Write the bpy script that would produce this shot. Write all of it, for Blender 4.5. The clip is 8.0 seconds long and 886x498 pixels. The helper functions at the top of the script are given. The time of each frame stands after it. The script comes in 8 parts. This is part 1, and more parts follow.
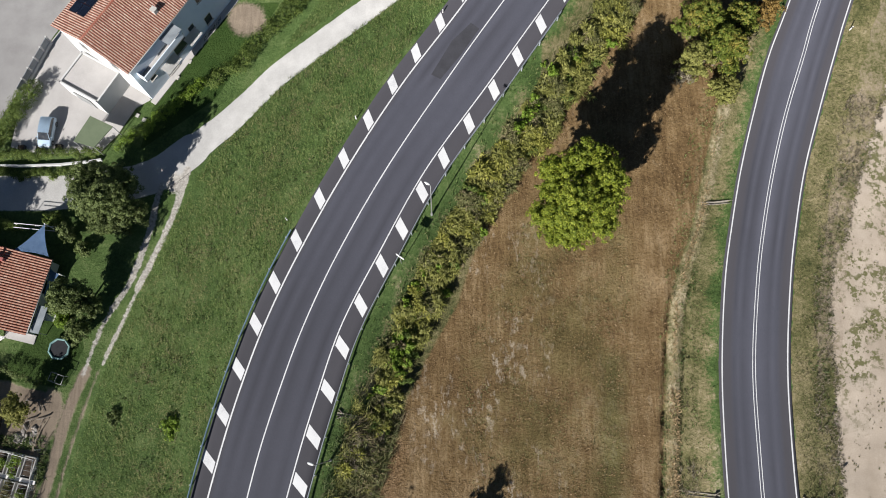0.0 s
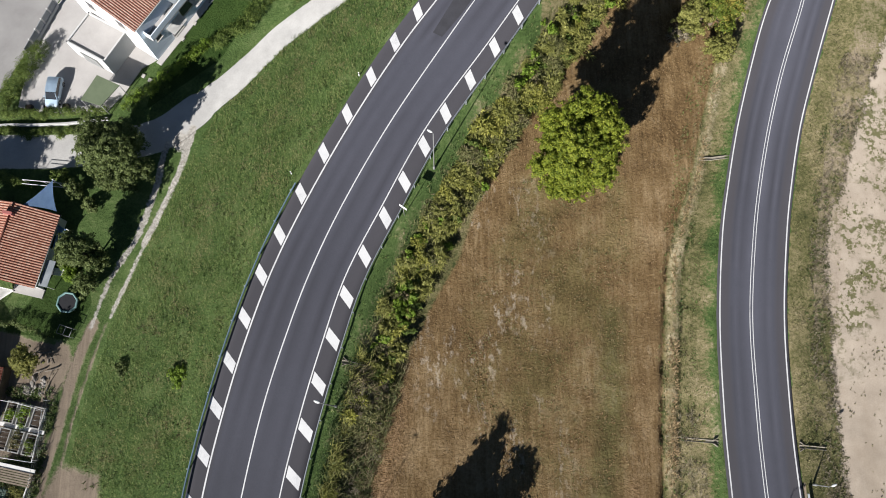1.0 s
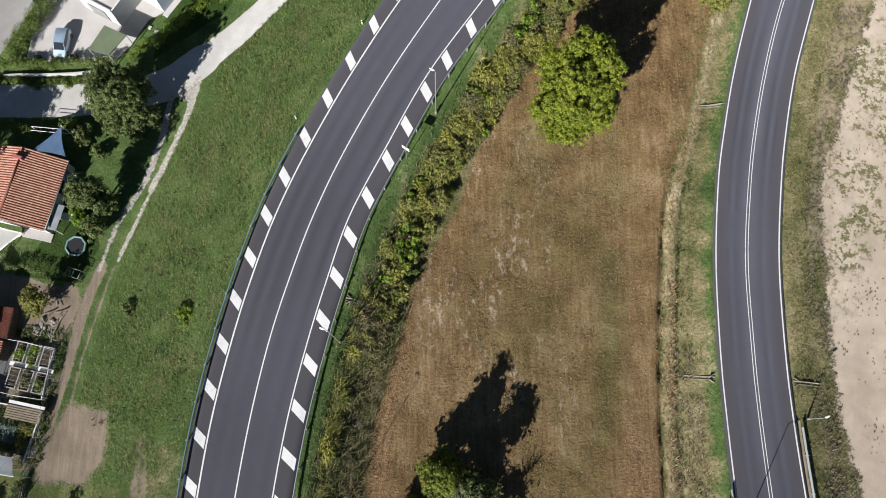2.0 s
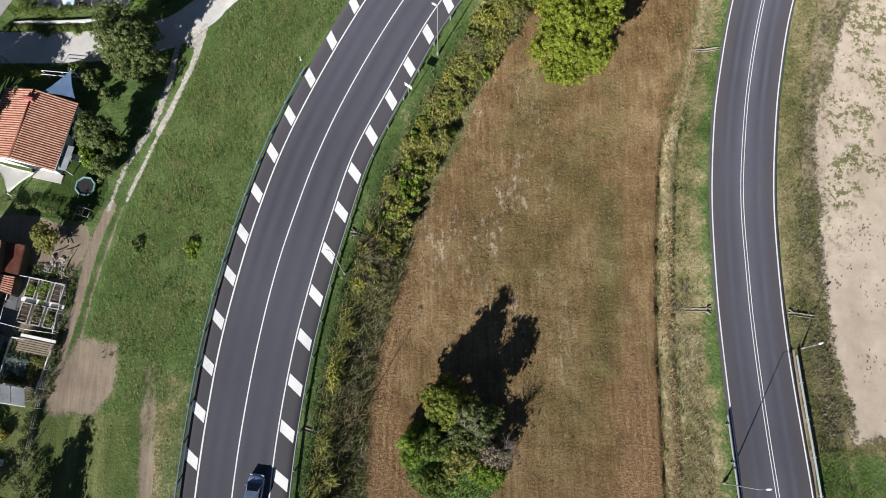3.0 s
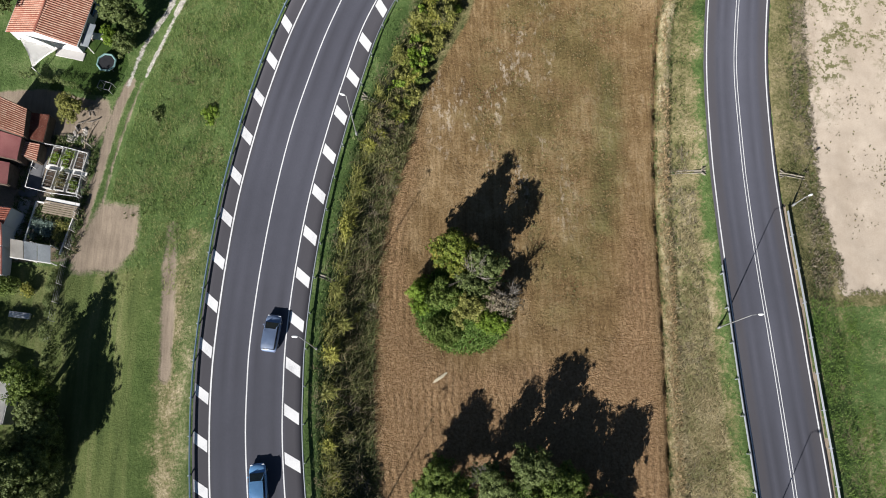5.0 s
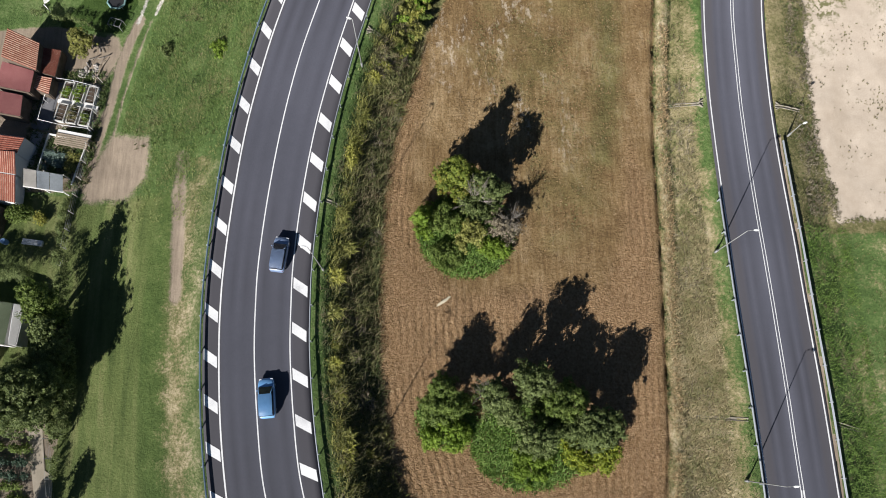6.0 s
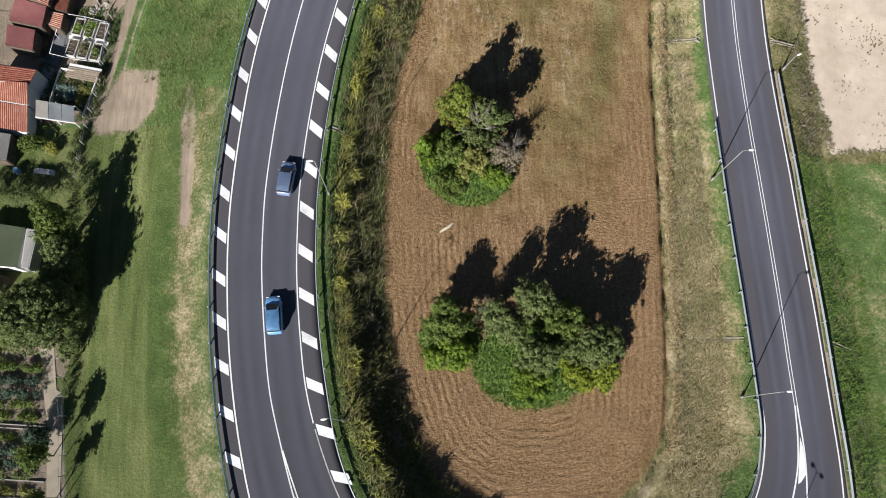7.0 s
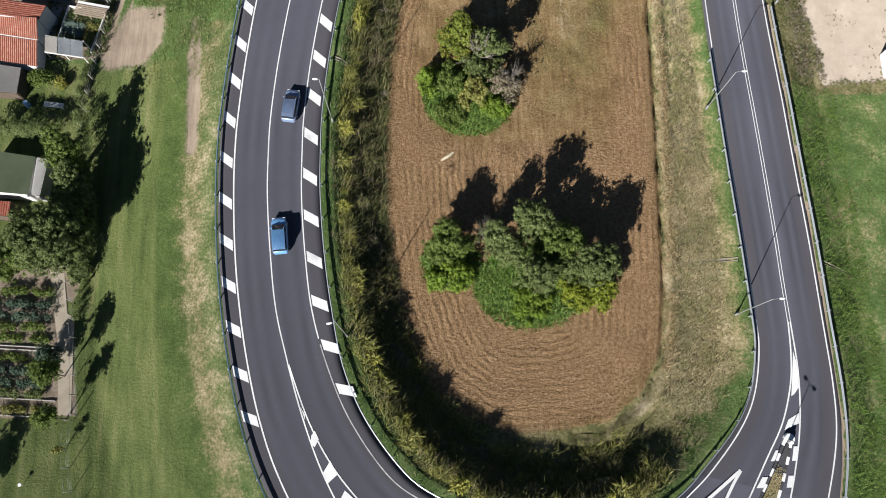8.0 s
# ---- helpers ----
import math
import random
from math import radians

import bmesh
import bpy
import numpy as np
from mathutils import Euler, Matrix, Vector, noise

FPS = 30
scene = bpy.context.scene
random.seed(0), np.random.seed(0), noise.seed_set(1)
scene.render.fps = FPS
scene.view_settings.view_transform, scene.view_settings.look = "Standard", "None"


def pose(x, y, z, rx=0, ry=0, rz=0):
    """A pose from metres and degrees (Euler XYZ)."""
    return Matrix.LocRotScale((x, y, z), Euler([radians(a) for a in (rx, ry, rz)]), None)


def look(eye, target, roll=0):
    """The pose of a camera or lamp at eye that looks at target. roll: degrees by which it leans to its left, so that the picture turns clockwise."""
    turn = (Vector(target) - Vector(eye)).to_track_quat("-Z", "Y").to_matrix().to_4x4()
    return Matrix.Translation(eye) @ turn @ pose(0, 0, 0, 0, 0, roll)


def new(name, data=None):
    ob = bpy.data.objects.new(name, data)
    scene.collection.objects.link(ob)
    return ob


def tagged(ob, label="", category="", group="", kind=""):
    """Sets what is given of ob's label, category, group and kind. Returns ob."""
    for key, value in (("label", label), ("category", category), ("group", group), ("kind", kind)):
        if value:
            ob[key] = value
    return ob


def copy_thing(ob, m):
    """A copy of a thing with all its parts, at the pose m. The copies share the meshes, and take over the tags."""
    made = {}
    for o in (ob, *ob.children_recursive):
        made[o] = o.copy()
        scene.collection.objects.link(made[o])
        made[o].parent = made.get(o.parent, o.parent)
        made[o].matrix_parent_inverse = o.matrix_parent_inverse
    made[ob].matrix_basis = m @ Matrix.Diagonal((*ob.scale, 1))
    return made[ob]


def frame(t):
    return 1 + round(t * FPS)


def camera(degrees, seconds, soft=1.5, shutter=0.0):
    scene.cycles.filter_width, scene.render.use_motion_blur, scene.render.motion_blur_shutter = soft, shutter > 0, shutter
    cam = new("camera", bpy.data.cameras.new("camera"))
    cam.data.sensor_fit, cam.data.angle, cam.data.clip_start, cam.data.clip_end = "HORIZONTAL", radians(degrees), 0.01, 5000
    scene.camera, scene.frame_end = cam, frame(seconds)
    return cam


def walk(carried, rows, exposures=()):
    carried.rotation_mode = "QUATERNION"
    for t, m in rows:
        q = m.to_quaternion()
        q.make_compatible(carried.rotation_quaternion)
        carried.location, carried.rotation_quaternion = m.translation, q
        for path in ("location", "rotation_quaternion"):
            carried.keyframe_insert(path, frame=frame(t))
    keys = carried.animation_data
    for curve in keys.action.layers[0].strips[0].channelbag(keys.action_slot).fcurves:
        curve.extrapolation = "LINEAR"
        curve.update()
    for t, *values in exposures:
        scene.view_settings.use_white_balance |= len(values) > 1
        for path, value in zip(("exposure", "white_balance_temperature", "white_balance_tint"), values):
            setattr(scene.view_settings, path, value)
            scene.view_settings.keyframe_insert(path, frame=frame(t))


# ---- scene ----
cam = camera(61.0, 8.0, soft=1.0)
PATH = [
    (0, (-0.005, 0.027, 85.021), (-0.001, 0.487, 83.075), 0.4),
    (0.5, (-0.251, -2.805, 85.063), (-0.246, -2.344, 83.117), 0.5),
    (1, (-0.457, -5.753, 85.113), (-0.449, -5.289, 83.167), 0.7),
    (1.5, (-0.662, -9.124, 85.156), (-0.652, -8.659, 83.211), 0.9),
    (3, (-1.227, -20.582, 85.339), (-1.214, -20.113, 83.395), 1.1),
    (3.5, (-1.53, -24.731, 85.351), (-1.516, -24.26, 83.407), 1.1),
    (4, (-1.859, -28.954, 85.357), (-1.844, -28.482, 83.413), 1.2),
    (4.5, (-2.196, -33.259, 85.369), (-2.179, -32.785, 83.426), 1.4),
    (6, (-3.11, -46.594, 85.308), (-3.09, -46.116, 83.366), 1.7),
    (6.5, (-3.379, -51.146, 85.287), (-3.358, -50.665, 83.346), 1.8),
    (7, (-3.588, -55.713, 85.208), (-3.567, -55.23, 83.267), 1.9),
    (7.5, (-3.777, -60.285, 85.132), (-3.755, -59.801, 83.192), 1.9),
    (8, (-3.952, -64.864, 85.062), (-3.929, -64.379, 83.122), 1.9),
]
EXPOSURE = 0.93
walk(cam, [(t, look(eye, target, roll)) for t, eye, target, roll in PATH], exposures=[(0, EXPOSURE - 0.06), (4, EXPOSURE), (8, EXPOSURE + 0.06)])

# ---- light: clear sky, sun low in the south-west ----
SUN_UP, SUN_FROM = 30.5, 210.2  # elevation; azimuth clockwise from +y
world = bpy.data.worlds.new("sky")
scene.world = world
world.use_nodes = True
sky = world.node_tree.nodes.new("ShaderNodeTexSky")
sky.sky_type, sky.sun_disc = "NISHITA", False
sky.ozone_density, sky.dust_density = 4.0, 0.5
sky.sun_elevation, sky.sun_rotation = radians(SUN_UP), radians(SUN_FROM)
world.node_tree.links.new(sky.outputs[0], world.node_tree.nodes["Background"].inputs[0])
world.node_tree.nodes["Background"].inputs[1].default_value = 0.025
sun = new("sun", bpy.data.lights.new("sun", "SUN"))
sun.data.energy, sun.data.angle, sun.data.color = 4.6, radians(0.5), (1.0, 0.97, 0.94)
ca, sa = math.cos(radians(SUN_UP)), math.sin(radians(SUN_UP))
sun.matrix_world = look((math.sin(radians(SUN_FROM)) * ca * 90, math.cos(radians(SUN_FROM)) * ca * 90, sa * 90), (0, 0, 0))

# ---- materials ----
def shader(name, rough=0.85, metal=0.0, spec=0.3):
    m = bpy.data.materials.new(name)
    m.use_nodes = True
    b = m.node_tree.nodes["Principled BSDF"]
    b.inputs["Roughness"].default_value, b.inputs["Metallic"].default_value = rough, metal
    b.inputs["Specular IOR Level"].default_value = spec
    b.inputs["Diffuse Roughness"].default_value = 1.0 if rough > 0.75 else 0.2
    return m, m.node_tree, b


def put(nt, socket, value):
    if isinstance(value, bpy.types.NodeSocket):
        nt.links.new(value, socket)
    elif isinstance(value, tuple) and len(value) == 3 and socket.type == "RGBA":
        socket.default_value = (*value, 1)
    else:
        socket.default_value = value


def place(nt):
    return nt.nodes.new("ShaderNodeNewGeometry").outputs["Position"]


def stretch(nt, vec, sx, sy, sz, turn=0):
    n = nt.nodes.new("ShaderNodeMapping")
    put(nt, n.inputs["Vector"], vec)
    n.inputs["Scale"].default_value = (sx, sy, sz)
    n.inputs["Rotation"].default_value = (0, 0, radians(turn))
    return n.outputs[0]


def speck(nt, vec, scale, detail=4.0, rough=0.6, warp=0.0):
    n = nt.nodes.new("ShaderNodeTexNoise")
    put(nt, n.inputs["Vector"], vec)
    n.inputs["Scale"].default_value, n.inputs["Detail"].default_value = scale, detail
    n.inputs["Roughness"].default_value, n.inputs["Distortion"].default_value = rough, warp
    return n.outputs["Fac"]


def band(nt, fac, lo, hi, a=0.0, b=1.0):
    n = nt.nodes.new("ShaderNodeMapRange")
    n.interpolation_type = "SMOOTHSTEP"
    put(nt, n.inputs["Value"], fac)
    for k, v in zip(("From Min", "From Max", "To Min", "To Max"), (lo, hi, a, b)):
        put(nt, n.inputs[k], v)
    return n.outputs[0]


def calc(nt, op, a, b=0.0):
    n = nt.nodes.new("ShaderNodeMath")
    n.operation = op
    put(nt, n.inputs[0], a)
    put(nt, n.inputs[1], b)
    return n.outputs[0]


def blend(nt, fac, a, b, mode="MIX"):
    n = nt.nodes.new("ShaderNodeMix")
    n.data_type, n.blend_type = "RGBA", mode
    put(nt, n.inputs[0], fac)
    put(nt, n.inputs[6], a)
    put(nt, n.inputs[7], b)
    return n.outputs[2]


def ramp(nt, fac, *stops):
    n = nt.nodes.new("ShaderNodeValToRGB")
    put(nt, n.inputs[0], fac)
    e = n.color_ramp.elements
    while len(e) < len(stops):
        e.new(0.5)
    for k, (p, c) in zip(e, stops):
        k.position, k.color = p, (*c, 1)
    return n.outputs[0]


def relief(nt, b, height, strength=0.5, depth=0.05):
    n = nt.nodes.new("ShaderNodeBump")
    n.inputs["Strength"].default_value, n.inputs["Distance"].default_value = strength, depth
    put(nt, n.inputs["Height"], height)
    nt.links.new(n.outputs[0], b.inputs["Normal"])


def attr(nt, name):
    n = nt.nodes.new("ShaderNodeAttribute")
    n.attribute_name = name
    return n.outputs["Fac"]


def chance(nt, piece=True):
    if piece:
        return nt.nodes.new("ShaderNodeObjectInfo").outputs["Random"]
    return nt.nodes.new("ShaderNodeNewGeometry").outputs["Random Per Island"]


def plain(name, dark, light, scale=2.0, fine=30.0, rough=0.8, metal=0.0, bump=0.02, spec=0.3, vary=0.0):
    """A worn surface: stains at one scale, grain at another."""
    m, nt, b = shader(name, rough, metal, spec)
    p = place(nt)
    stain, grain = speck(nt, p, scale), speck(nt, p, fine, 3)
    fac = calc(nt, "ADD", calc(nt, "MULTIPLY", stain, 0.65), calc(nt, "MULTIPLY", grain, 0.35))
    if vary:
        fac = calc(nt, "ADD", fac, calc(nt, "MULTIPLY", calc(nt, "SUBTRACT", chance(nt), 0.5), vary))
    col = ramp(nt, fac, (0.3, dark), (0.7, light))
    put(nt, b.inputs["Base Color"], col)
    put(nt, b.inputs["Roughness"], band(nt, stain, 0.3, 0.7, min(rough + 0.08, 1), max(rough - 0.08, 0.03)))
    relief(nt, b, grain, 0.4, bump)
    return m


def leafy(name, dark, mid, light, glow=0.35, patch=0.5, dry=None, dry_at=0.56):
    """Leaves: colour by leaf and by clump, some light shining through; dry names a second colour in patches."""
    m, nt, b = shader(name, 0.6, 0, 0.25)
    fac = calc(nt, "ADD", calc(nt, "MULTIPLY", chance(nt, False), 0.38), calc(nt, "MULTIPLY", calc(nt, "ADD", speck(nt, place(nt), patch, 3), speck(nt, place(nt), patch * 3, 3)), 0.34))
    col = ramp(nt, fac, (0.2, dark), (0.55, mid), (0.9, light))
    if dry:
        spot = calc(nt, "ADD", speck(nt, place(nt), 0.3, 4, 0.65), calc(nt, "MULTIPLY", calc(nt, "SUBTRACT", chance(nt, False), 0.5), 0.3))
        col = blend(nt, band(nt, spot, dry_at - 0.06, dry_at + 0.08, 0, 0.85), col, dry)
    put(nt, b.inputs["Base Color"], col)
    t = nt.nodes.new("ShaderNodeBsdfTranslucent")
    put(nt, t.inputs["Color"], col)
    x = nt.nodes.new("ShaderNodeMixShader")
    x.inputs[0].default_value = glow
    nt.links.new(b.outputs[0], x.inputs[1])
    nt.links.new(t.outputs[0], x.inputs[2])
    nt.links.new(x.outputs[0], nt.nodes["Material Output"].inputs["Surface"])
    return m


def asphalt(name):
    m, nt, b = shader(name, 0.82, 0, 0.35)
    p = place(nt)
    uv = nt.nodes.new("ShaderNodeTexCoord").outputs["UV"]
    streak = speck(nt, stretch(nt, uv, 0.015, 0.7, 1), 1.0, 2, 0.45)
    blot, grit = speck(nt, p, 0.12, 4), speck(nt, p, 14, 3, 0.7)
    col = ramp(nt, calc(nt, "ADD", calc(nt, "MULTIPLY", streak, 0.2), calc(nt, "MULTIPLY", blot, 0.8)), (0.32, (0.067, 0.07, 0.092)), (0.68, (0.104, 0.107, 0.138)))
    col = blend(nt, 0.25, col, ramp(nt, grit, (0.3, (0.032, 0.032, 0.038)), (0.75, (0.14, 0.14, 0.16))))
    # wheel paths, polished darker along the lanes
    wheel = attr(nt, "wheel")
    col = blend(nt, calc(nt, "MULTIPLY", calc(nt, "MULTIPLY", wheel, band(nt, speck(nt, p, 0.06, 3), 0.35, 0.65, 0.3, 1.0)), 0.8), col, (0.042, 0.042, 0.052))
    # older grey surface of the outer strips
    col = blend(nt, calc(nt, "MULTIPLY", attr(nt, "shoulder"), 0.6), col, (0.062, 0.056, 0.058))
    put(nt, b.inputs["Base Color"], col)
    relief(nt, b, grit, 0.35, 0.01)
    return m


def road_paint(name):
    m, nt, b = shader(name, 0.6, 0, 0.4)
    p = place(nt)
    worn = calc(nt, "ADD", calc(nt, "MULTIPLY", speck(nt, p, 9, 5, 0.75), 0.5), calc(nt, "MULTIPLY", speck(nt, p, 0.5, 3), 0.5))
    put(nt, b.inputs["Base Color"], ramp(nt, worn, (0.3, (0.42, 0.42, 0.43)), (0.47, (0.66, 0.66, 0.66)), (0.7, (0.75, 0.75, 0.74))))
    return m


def ground_mat():
    m, nt, b = shader("ground_cover", 0.95, 0, 0.15)
    p = place(nt)
    big, mid, fine = speck(nt, p, 0.045, 4), speck(nt, p, 0.35, 5, 0.65), speck(nt, p, 3.0, 5, 0.7)
    tiny = speck(nt, p, 11, 4, 0.7)
    jig = calc(nt, "ADD", calc(nt, "MULTIPLY", calc(nt, "SUBTRACT", mid, 0.5), 0.7), calc(nt, "MULTIPLY", calc(nt, "SUBTRACT", fine, 0.5), 0.6))

    def zone(name, soft=0.12, rag=1.0):
        return band(nt, calc(nt, "ADD", attr(nt, name), calc(nt, "MULTIPLY", jig, rag)), 0.5 - soft, 0.5 + soft)

    three = calc(nt, "ADD", calc(nt, "MULTIPLY", big, 0.3), calc(nt, "ADD", calc(nt, "MULTIPLY", mid, 0.35), calc(nt, "MULTIPLY", fine, 0.35)))
    grass = ramp(nt, three, (0.36, (0.036, 0.062, 0.018)), (0.5, (0.088, 0.142, 0.042)), (0.64, (0.19, 0.232, 0.095)))
    col = grass
    mown = ramp(nt, calc(nt, "ADD", calc(nt, "MULTIPLY", three, 0.5), calc(nt, "MULTIPLY", speck(nt, stretch(nt, p, 0.7, 0.06, 1), 1.0, 5, 0.6), 0.5)), (0.36, (0.055, 0.082, 0.024)), (0.5, (0.118, 0.15, 0.048)), (0.66, (0.225, 0.228, 0.098)))
    col = blend(nt, zone("mown", 0.3, 0.6), col, mown)
    lush = ramp(nt, three, (0.36, (0.032, 0.06, 0.015)), (0.5, (0.072, 0.115, 0.03)), (0.64, (0.15, 0.185, 0.065)))
    col = blend(nt, calc(nt, "MULTIPLY", zone("lush", 0.35, 0.8), 0.75), col, lush)
    verge = ramp(nt, three, (0.38, (0.045, 0.055, 0.02)), (0.48, (0.135, 0.13, 0.054)), (0.58, (0.29, 0.245, 0.135)), (0.66, (0.46, 0.4, 0.28)))
    col = blend(nt, zone("verge"), col, verge)
    lawn = ramp(nt, three, (0.35, (0.022, 0.05, 0.01)), (0.65, (0.06, 0.1, 0.024)))
    col = blend(nt, zone("lawn", 0.08, 0.3), col, lawn)
    # mown field: dry brown litter, greener along the middle, pale straw flecks
    rows = speck(nt, stretch(nt, p, 2.6, 0.22, 1), 1.0, 4, 0.65)
    field = ramp(nt, calc(nt, "ADD", calc(nt, "MULTIPLY", three, 0.75), calc(nt, "MULTIPLY", rows, 0.25)), (0.39, (0.09, 0.054, 0.023)), (0.5, (0.2, 0.132, 0.062)), (0.62, (0.36, 0.265, 0.15)))
    olive = ramp(nt, three, (0.4, (0.075, 0.064, 0.022)), (0.6, (0.215, 0.165, 0.07)))
    field = blend(nt, calc(nt, "MULTIPLY", zone("olive", 0.35, 1.2), band(nt, speck(nt, p, 0.14, 4, 0.6), 0.42, 0.6, 0.05, 0.7)), field, olive)
    field = blend(nt, calc(nt, "MULTIPLY", zone("regrowth", 0.35, 0.9), 0.6), field, ramp(nt, three, (0.4, (0.05, 0.056, 0.018)), (0.6, (0.15, 0.15, 0.056))))
    straw = calc(nt, "MULTIPLY", band(nt, speck(nt, stretch(nt, p, 1, 0.35, 1), 0.3, 5, 0.7), 0.49, 0.6), band(nt, speck(nt, stretch(nt, p, 1, 0.5, 1), 1.9, 5, 0.75), 0.51, 0.59))
    field = blend(nt, calc(nt, "MULTIPLY", straw, calc(nt, "MULTIPLY", zone("pale", 0.4, 0.5), 0.62)), field, (0.5, 0.44, 0.35))
    col = blend(nt, zone("field", 0.15, 0.7), col, field)
    till = ramp(nt, calc(nt, "ADD", calc(nt, "MULTIPLY", fine, 0.5), calc(nt, "MULTIPLY", tiny, 0.5)), (0.36, (0.118, 0.066, 0.029)), (0.5, (0.29, 0.182, 0.095)), (0.64, (0.49, 0.352, 0.21)))
    col = blend(nt, calc(nt, "MULTIPLY", zone("till", 0.3, 0.7), 0.9), col, till)
    hay = ramp(nt, calc(nt, "ADD", calc(nt, "MULTIPLY", mid, 0.5), calc(nt, "MULTIPLY", fine, 0.5)), (0.36, (0.13, 0.12, 0.05)), (0.5, (0.265, 0.225, 0.125)), (0.64, (0.49, 0.42, 0.29)))
    col = blend(nt, zone("hay", 0.3, 0.72), col, hay)
    sand = ramp(nt, calc(nt, "ADD", calc(nt, "MULTIPLY", mid, 0.5), calc(nt, "MULTIPLY", tiny, 0.5)), (0.35, (0.32, 0.266, 0.21)), (0.62, (0.45, 0.387, 0.317)))
    sand = blend(nt, band(nt, speck(nt, stretch(nt, p, 1, 0.4, 1, 12), 0.22, 5, 0.65), 0.45, 0.7, 0, 0.45), sand, (0.27, 0.22, 0.165))
    weeds = calc(nt, "MULTIPLY", band(nt, speck(nt, p, 0.3, 4, 0.6), 0.44, 0.56), band(nt, speck(nt, p, 1.6, 5, 0.7), 0.48, 0.54))
    sand = blend(nt, calc(nt, "MULTIPLY", weeds, zone("weedy", 0.3, 0.3)), sand, (0.13, 0.125, 0.06))
    bare = zone("sand", 0.08, 1.3)
    col = blend(nt, bare, col, sand)
    soil = ramp(nt, calc(nt, "ADD", calc(nt, "MULTIPLY", rows, 0.4), calc(nt, "ADD", calc(nt, "MULTIPLY", mid, 0.35), calc(nt, "MULTIPLY", tiny, 0.25))), (0.35, (0.175, 0.138, 0.104)), (0.65, (0.35, 0.285, 0.215)))
    tilth = ramp(nt, calc(nt, "ADD", calc(nt, "MULTIPLY", mid, 0.5), calc(nt, "MULTIPLY", tiny, 0.5)), (0.35, (0.16, 0.125, 0.095)), (0.65, (0.34, 0.28, 0.215)))
    earth = zone("soil", 0.15, 0.8)
    col = blend(nt, earth, col, soil)
    col = blend(nt, zone("tilth", 0.15, 0.6), col, tilth)
    grit = ramp(nt, calc(nt, "ADD", calc(nt, "MULTIPLY", mid, 0.4), calc(nt, "MULTIPLY", tiny, 0.6)), (0.3, (0.36, 0.35, 0.335)), (0.6, (0.56, 0.55, 0.53)))
    gravel = zone("gravel", 0.1, 0.3)
    col = blend(nt, gravel, col, grit)
    col = blend(nt, zone("rut", 0.12, 1.0), col, ramp(nt, fine, (0.35, (0.3, 0.275, 0.24)), (0.65, (0.6, 0.57, 0.52))))
    put(nt, b.inputs["Base Color"], col)
    # furrows that follow the field's edge
    wave = calc(nt, "SINE", calc(nt, "ADD", calc(nt, "MULTIPLY", attr(nt, "furrow"), 30 * 2 * math.pi / 0.85), calc(nt, "MULTIPLY", mid, 9.0)))
    ridge = calc(nt, "MULTIPLY", calc(nt, "MULTIPLY", wave, zone("till", 0.3, 0.7)), band(nt, speck(nt, p, 0.16, 4, 0.6), 0.4, 0.62, 0.03, 0.36))
    clod = calc(nt, "MULTIPLY", band(nt, speck(nt, stretch(nt, p, 1, 1.6, 1), 3.4, 3, 0.6, 0.9), 0.36, 0.66), calc(nt, "MULTIPLY", zone("till", 0.3, 0.7), 0.6))
    grain = calc(nt, "ADD", clod, calc(nt, "ADD", calc(nt, "MULTIPLY", fine, 0.7), calc(nt, "MULTIPLY", tiny, 0.3)))
    relief(nt, b, calc(nt, "MULTIPLY", calc(nt, "ADD", grain, ridge), band(nt, calc(nt, "MAXIMUM", calc(nt, "MULTIPLY", earth, 0.7), calc(nt, "MAXIMUM", gravel, bare)), 0, 1, 1.0, 0.12)), 0.9, 0.3)
    return m


ASPHALT, PAINT, GROUND = asphalt("asphalt"), road_paint("road_paint"), ground_mat()
PAINT_WORN = plain("worn_road_paint", (0.2, 0.2, 0.205), (0.5, 0.5, 0.5), 1.2, 9, 0.7)
STEEL = plain("galvanised_steel", (0.36, 0.39, 0.42), (0.52, 0.55, 0.58), 1.2, 20, 0.5, 0.5, 0.003)
RAIL_BLUE = plain("painted_blue_rail", (0.2, 0.3, 0.4), (0.36, 0.48, 0.58), 0.8, 18, 0.45, 0.3, 0.003)
BARK = plain("bark", (0.06, 0.045, 0.032), (0.17, 0.135, 0.1), 3, 25, 0.95, 0, 0.03)
DEADWOOD = plain("bare_grey_wood", (0.14, 0.12, 0.1), (0.27, 0.245, 0.215), 3, 25, 0.9, 0, 0.02)
WHITE_WALL = plain("white_render", (0.5, 0.5, 0.49), (0.64, 0.64, 0.63), 0.4, 12, 0.85, 0, 0.01)
CONCRETE = plain("pale_concrete", (0.42, 0.4, 0.37), (0.6, 0.58, 0.54), 0.6, 16, 0.88, 0, 0.012)
PAVING = plain("light_yard_paving", (0.42, 0.4, 0.385), (0.57, 0.55, 0.53), 0.35, 10, 0.85, 0, 0.008)
GREY_LANE = plain("worn_grey_lane", (0.25, 0.24, 0.235), (0.38, 0.37, 0.36), 0.3, 12, 0.9, 0, 0.01)
DARK = plain("dark_void", (0.015, 0.015, 0.017), (0.03, 0.03, 0.033), 2, 20, 0.6, 0, 0.003)
WOOD = plain("weathered_timber", (0.2, 0.155, 0.11), (0.42, 0.35, 0.27), 1.4, 22, 0.85, 0, 0.008)
LEAF_OAK = leafy("yellow_green_leaves", (0.042, 0.075, 0.01), (0.19, 0.235, 0.024), (0.5, 0.51, 0.075), 0.36)
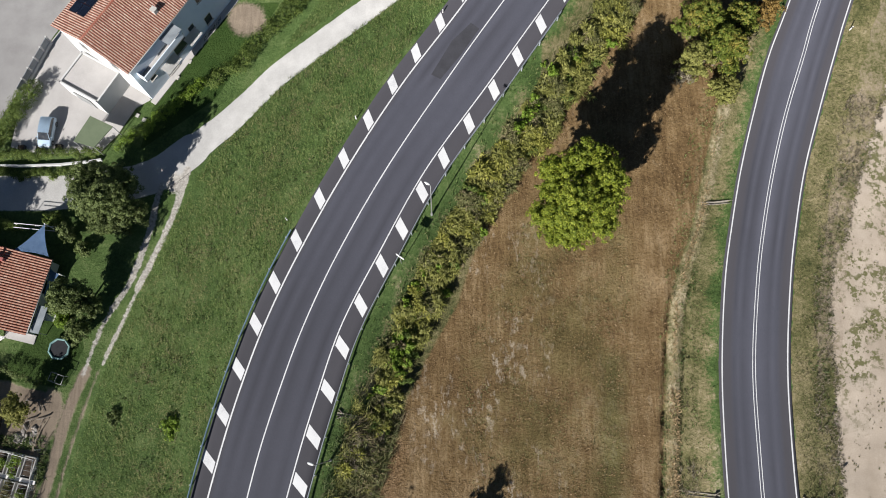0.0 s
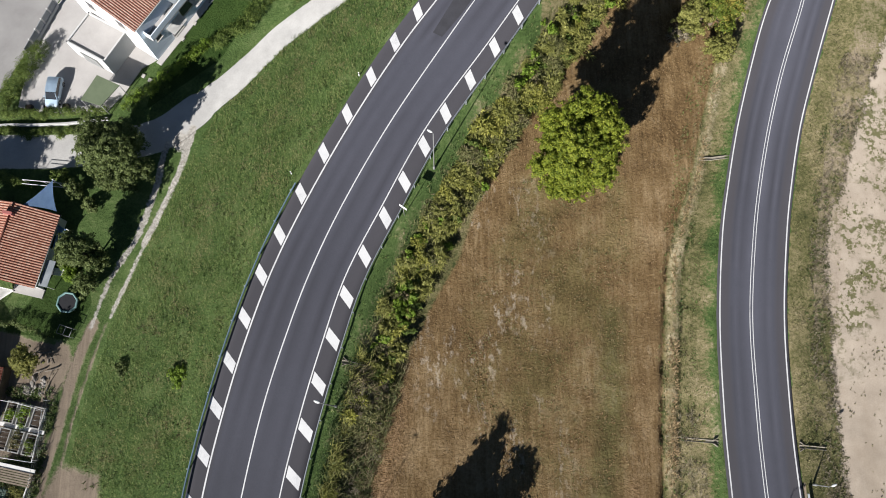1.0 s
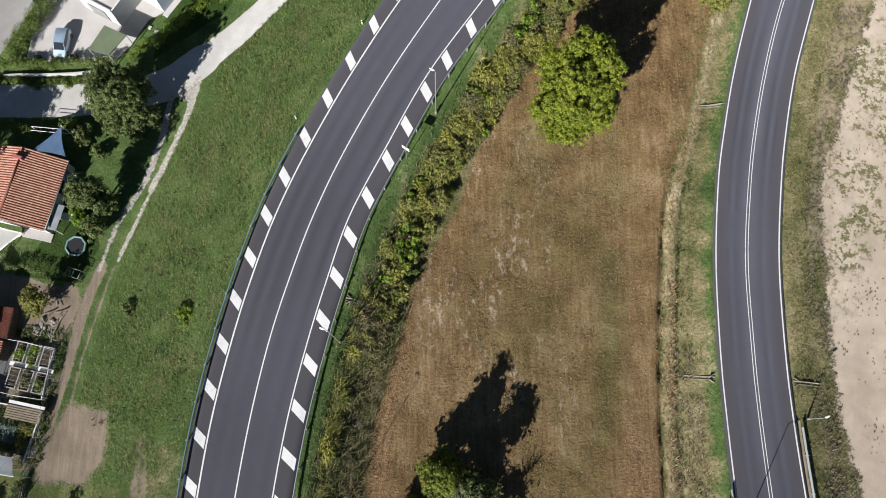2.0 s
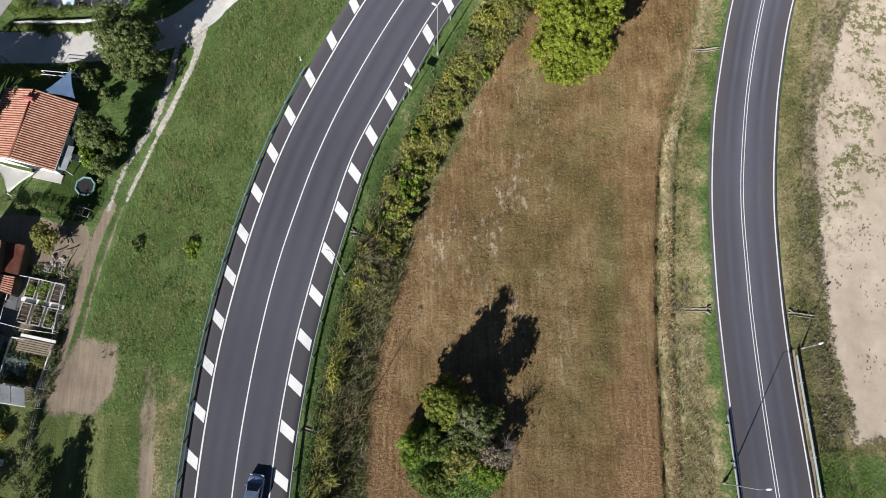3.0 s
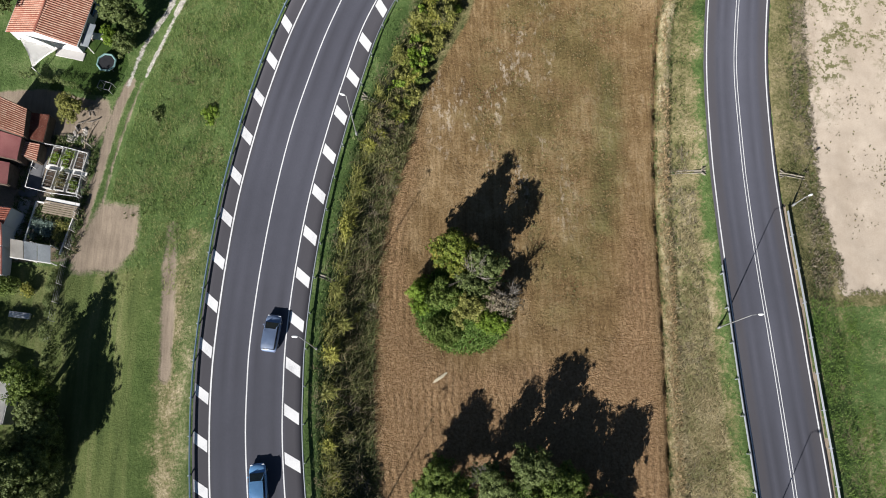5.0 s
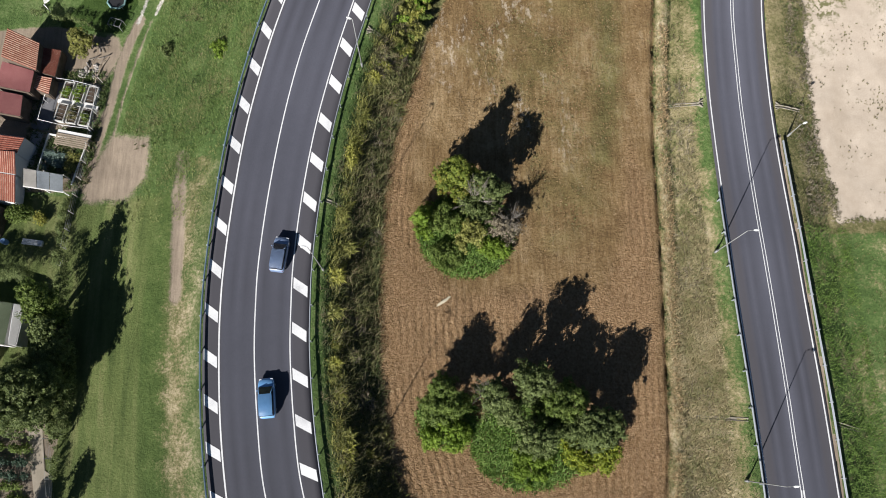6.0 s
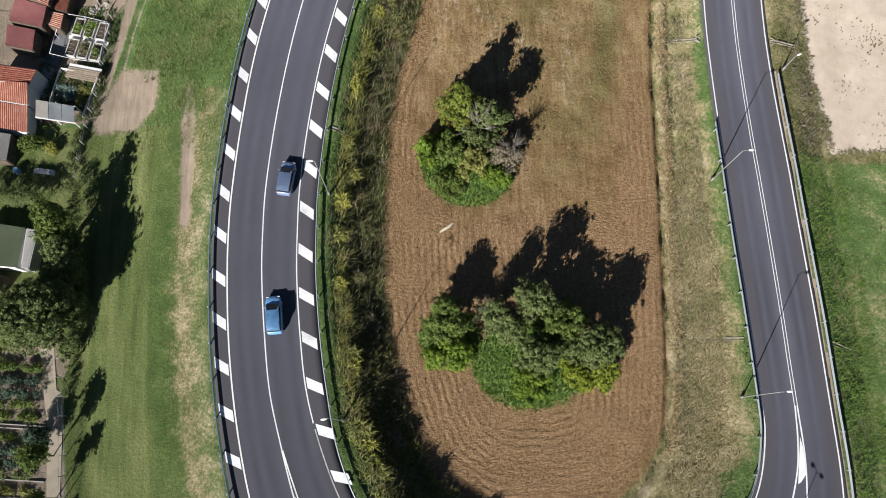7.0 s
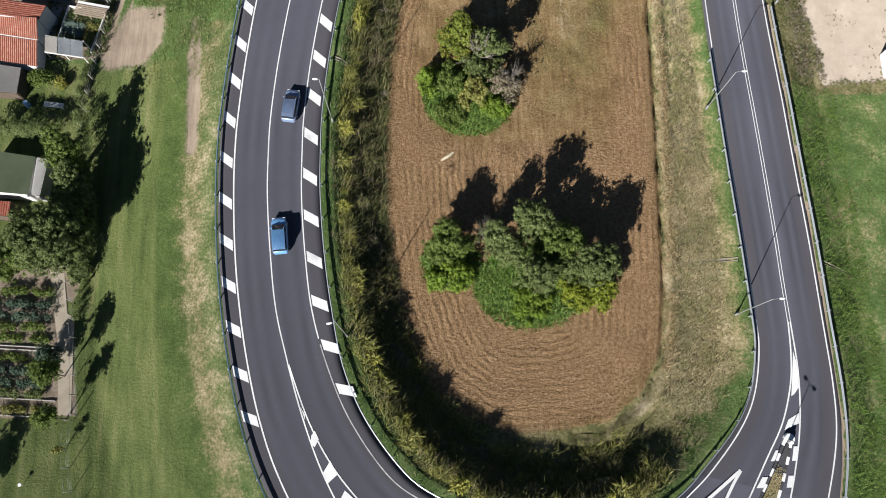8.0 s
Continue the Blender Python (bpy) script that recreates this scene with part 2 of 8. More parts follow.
LEAF_GREEN = leafy("green_leaves", (0.038, 0.064, 0.012), (0.13, 0.185, 0.038), (0.33, 0.4, 0.115), 0.36)
LEAF_DARK = leafy("grey_green_leaves", (0.038, 0.056, 0.015), (0.122, 0.16, 0.05), (0.32, 0.37, 0.15), 0.32)
LEAF_SHRUB = leafy("autumn_shrub_leaves", (0.075, 0.085, 0.022), (0.24, 0.245, 0.065), (0.5, 0.47, 0.16), 0.34, 0.3)
LEAF_REED = leafy("dry_olive_grass", (0.06, 0.07, 0.024), (0.18, 0.185, 0.07), (0.45, 0.42, 0.2), 0.33, 0.6, (0.25, 0.2, 0.12), 0.58)
LEAF_CANE = leafy("yellow_cane_leaves", (0.12, 0.13, 0.025), (0.33, 0.33, 0.07), (0.6, 0.56, 0.17), 0.38, 0.3)
LEAF_DULL = leafy("withered_grey_leaves", (0.085, 0.072, 0.045), (0.2, 0.17, 0.115), (0.4, 0.35, 0.26), 0.25, 0.3)
LEAF_SPRING = leafy("mixed_yellow_green_leaves", (0.045, 0.07, 0.012), (0.15, 0.195, 0.03), (0.38, 0.4, 0.08), 0.35, 0.35, (0.33, 0.27, 0.06), 0.6)
LEAF_RUST = leafy("rust_brown_leaves", (0.07, 0.05, 0.016), (0.25, 0.16, 0.045), (0.46, 0.33, 0.12), 0.33, 0.3)
LEAF_LIME = leafy("lime_leaves", (0.07, 0.115, 0.016), (0.19, 0.29, 0.036), (0.38, 0.49, 0.085), 0.38)
BLADE_BANK = leafy("bank_grass_blades", (0.028, 0.064, 0.014), (0.14, 0.215, 0.056), (0.37, 0.45, 0.17), 0.38, 0.2, (0.27, 0.25, 0.115), 0.62)
BLADE_DRY = leafy("dry_grass_blades", (0.16, 0.13, 0.062), (0.38, 0.32, 0.18), (0.62, 0.55, 0.37), 0.25, 0.35, (0.2, 0.21, 0.085), 0.56)

# ---- plan of the roads: (inner edge x, y, outer edge x, y), from the north of the main road round the junction to the side road's north ----
def spline(pts, n=8):
    """Points along a smooth curve through pts."""
    p = np.array(pts, float)
    q = np.vstack([2 * p[0] - p[1], p, 2 * p[-1] - p[-2]])
    out = []
    for i in range(1, len(q) - 2):
        for k in range(n):
            t = k / n
            a, b, c, d = q[i - 1], q[i], q[i + 1], q[i + 2]
            out.append(0.5 * (2 * b + (c - a) * t + (2 * a - 5 * b + 4 * c - d) * t * t + (3 * b - a - 3 * c + d) * t ** 3))
    out.append(p[-1])
    return np.array(out)


def aside(line, d):
    """The curve d metres to the left of line."""
    g = np.gradient(line[:, :2], axis=0)
    g /= np.linalg.norm(g, axis=1)[:, None]
    out = line.copy()
    out[:, 0] -= g[:, 1] * d
    out[:, 1] += g[:, 0] * d
    return out


def even(line, step):
    """Points every step metres along line."""
    s = np.r_[0, np.cumsum(np.linalg.norm(np.diff(line[:, :2], axis=0), axis=1))]
    w = np.arange(0, s[-1], step)
    return np.stack([np.interp(w, s, line[:, k]) for k in range(line.shape[1])], 1)


MAIN_Z = 2.73
EDGE_L = [(36, 101), (20, 76), (3.1, 50.7), (-4.7, 39.5), (-11.0, 28.9), (-16.1, 18.9), (-19.45, 11), (-21.85, 3.5), (-23.6, -3.4), (-25.2, -11.5), (-26.25, -20), (-26.85, -27.5),
          (-27.0, -32.5), (-26.85, -37.9), (-26.35, -44.6), (-25.5, -51), (-24.3, -57.2), (-22.7, -63.2), (-20.4, -69), (-15.5, -78)]
EDGE_R = [(46, 98), (30, 75), (12.7, 50.1), (5.5, 39.5), (-1.8, 28.9), (-7.1, 18.9), (-11.0, 10.9), (-13.4, 3.4), (-15.3, -3.5), (-17.1, -11.5), (-18.4, -20), (-19.1, -27.5),
          (-19.2, -32.5), (-19.1, -37.9), (-18.5, -44.7), (-17.55, -51.1), (-15.7, -57.3), (-13.0, -63.3), (-8.6, -69.2), (-3.5, -72.4)]
CENTRE = [(41, 99.5), (25, 75.5), (7.7, 50.7), (0.3, 39.6), (-6.4, 28.9), (-11.7, 18.9), (-15.15, 10.9), (-17.6, 3.5), (-19.5, -3.4), (-21.1, -11.5), (-22.3, -20), (-23.0, -27.5),
          (-23.12, -32.5), (-23.0, -37.9), (-22.4, -44.6), (-21.5, -51.1), (-19.9, -57.3)]
SOUTH = [((-0.5, -73.6), (-9.5, -83.5)), ((7.5, -75.4), (2, -92)), ((15.5, -74.6), (19, -95)), ((20.8, -71.8), (33, -83))]
SIDE_L = [(23.9, -69.2), (26.7, -66.3), (28.9, -63.6), (30.3, -61.0), (31.1, -58.5), (31.6, -55.7), (31.7, -53.2), (31.4, -43), (30.95, -33), (30.65, -23), (30.55, -12),
          (30.75, -3), (31.3, 6.5), (32.6, 16.3), (34.1, 23.2), (35.9, 30.2), (38.2, 37.6), (40.9, 45.3), (44.5, 53.3), (54, 75), (64, 98)]
SIDE_R = [(38.2, -72.5), (39.2, -68.5), (39.75, -65), (40.0, -61.5), (40.02, -58.6), (39.95, -55.7), (39.85, -52.5), (39.65, -43.3), (39.2, -33), (38.85, -23), (38.6, -12.8),
          (38.75, -3), (39.35, 6.5), (40.85, 16.3), (42.35, 23.2), (44.25, 30.2), (46.85, 37.6), (49.75, 45.3), (53, 53.3), (62, 74), (72, 97)]


def side_z(y):
    return np.interp(-np.asarray(y, float), [-100, -60, -30, 7.5, 26, 52, 61, 69, 74, 78], [-2.2, -1.6, -1.2, -0.1, 1.0, 1.45, 1.65, 2.05, 2.35, 2.5])


def with_z(line, z):
    return np.c_[line[:, :2], np.broadcast_to(z, len(line))]


edge_l, edge_r, centre = (spline(c, 10) for c in (EDGE_L, EDGE_R, CENTRE))
main_out, main_in = aside(edge_l, -1.8), aside(edge_r, 2.05)
main_in = spline([*main_in[0:151:10], (-14.1, -57.4), (-11.4, -63.4), (-6.9, -69.1), (-2.6, -71.8)], 10)
main_out, main_in = with_z(main_out, MAIN_Z), with_z(main_in, MAIN_Z)
side_in, side_out = spline(SIDE_L, 10), spline(SIDE_R, 10)
side_in, side_out = with_z(side_in, side_z(side_in[:, 1])), with_z(side_out, side_z(side_out[:, 1]))
join = [(main_in[-11], main_out[-11]), (main_in[-1], main_out[-1])] + [(np.array([*a, z]), np.array([*b, z])) for (a, b), z in zip(SOUTH, (2.71, 2.66, 2.52, 2.28))] + [(side_in[0], side_out[0]), (side_in[10], side_out[10])]
south_in, south_out = spline([a for a, b in join], 10)[10:-10], spline([b for a, b in join], 10)[10:-10]
INNER = np.vstack([main_in, south_in[1:-1], side_in])
OUTER = np.vstack([main_out, south_out[1:-1], side_out])


def nearest(x, y, line):
    """Distance to line, positive to the left of its run, and the line's own z there."""
    best = np.full(x.shape, 1e9)
    side, zed, along = np.zeros(x.shape), np.zeros(x.shape), np.zeros(x.shape)
    for i, (a, b) in enumerate(zip(line[:-1], line[1:])):
        d = b[:2] - a[:2]
        n = d @ d
        if n < 1e-9:
            continue
        t = np.clip(((x - a[0]) * d[0] + (y - a[1]) * d[1]) / n, 0, 1)
        dx, dy = x - a[0] - t * d[0], y - a[1] - t * d[1]
        r = dx * dx + dy * dy
        m = r < best
        best[m] = r[m]
        side[m] = (d[0] * dy - d[1] * dx)[m]
        zed[m] = (a[2] + t * (b[2] - a[2]))[m]
        along[m] = i / len(line)
    return np.sqrt(best) * np.where(side >= 0, 1, -1), zed, along


FIELD_Z, LOW_Z, SAND_Z = -1.5, -3.3, -1.6
INNER_C, OUTER_C = INNER[::3], OUTER[::3]
DITCH = [(11.5, -64.9), (14.2, -64.5), (16.8, -63.2), (19.5, -61.0), (21.3, -57.8), (22.3, -55), (23.2, -47), (23.6, -37), (24, -26), (24.2, -14), (24.6, -6), (25.2, 1.3), (26.4, 12.1), (27.9, 18), (29.8, 23), (31.2, 28), (34.1, 38.1), (38, 47), (48, 75)]


def height(x, y):
    """The ground's height; also the signed distances from the roads' inner and outer edges."""
    x, y = np.asarray(x, float), np.asarray(y, float)
    di, zi, _ = nearest(x, y, INNER_C)
    do, zo, so = nearest(x, y, OUTER_C)
    east = np.clip((x + 2) / 24, 0, 1)
    # inside of the bend: down to the field
    w = 6.2 - 1.4 * np.clip((x - 10) / 12, 0, 1)
    flat = 1.5 + 0.6 * np.clip((-44 - y) / 8, 0, 1) - 1.0 * np.clip((x - 14) / 10, 0, 1)
    t = np.clip((di - flat) / (w + 0.4 - flat), 0, 1)
    inner = FIELD_Z + (zi - 0.1 - FIELD_Z) * (1 - t * (1.35 - 0.35 * t)) - 0.12 * np.clip(di, 0, 2)
    # the ditch along the field's east side, with its spoil ridge
    ditch = np.c_[spline(DITCH, 3), np.zeros(3 * len(DITCH) - 2)]
    de = nearest(x, y, ditch)[0]
    wob = (0.75 + 0.35 * np.sin(y * 1.3) * np.sin(y * 0.37 + 1)) * (1 - 0.8 * np.clip((y - 13) / 8, 0, 1))
    inner = inner - wob * 0.95 * np.exp(-(de / 0.36) ** 2) + 0.2 * np.exp(-((de + 0.95) / 0.45) ** 2) - wob * 0.5 * np.exp(-((de + 1.9) / 0.35) ** 2)
    # outside: the long bank on the west, a short one on the east
    d = -do
    west = np.interp(d, [0, 0.8, 4.5, 9, 13, 16.5], [1, 0.98, 0.66, 0.43, 0.2, 0])
    short = np.interp(d, [0, 1.2, 5.5], [1, 0.96, 0])
    mix = np.clip((so - 0.42) / 0.16, 0, 1)
    outer = (1 - mix) * (LOW_Z + (zo - 0.08 - LOW_Z) * west) + mix * (SAND_Z + (zo - 0.08 - SAND_Z) * short)
    z = np.where(di > 0, inner, np.where(do < 0, outer, np.minimum(zi, zo) - 0.3))
    return z, di, do


def height_at(x, y):
    return float(height(np.array([x]), np.array([y]))[0][0])


def grown(mid, far, step, reach, count):
    """Grid lines: even between mid and far, then ever wider out to reach."""
    g = (reach / step) ** (1.0 / count)
    out = np.cumsum(step * g ** np.arange(1, count))
    return np.r_[(mid - out)[::-1], np.arange(mid, far, step), far + np.r_[0, out]]


def inside(x, y, ring):
    r = np.array(ring)
    hit = np.zeros(x.shape, bool)
    j = len(r) - 1
    for i in range(len(r)):
        c = (r[i, 1] > y) != (r[j, 1] > y)
        with np.errstate(divide="ignore", invalid="ignore"):
            hit ^= c & (x < (r[j, 0] - r[i, 0]) * (y - r[i, 1]) / (r[j, 1] - r[i, 1]) + r[i, 0])
        j = i
    return hit


def ring_mask(x, y, ring, soft=1.0):
    """1 well inside the ring, 0 well outside, 0.5 on it."""
    r = np.array([*ring, ring[0]], float)
    d = np.abs(nearest(x, y, np.c_[r, np.zeros(len(r))])[0])
    return np.clip(0.5 + np.where(inside(x, y, ring), d, -d) / (2 * soft), 0, 1)


def ring_depth(x, y, ring):
    """Metres inside a ring, as a share of thirty."""
    r = np.array([*ring, ring[0]], float)
    d = np.abs(nearest(x, y, np.c_[r, np.zeros(len(r))])[0])
    return np.where(inside(x, y, ring), d, 0) / 30


def path_mask(x, y, pts, half, soft=0.5):
    line = spline(pts, 4)
    d = np.abs(nearest(x, y, np.c_[line, np.zeros(len(line))])[0])
    return np.clip(0.5 + (half - d) / (2 * soft), 0, 1)


FIELD = [(40, 95), (17, 43.5), (11.3, 34.4), (7, 27.9), (3.9, 20.2), (1.9, 14.1), (-1.4, 8.2), (-3.9, 3.1), (-6.1, -4), (-7.7, -9.3), (-9, -16.1), (-9.6, -22.8), (-9.9, -32), (-9.5, -40.2), (-8.5, -48.5),
         (-6.6, -55.1), (-4.1, -60.2), (0.3, -63.1), (4.1, -64.4), (10.4, -64.3), (15.6, -63.4), (19.7, -60), (22.2, -55.5), (23.2, -47), (23.6, -37), (24, -26), (24.2, -14), (24.6, -6), (25.2, 1.3),
         (26.4, 12.1), (27.9, 18), (29.8, 23), (31.2, 28), (34.1, 38.1), (48, 75), (56, 95)]
TILLED = [(-5, 0), (-9, -16), (-9.6, -32), (-9.3, -40), (-8, -49), (-4, -60), (4, -64), (15, -63), (22, -55), (23, -46), (23.4, -20), (21, -12), (19.5, -24), (17, -30), (9, -30), (0, -31), (-5, -27), (-6.5, -15), (-4, -3)]
OLIVE = [(21, 38), (22, 15), (20.5, 0), (18, -10), (16.5, -24), (10, -26), (8, -14), (3, -6), (0, 3), (7, 18), (13, 30)]
SAND = [(57, 44), (50.4, 28.6), (48.4, 23), (45.7, 17.5), (44.8, 12.1), (44.8, 6), (44.4, 0), (44.2, -4.7), (44.2, -12), (45, -16.7), (45.8, -22.2), (80, -21), (110, 20), (90, 60)]
HAY = [(24.2, -27), (29, -22), (29.2, -35), (29.4, -47.8), (29.6, -55), (28.2, -59), (25.4, -62.4), (22.4, -61.4), (22.8, -57), (23.5, -50), (24, -38)]
YARD_SOIL = [(-43.5, -9.8), (-41, -10), (-38, -10.6), (-38, -16), (-40.5, -18.5), (-46.6, -18.4), (-45.5, -13)]
GARDEN = [(-70, -1), (-45.3, -1), (-46, -10), (-47, -17), (-52, -17), (-70, -17)]
GARDEN_N = [(-70, 4.6), (-52, 5.6), (-44.4, 3.6), (-45.3, -1), (-70, -1)]
LAWN_S = [(-56, -17.5), (-47.6, -17.5), (-48.3, -26.5), (-56, -26.5)]
LAWN_BIG = [(-75, -62.4), (-45.2, -62.4), (-45.6, -66), (-44.4, -80), (-75, -80)]
PLOT = [(-75, -46.9), (-49, -46.9), (-47.5, -49), (-45, -62), (-75, -62)]
PATIO = [(-75, -42), (-49, -43.2), (-46.2, -46), (-46.8, -49), (-49, -47.3), (-75, -47.3)]
LAWN_H1 = [(-36.5, 39.2), (-37.5, 33.6), (-28.5, 40.5), (-21, 54), (-27, 54)]
LAWN_H2 = [(-49, 9.4), (-46.5, 18), (-43.6, 16), (-41.8, 9), (-43.5, 4.5), (-52, 5.5)]

gx = grown(-64.0, 66.0, 0.3, 1500, 18)
gy = grown(-90.0, 66.0, 0.6, 1500, 16)
GX, GY = (a.ravel() for a in np.meshgrid(gx, gy))
GZ, DI, DO = height(GX, GY)
rough = np.array([noise.noise((x * 0.35, y * 0.35, 0)) * 0.12 + noise.noise((x * 1.1, y * 1.1, 5)) * 0.07 for x, y in zip(GX, GY)])
open_land = (DI > 0.4) | (DO < -0.4)
rough *= np.where((GX < -40) & (GY > 24), 0.25, 1.0)
GZ = GZ + np.where(open_land, rough * np.clip(np.maximum(DI, -DO) / 2, 0, 1), 0)

ZONES = {
    "field": ring_mask(GX, GY, FIELD, 0.8),
    "till": ring_mask(GX, GY, TILLED, 2.5),
    "olive": ring_mask(GX, GY, OLIVE, 3.5),
    "regrowth": np.maximum(ring_mask(GX, GY, [(18.4, 8), (20.6, 8), (20.4, -6), (18.8, -15), (16.2, -15), (17.4, -4)], 2.0), 0.3 * ring_mask(GX, GY, OLIVE, 5)),
    "pale": np.maximum(ring_mask(GX, GY, [(-2, 24), (10, 24), (14, 2), (13, -14), (6, -12), (-4, -4)], 4), 0.25),
    "sand": ring_mask(GX, GY, SAND, 2.2),
    "weedy": ring_mask(GX, GY, [(60, 60), (40, 40), (40, -4), (50, 4), (58, 10), (80, 40)], 5),
    "verge": np.maximum.reduce([np.where((DO < -0.1) & (GX > 15), np.clip(0.95 - np.abs(-DO - 2.2) * 0.02, 0, 1), 0), np.where((DI > 0) & (GX > 12), np.clip(0.42 + (DI - 0.5) / 6.5, 0, 0.9), 0) * (GY > -60), np.where((DI > 0) & ((GX < 12) | (GY < -60)), np.clip(0.22 + DI * 0.1, 0, 0.7), 0),
                                np.where((DO < 0) & (GX < -20) & (GY < -14), np.clip(0.58 - np.abs(-DO - 3.4) * 0.09, 0, 1), 0)]) * np.where((DO < 0) & (GX > 38) & (GY < -23.5), 0.48, 1),
    "hay": np.maximum.reduce([ring_mask(GX, GY, HAY, 1.0), np.where((GX > 15) & (DI > 0), path_mask(GX, GY, [(x + 0.9, y) for x, y in DITCH], 0.6, 0.5) * 0.95, 0), np.where((DO < 0) & (GX < -15) & (GY < -10), np.clip(0.95 - np.abs(-DO - 2.6) / 3.6, 0, 0.42) * np.clip((-10 - GY) / 8, 0, 1), 0)]),
    "mown": np.maximum.reduce([ring_mask(GX, GY, LAWN_S, 0.4), ring_mask(GX, GY, LAWN_BIG, 0.4), np.where((DO < -3.0) & (GX < -20), np.clip((-17.5 - GY) / 2, 0, 1) * np.clip((-DO - 2.0) / 4, 0, 1), 0)]),
    "lush": np.where((DO < 0) & (GX < -20), np.clip(1.15 - np.abs(-DO - 6.4) / 2.9, 0, 1) * np.clip((-15 - GY) / 5, 0, 1), 0),
    "soil": np.maximum.reduce([ring_mask(GX, GY, [(-45.5, 4.6), (-43.9, 4.2), (-43.3, 2.0), (-44.9, -3.1), (-45.7, -8.6), (-47.2, -2.6)], 0.7) * 0.8, ring_mask(GX, GY, YARD_SOIL, 1.8), ring_mask(GX, GY, GARDEN_N, 0.7), ring_mask(GX, GY, PATIO, 0.5), np.where((DO < -3.2) & (DO > -6.5) & (GX > 38) & (GY > 4), 0.46, 0),
                               path_mask(GX, GY, [(-41.3, 6.5), (-42.9, 1.5), (-44.1, -5), (-45.1, -9.6), (-46.4, -16.5)], 0.6, 0.6), path_mask(GX, GY, [(-39.8, 6.5), (-41.2, 1.5), (-42.6, -4.7), (-43.4, -10)], 0.25, 0.5) * 0.8,
                               path_mask(GX, GY, [(-33.3, -14), (-33.3, -19), (-33.1, -22), (-32.9, -25.7), (-32.7, -31)], 0.95, 0.9) * 0.9, np.clip(1.2 - np.hypot(GX + 25.3, GY - 51.6) / 3.4, 0, 1),
                               np.where((DO < 0) & (DO > -0.35) & (GX > 36) & (GY < -12), 0.85, 0)]),
    "gravel": np.maximum(path_mask(GX, GY, [(8.25, 65.7), (-2.75, 56.7), (-9.15, 51.7), (-15.75, 46.9), (-21.05, 42.9), (-26.4, 37.4), (-31, 33.6)], 1.85, 0.3), path_mask(GX, GY, [(-31, 33.6), (-36, 30), (-45, 28.2), (-54.5, 28), (-75, 28)], 2.2, 0.3)),
    "rut": np.maximum.reduce([path_mask(GX, GY, [(-34.4, 29), (-34.95, 26.4), (-35.4, 23.2), (-37.0, 17.3), (-39.0, 13.6)], 0.36, 0.45), path_mask(GX, GY, [(-39.0, 13.6), (-40.1, 11.2), (-41.6, 6.0)], 0.26, 0.45) * 0.9, path_mask(GX, GY, [(-31.4, 31), (-31.8, 28.8), (-32.4, 25.8), (-33.4, 22.6), (-34.8, 19.0), (-36.1, 15.9)], 0.42, 0.45), path_mask(GX, GY, [(-36.1, 15.9), (-37.3, 12.6), (-39.4, 7.2)], 0.28, 0.5) * 0.92,
                              np.clip(1.0 - np.hypot((GX + 32.8) / 1.8, (GY - 29.2) / 2.4), 0, 0.8)]),
    "furrow": ring_depth(GX, GY, FIELD),
    "lawn": np.maximum.reduce([ring_mask(GX, GY, r, 0.4) for r in (LAWN_H1, LAWN_H2)]),
    "tilth": np.maximum(ring_mask(GX, GY, PLOT, 0.6), ring_mask(GX, GY, GARDEN, 0.5)),
}

nx, ny = len(gx), len(gy)
k = np.arange((nx - 1) * (ny - 1))
c = (k // (nx - 1)) * nx + k % (nx - 1)
me = bpy.data.meshes.new("ground")
me.from_pydata(np.c_[GX, GY, GZ].tolist(), [], np.c_[c, c + 1, c + nx + 1, c + nx].tolist())
for name, value in ZONES.items():
    me.attributes.new(name, "FLOAT", "POINT").data.foreach_set("value", np.clip(value, 0, 1).astype(np.float32))
me.polygons.foreach_set("use_smooth", [True] * len(me.polygons))
me.materials.append(GROUND)
tagged(new("ground", me), "uneven grassed ground with a mown brown field and banks", "ground", kind="structure")


def mesh_of(name, verts, faces, material, smooth=False):
    m = bpy.data.meshes.new(name)
    m.from_pydata([tuple(map(float, v)) for v in verts], [], faces)
    m.materials.append(material)
    if smooth:
        m.polygons.foreach_set("use_smooth", [True] * len(m.polygons))
    return m


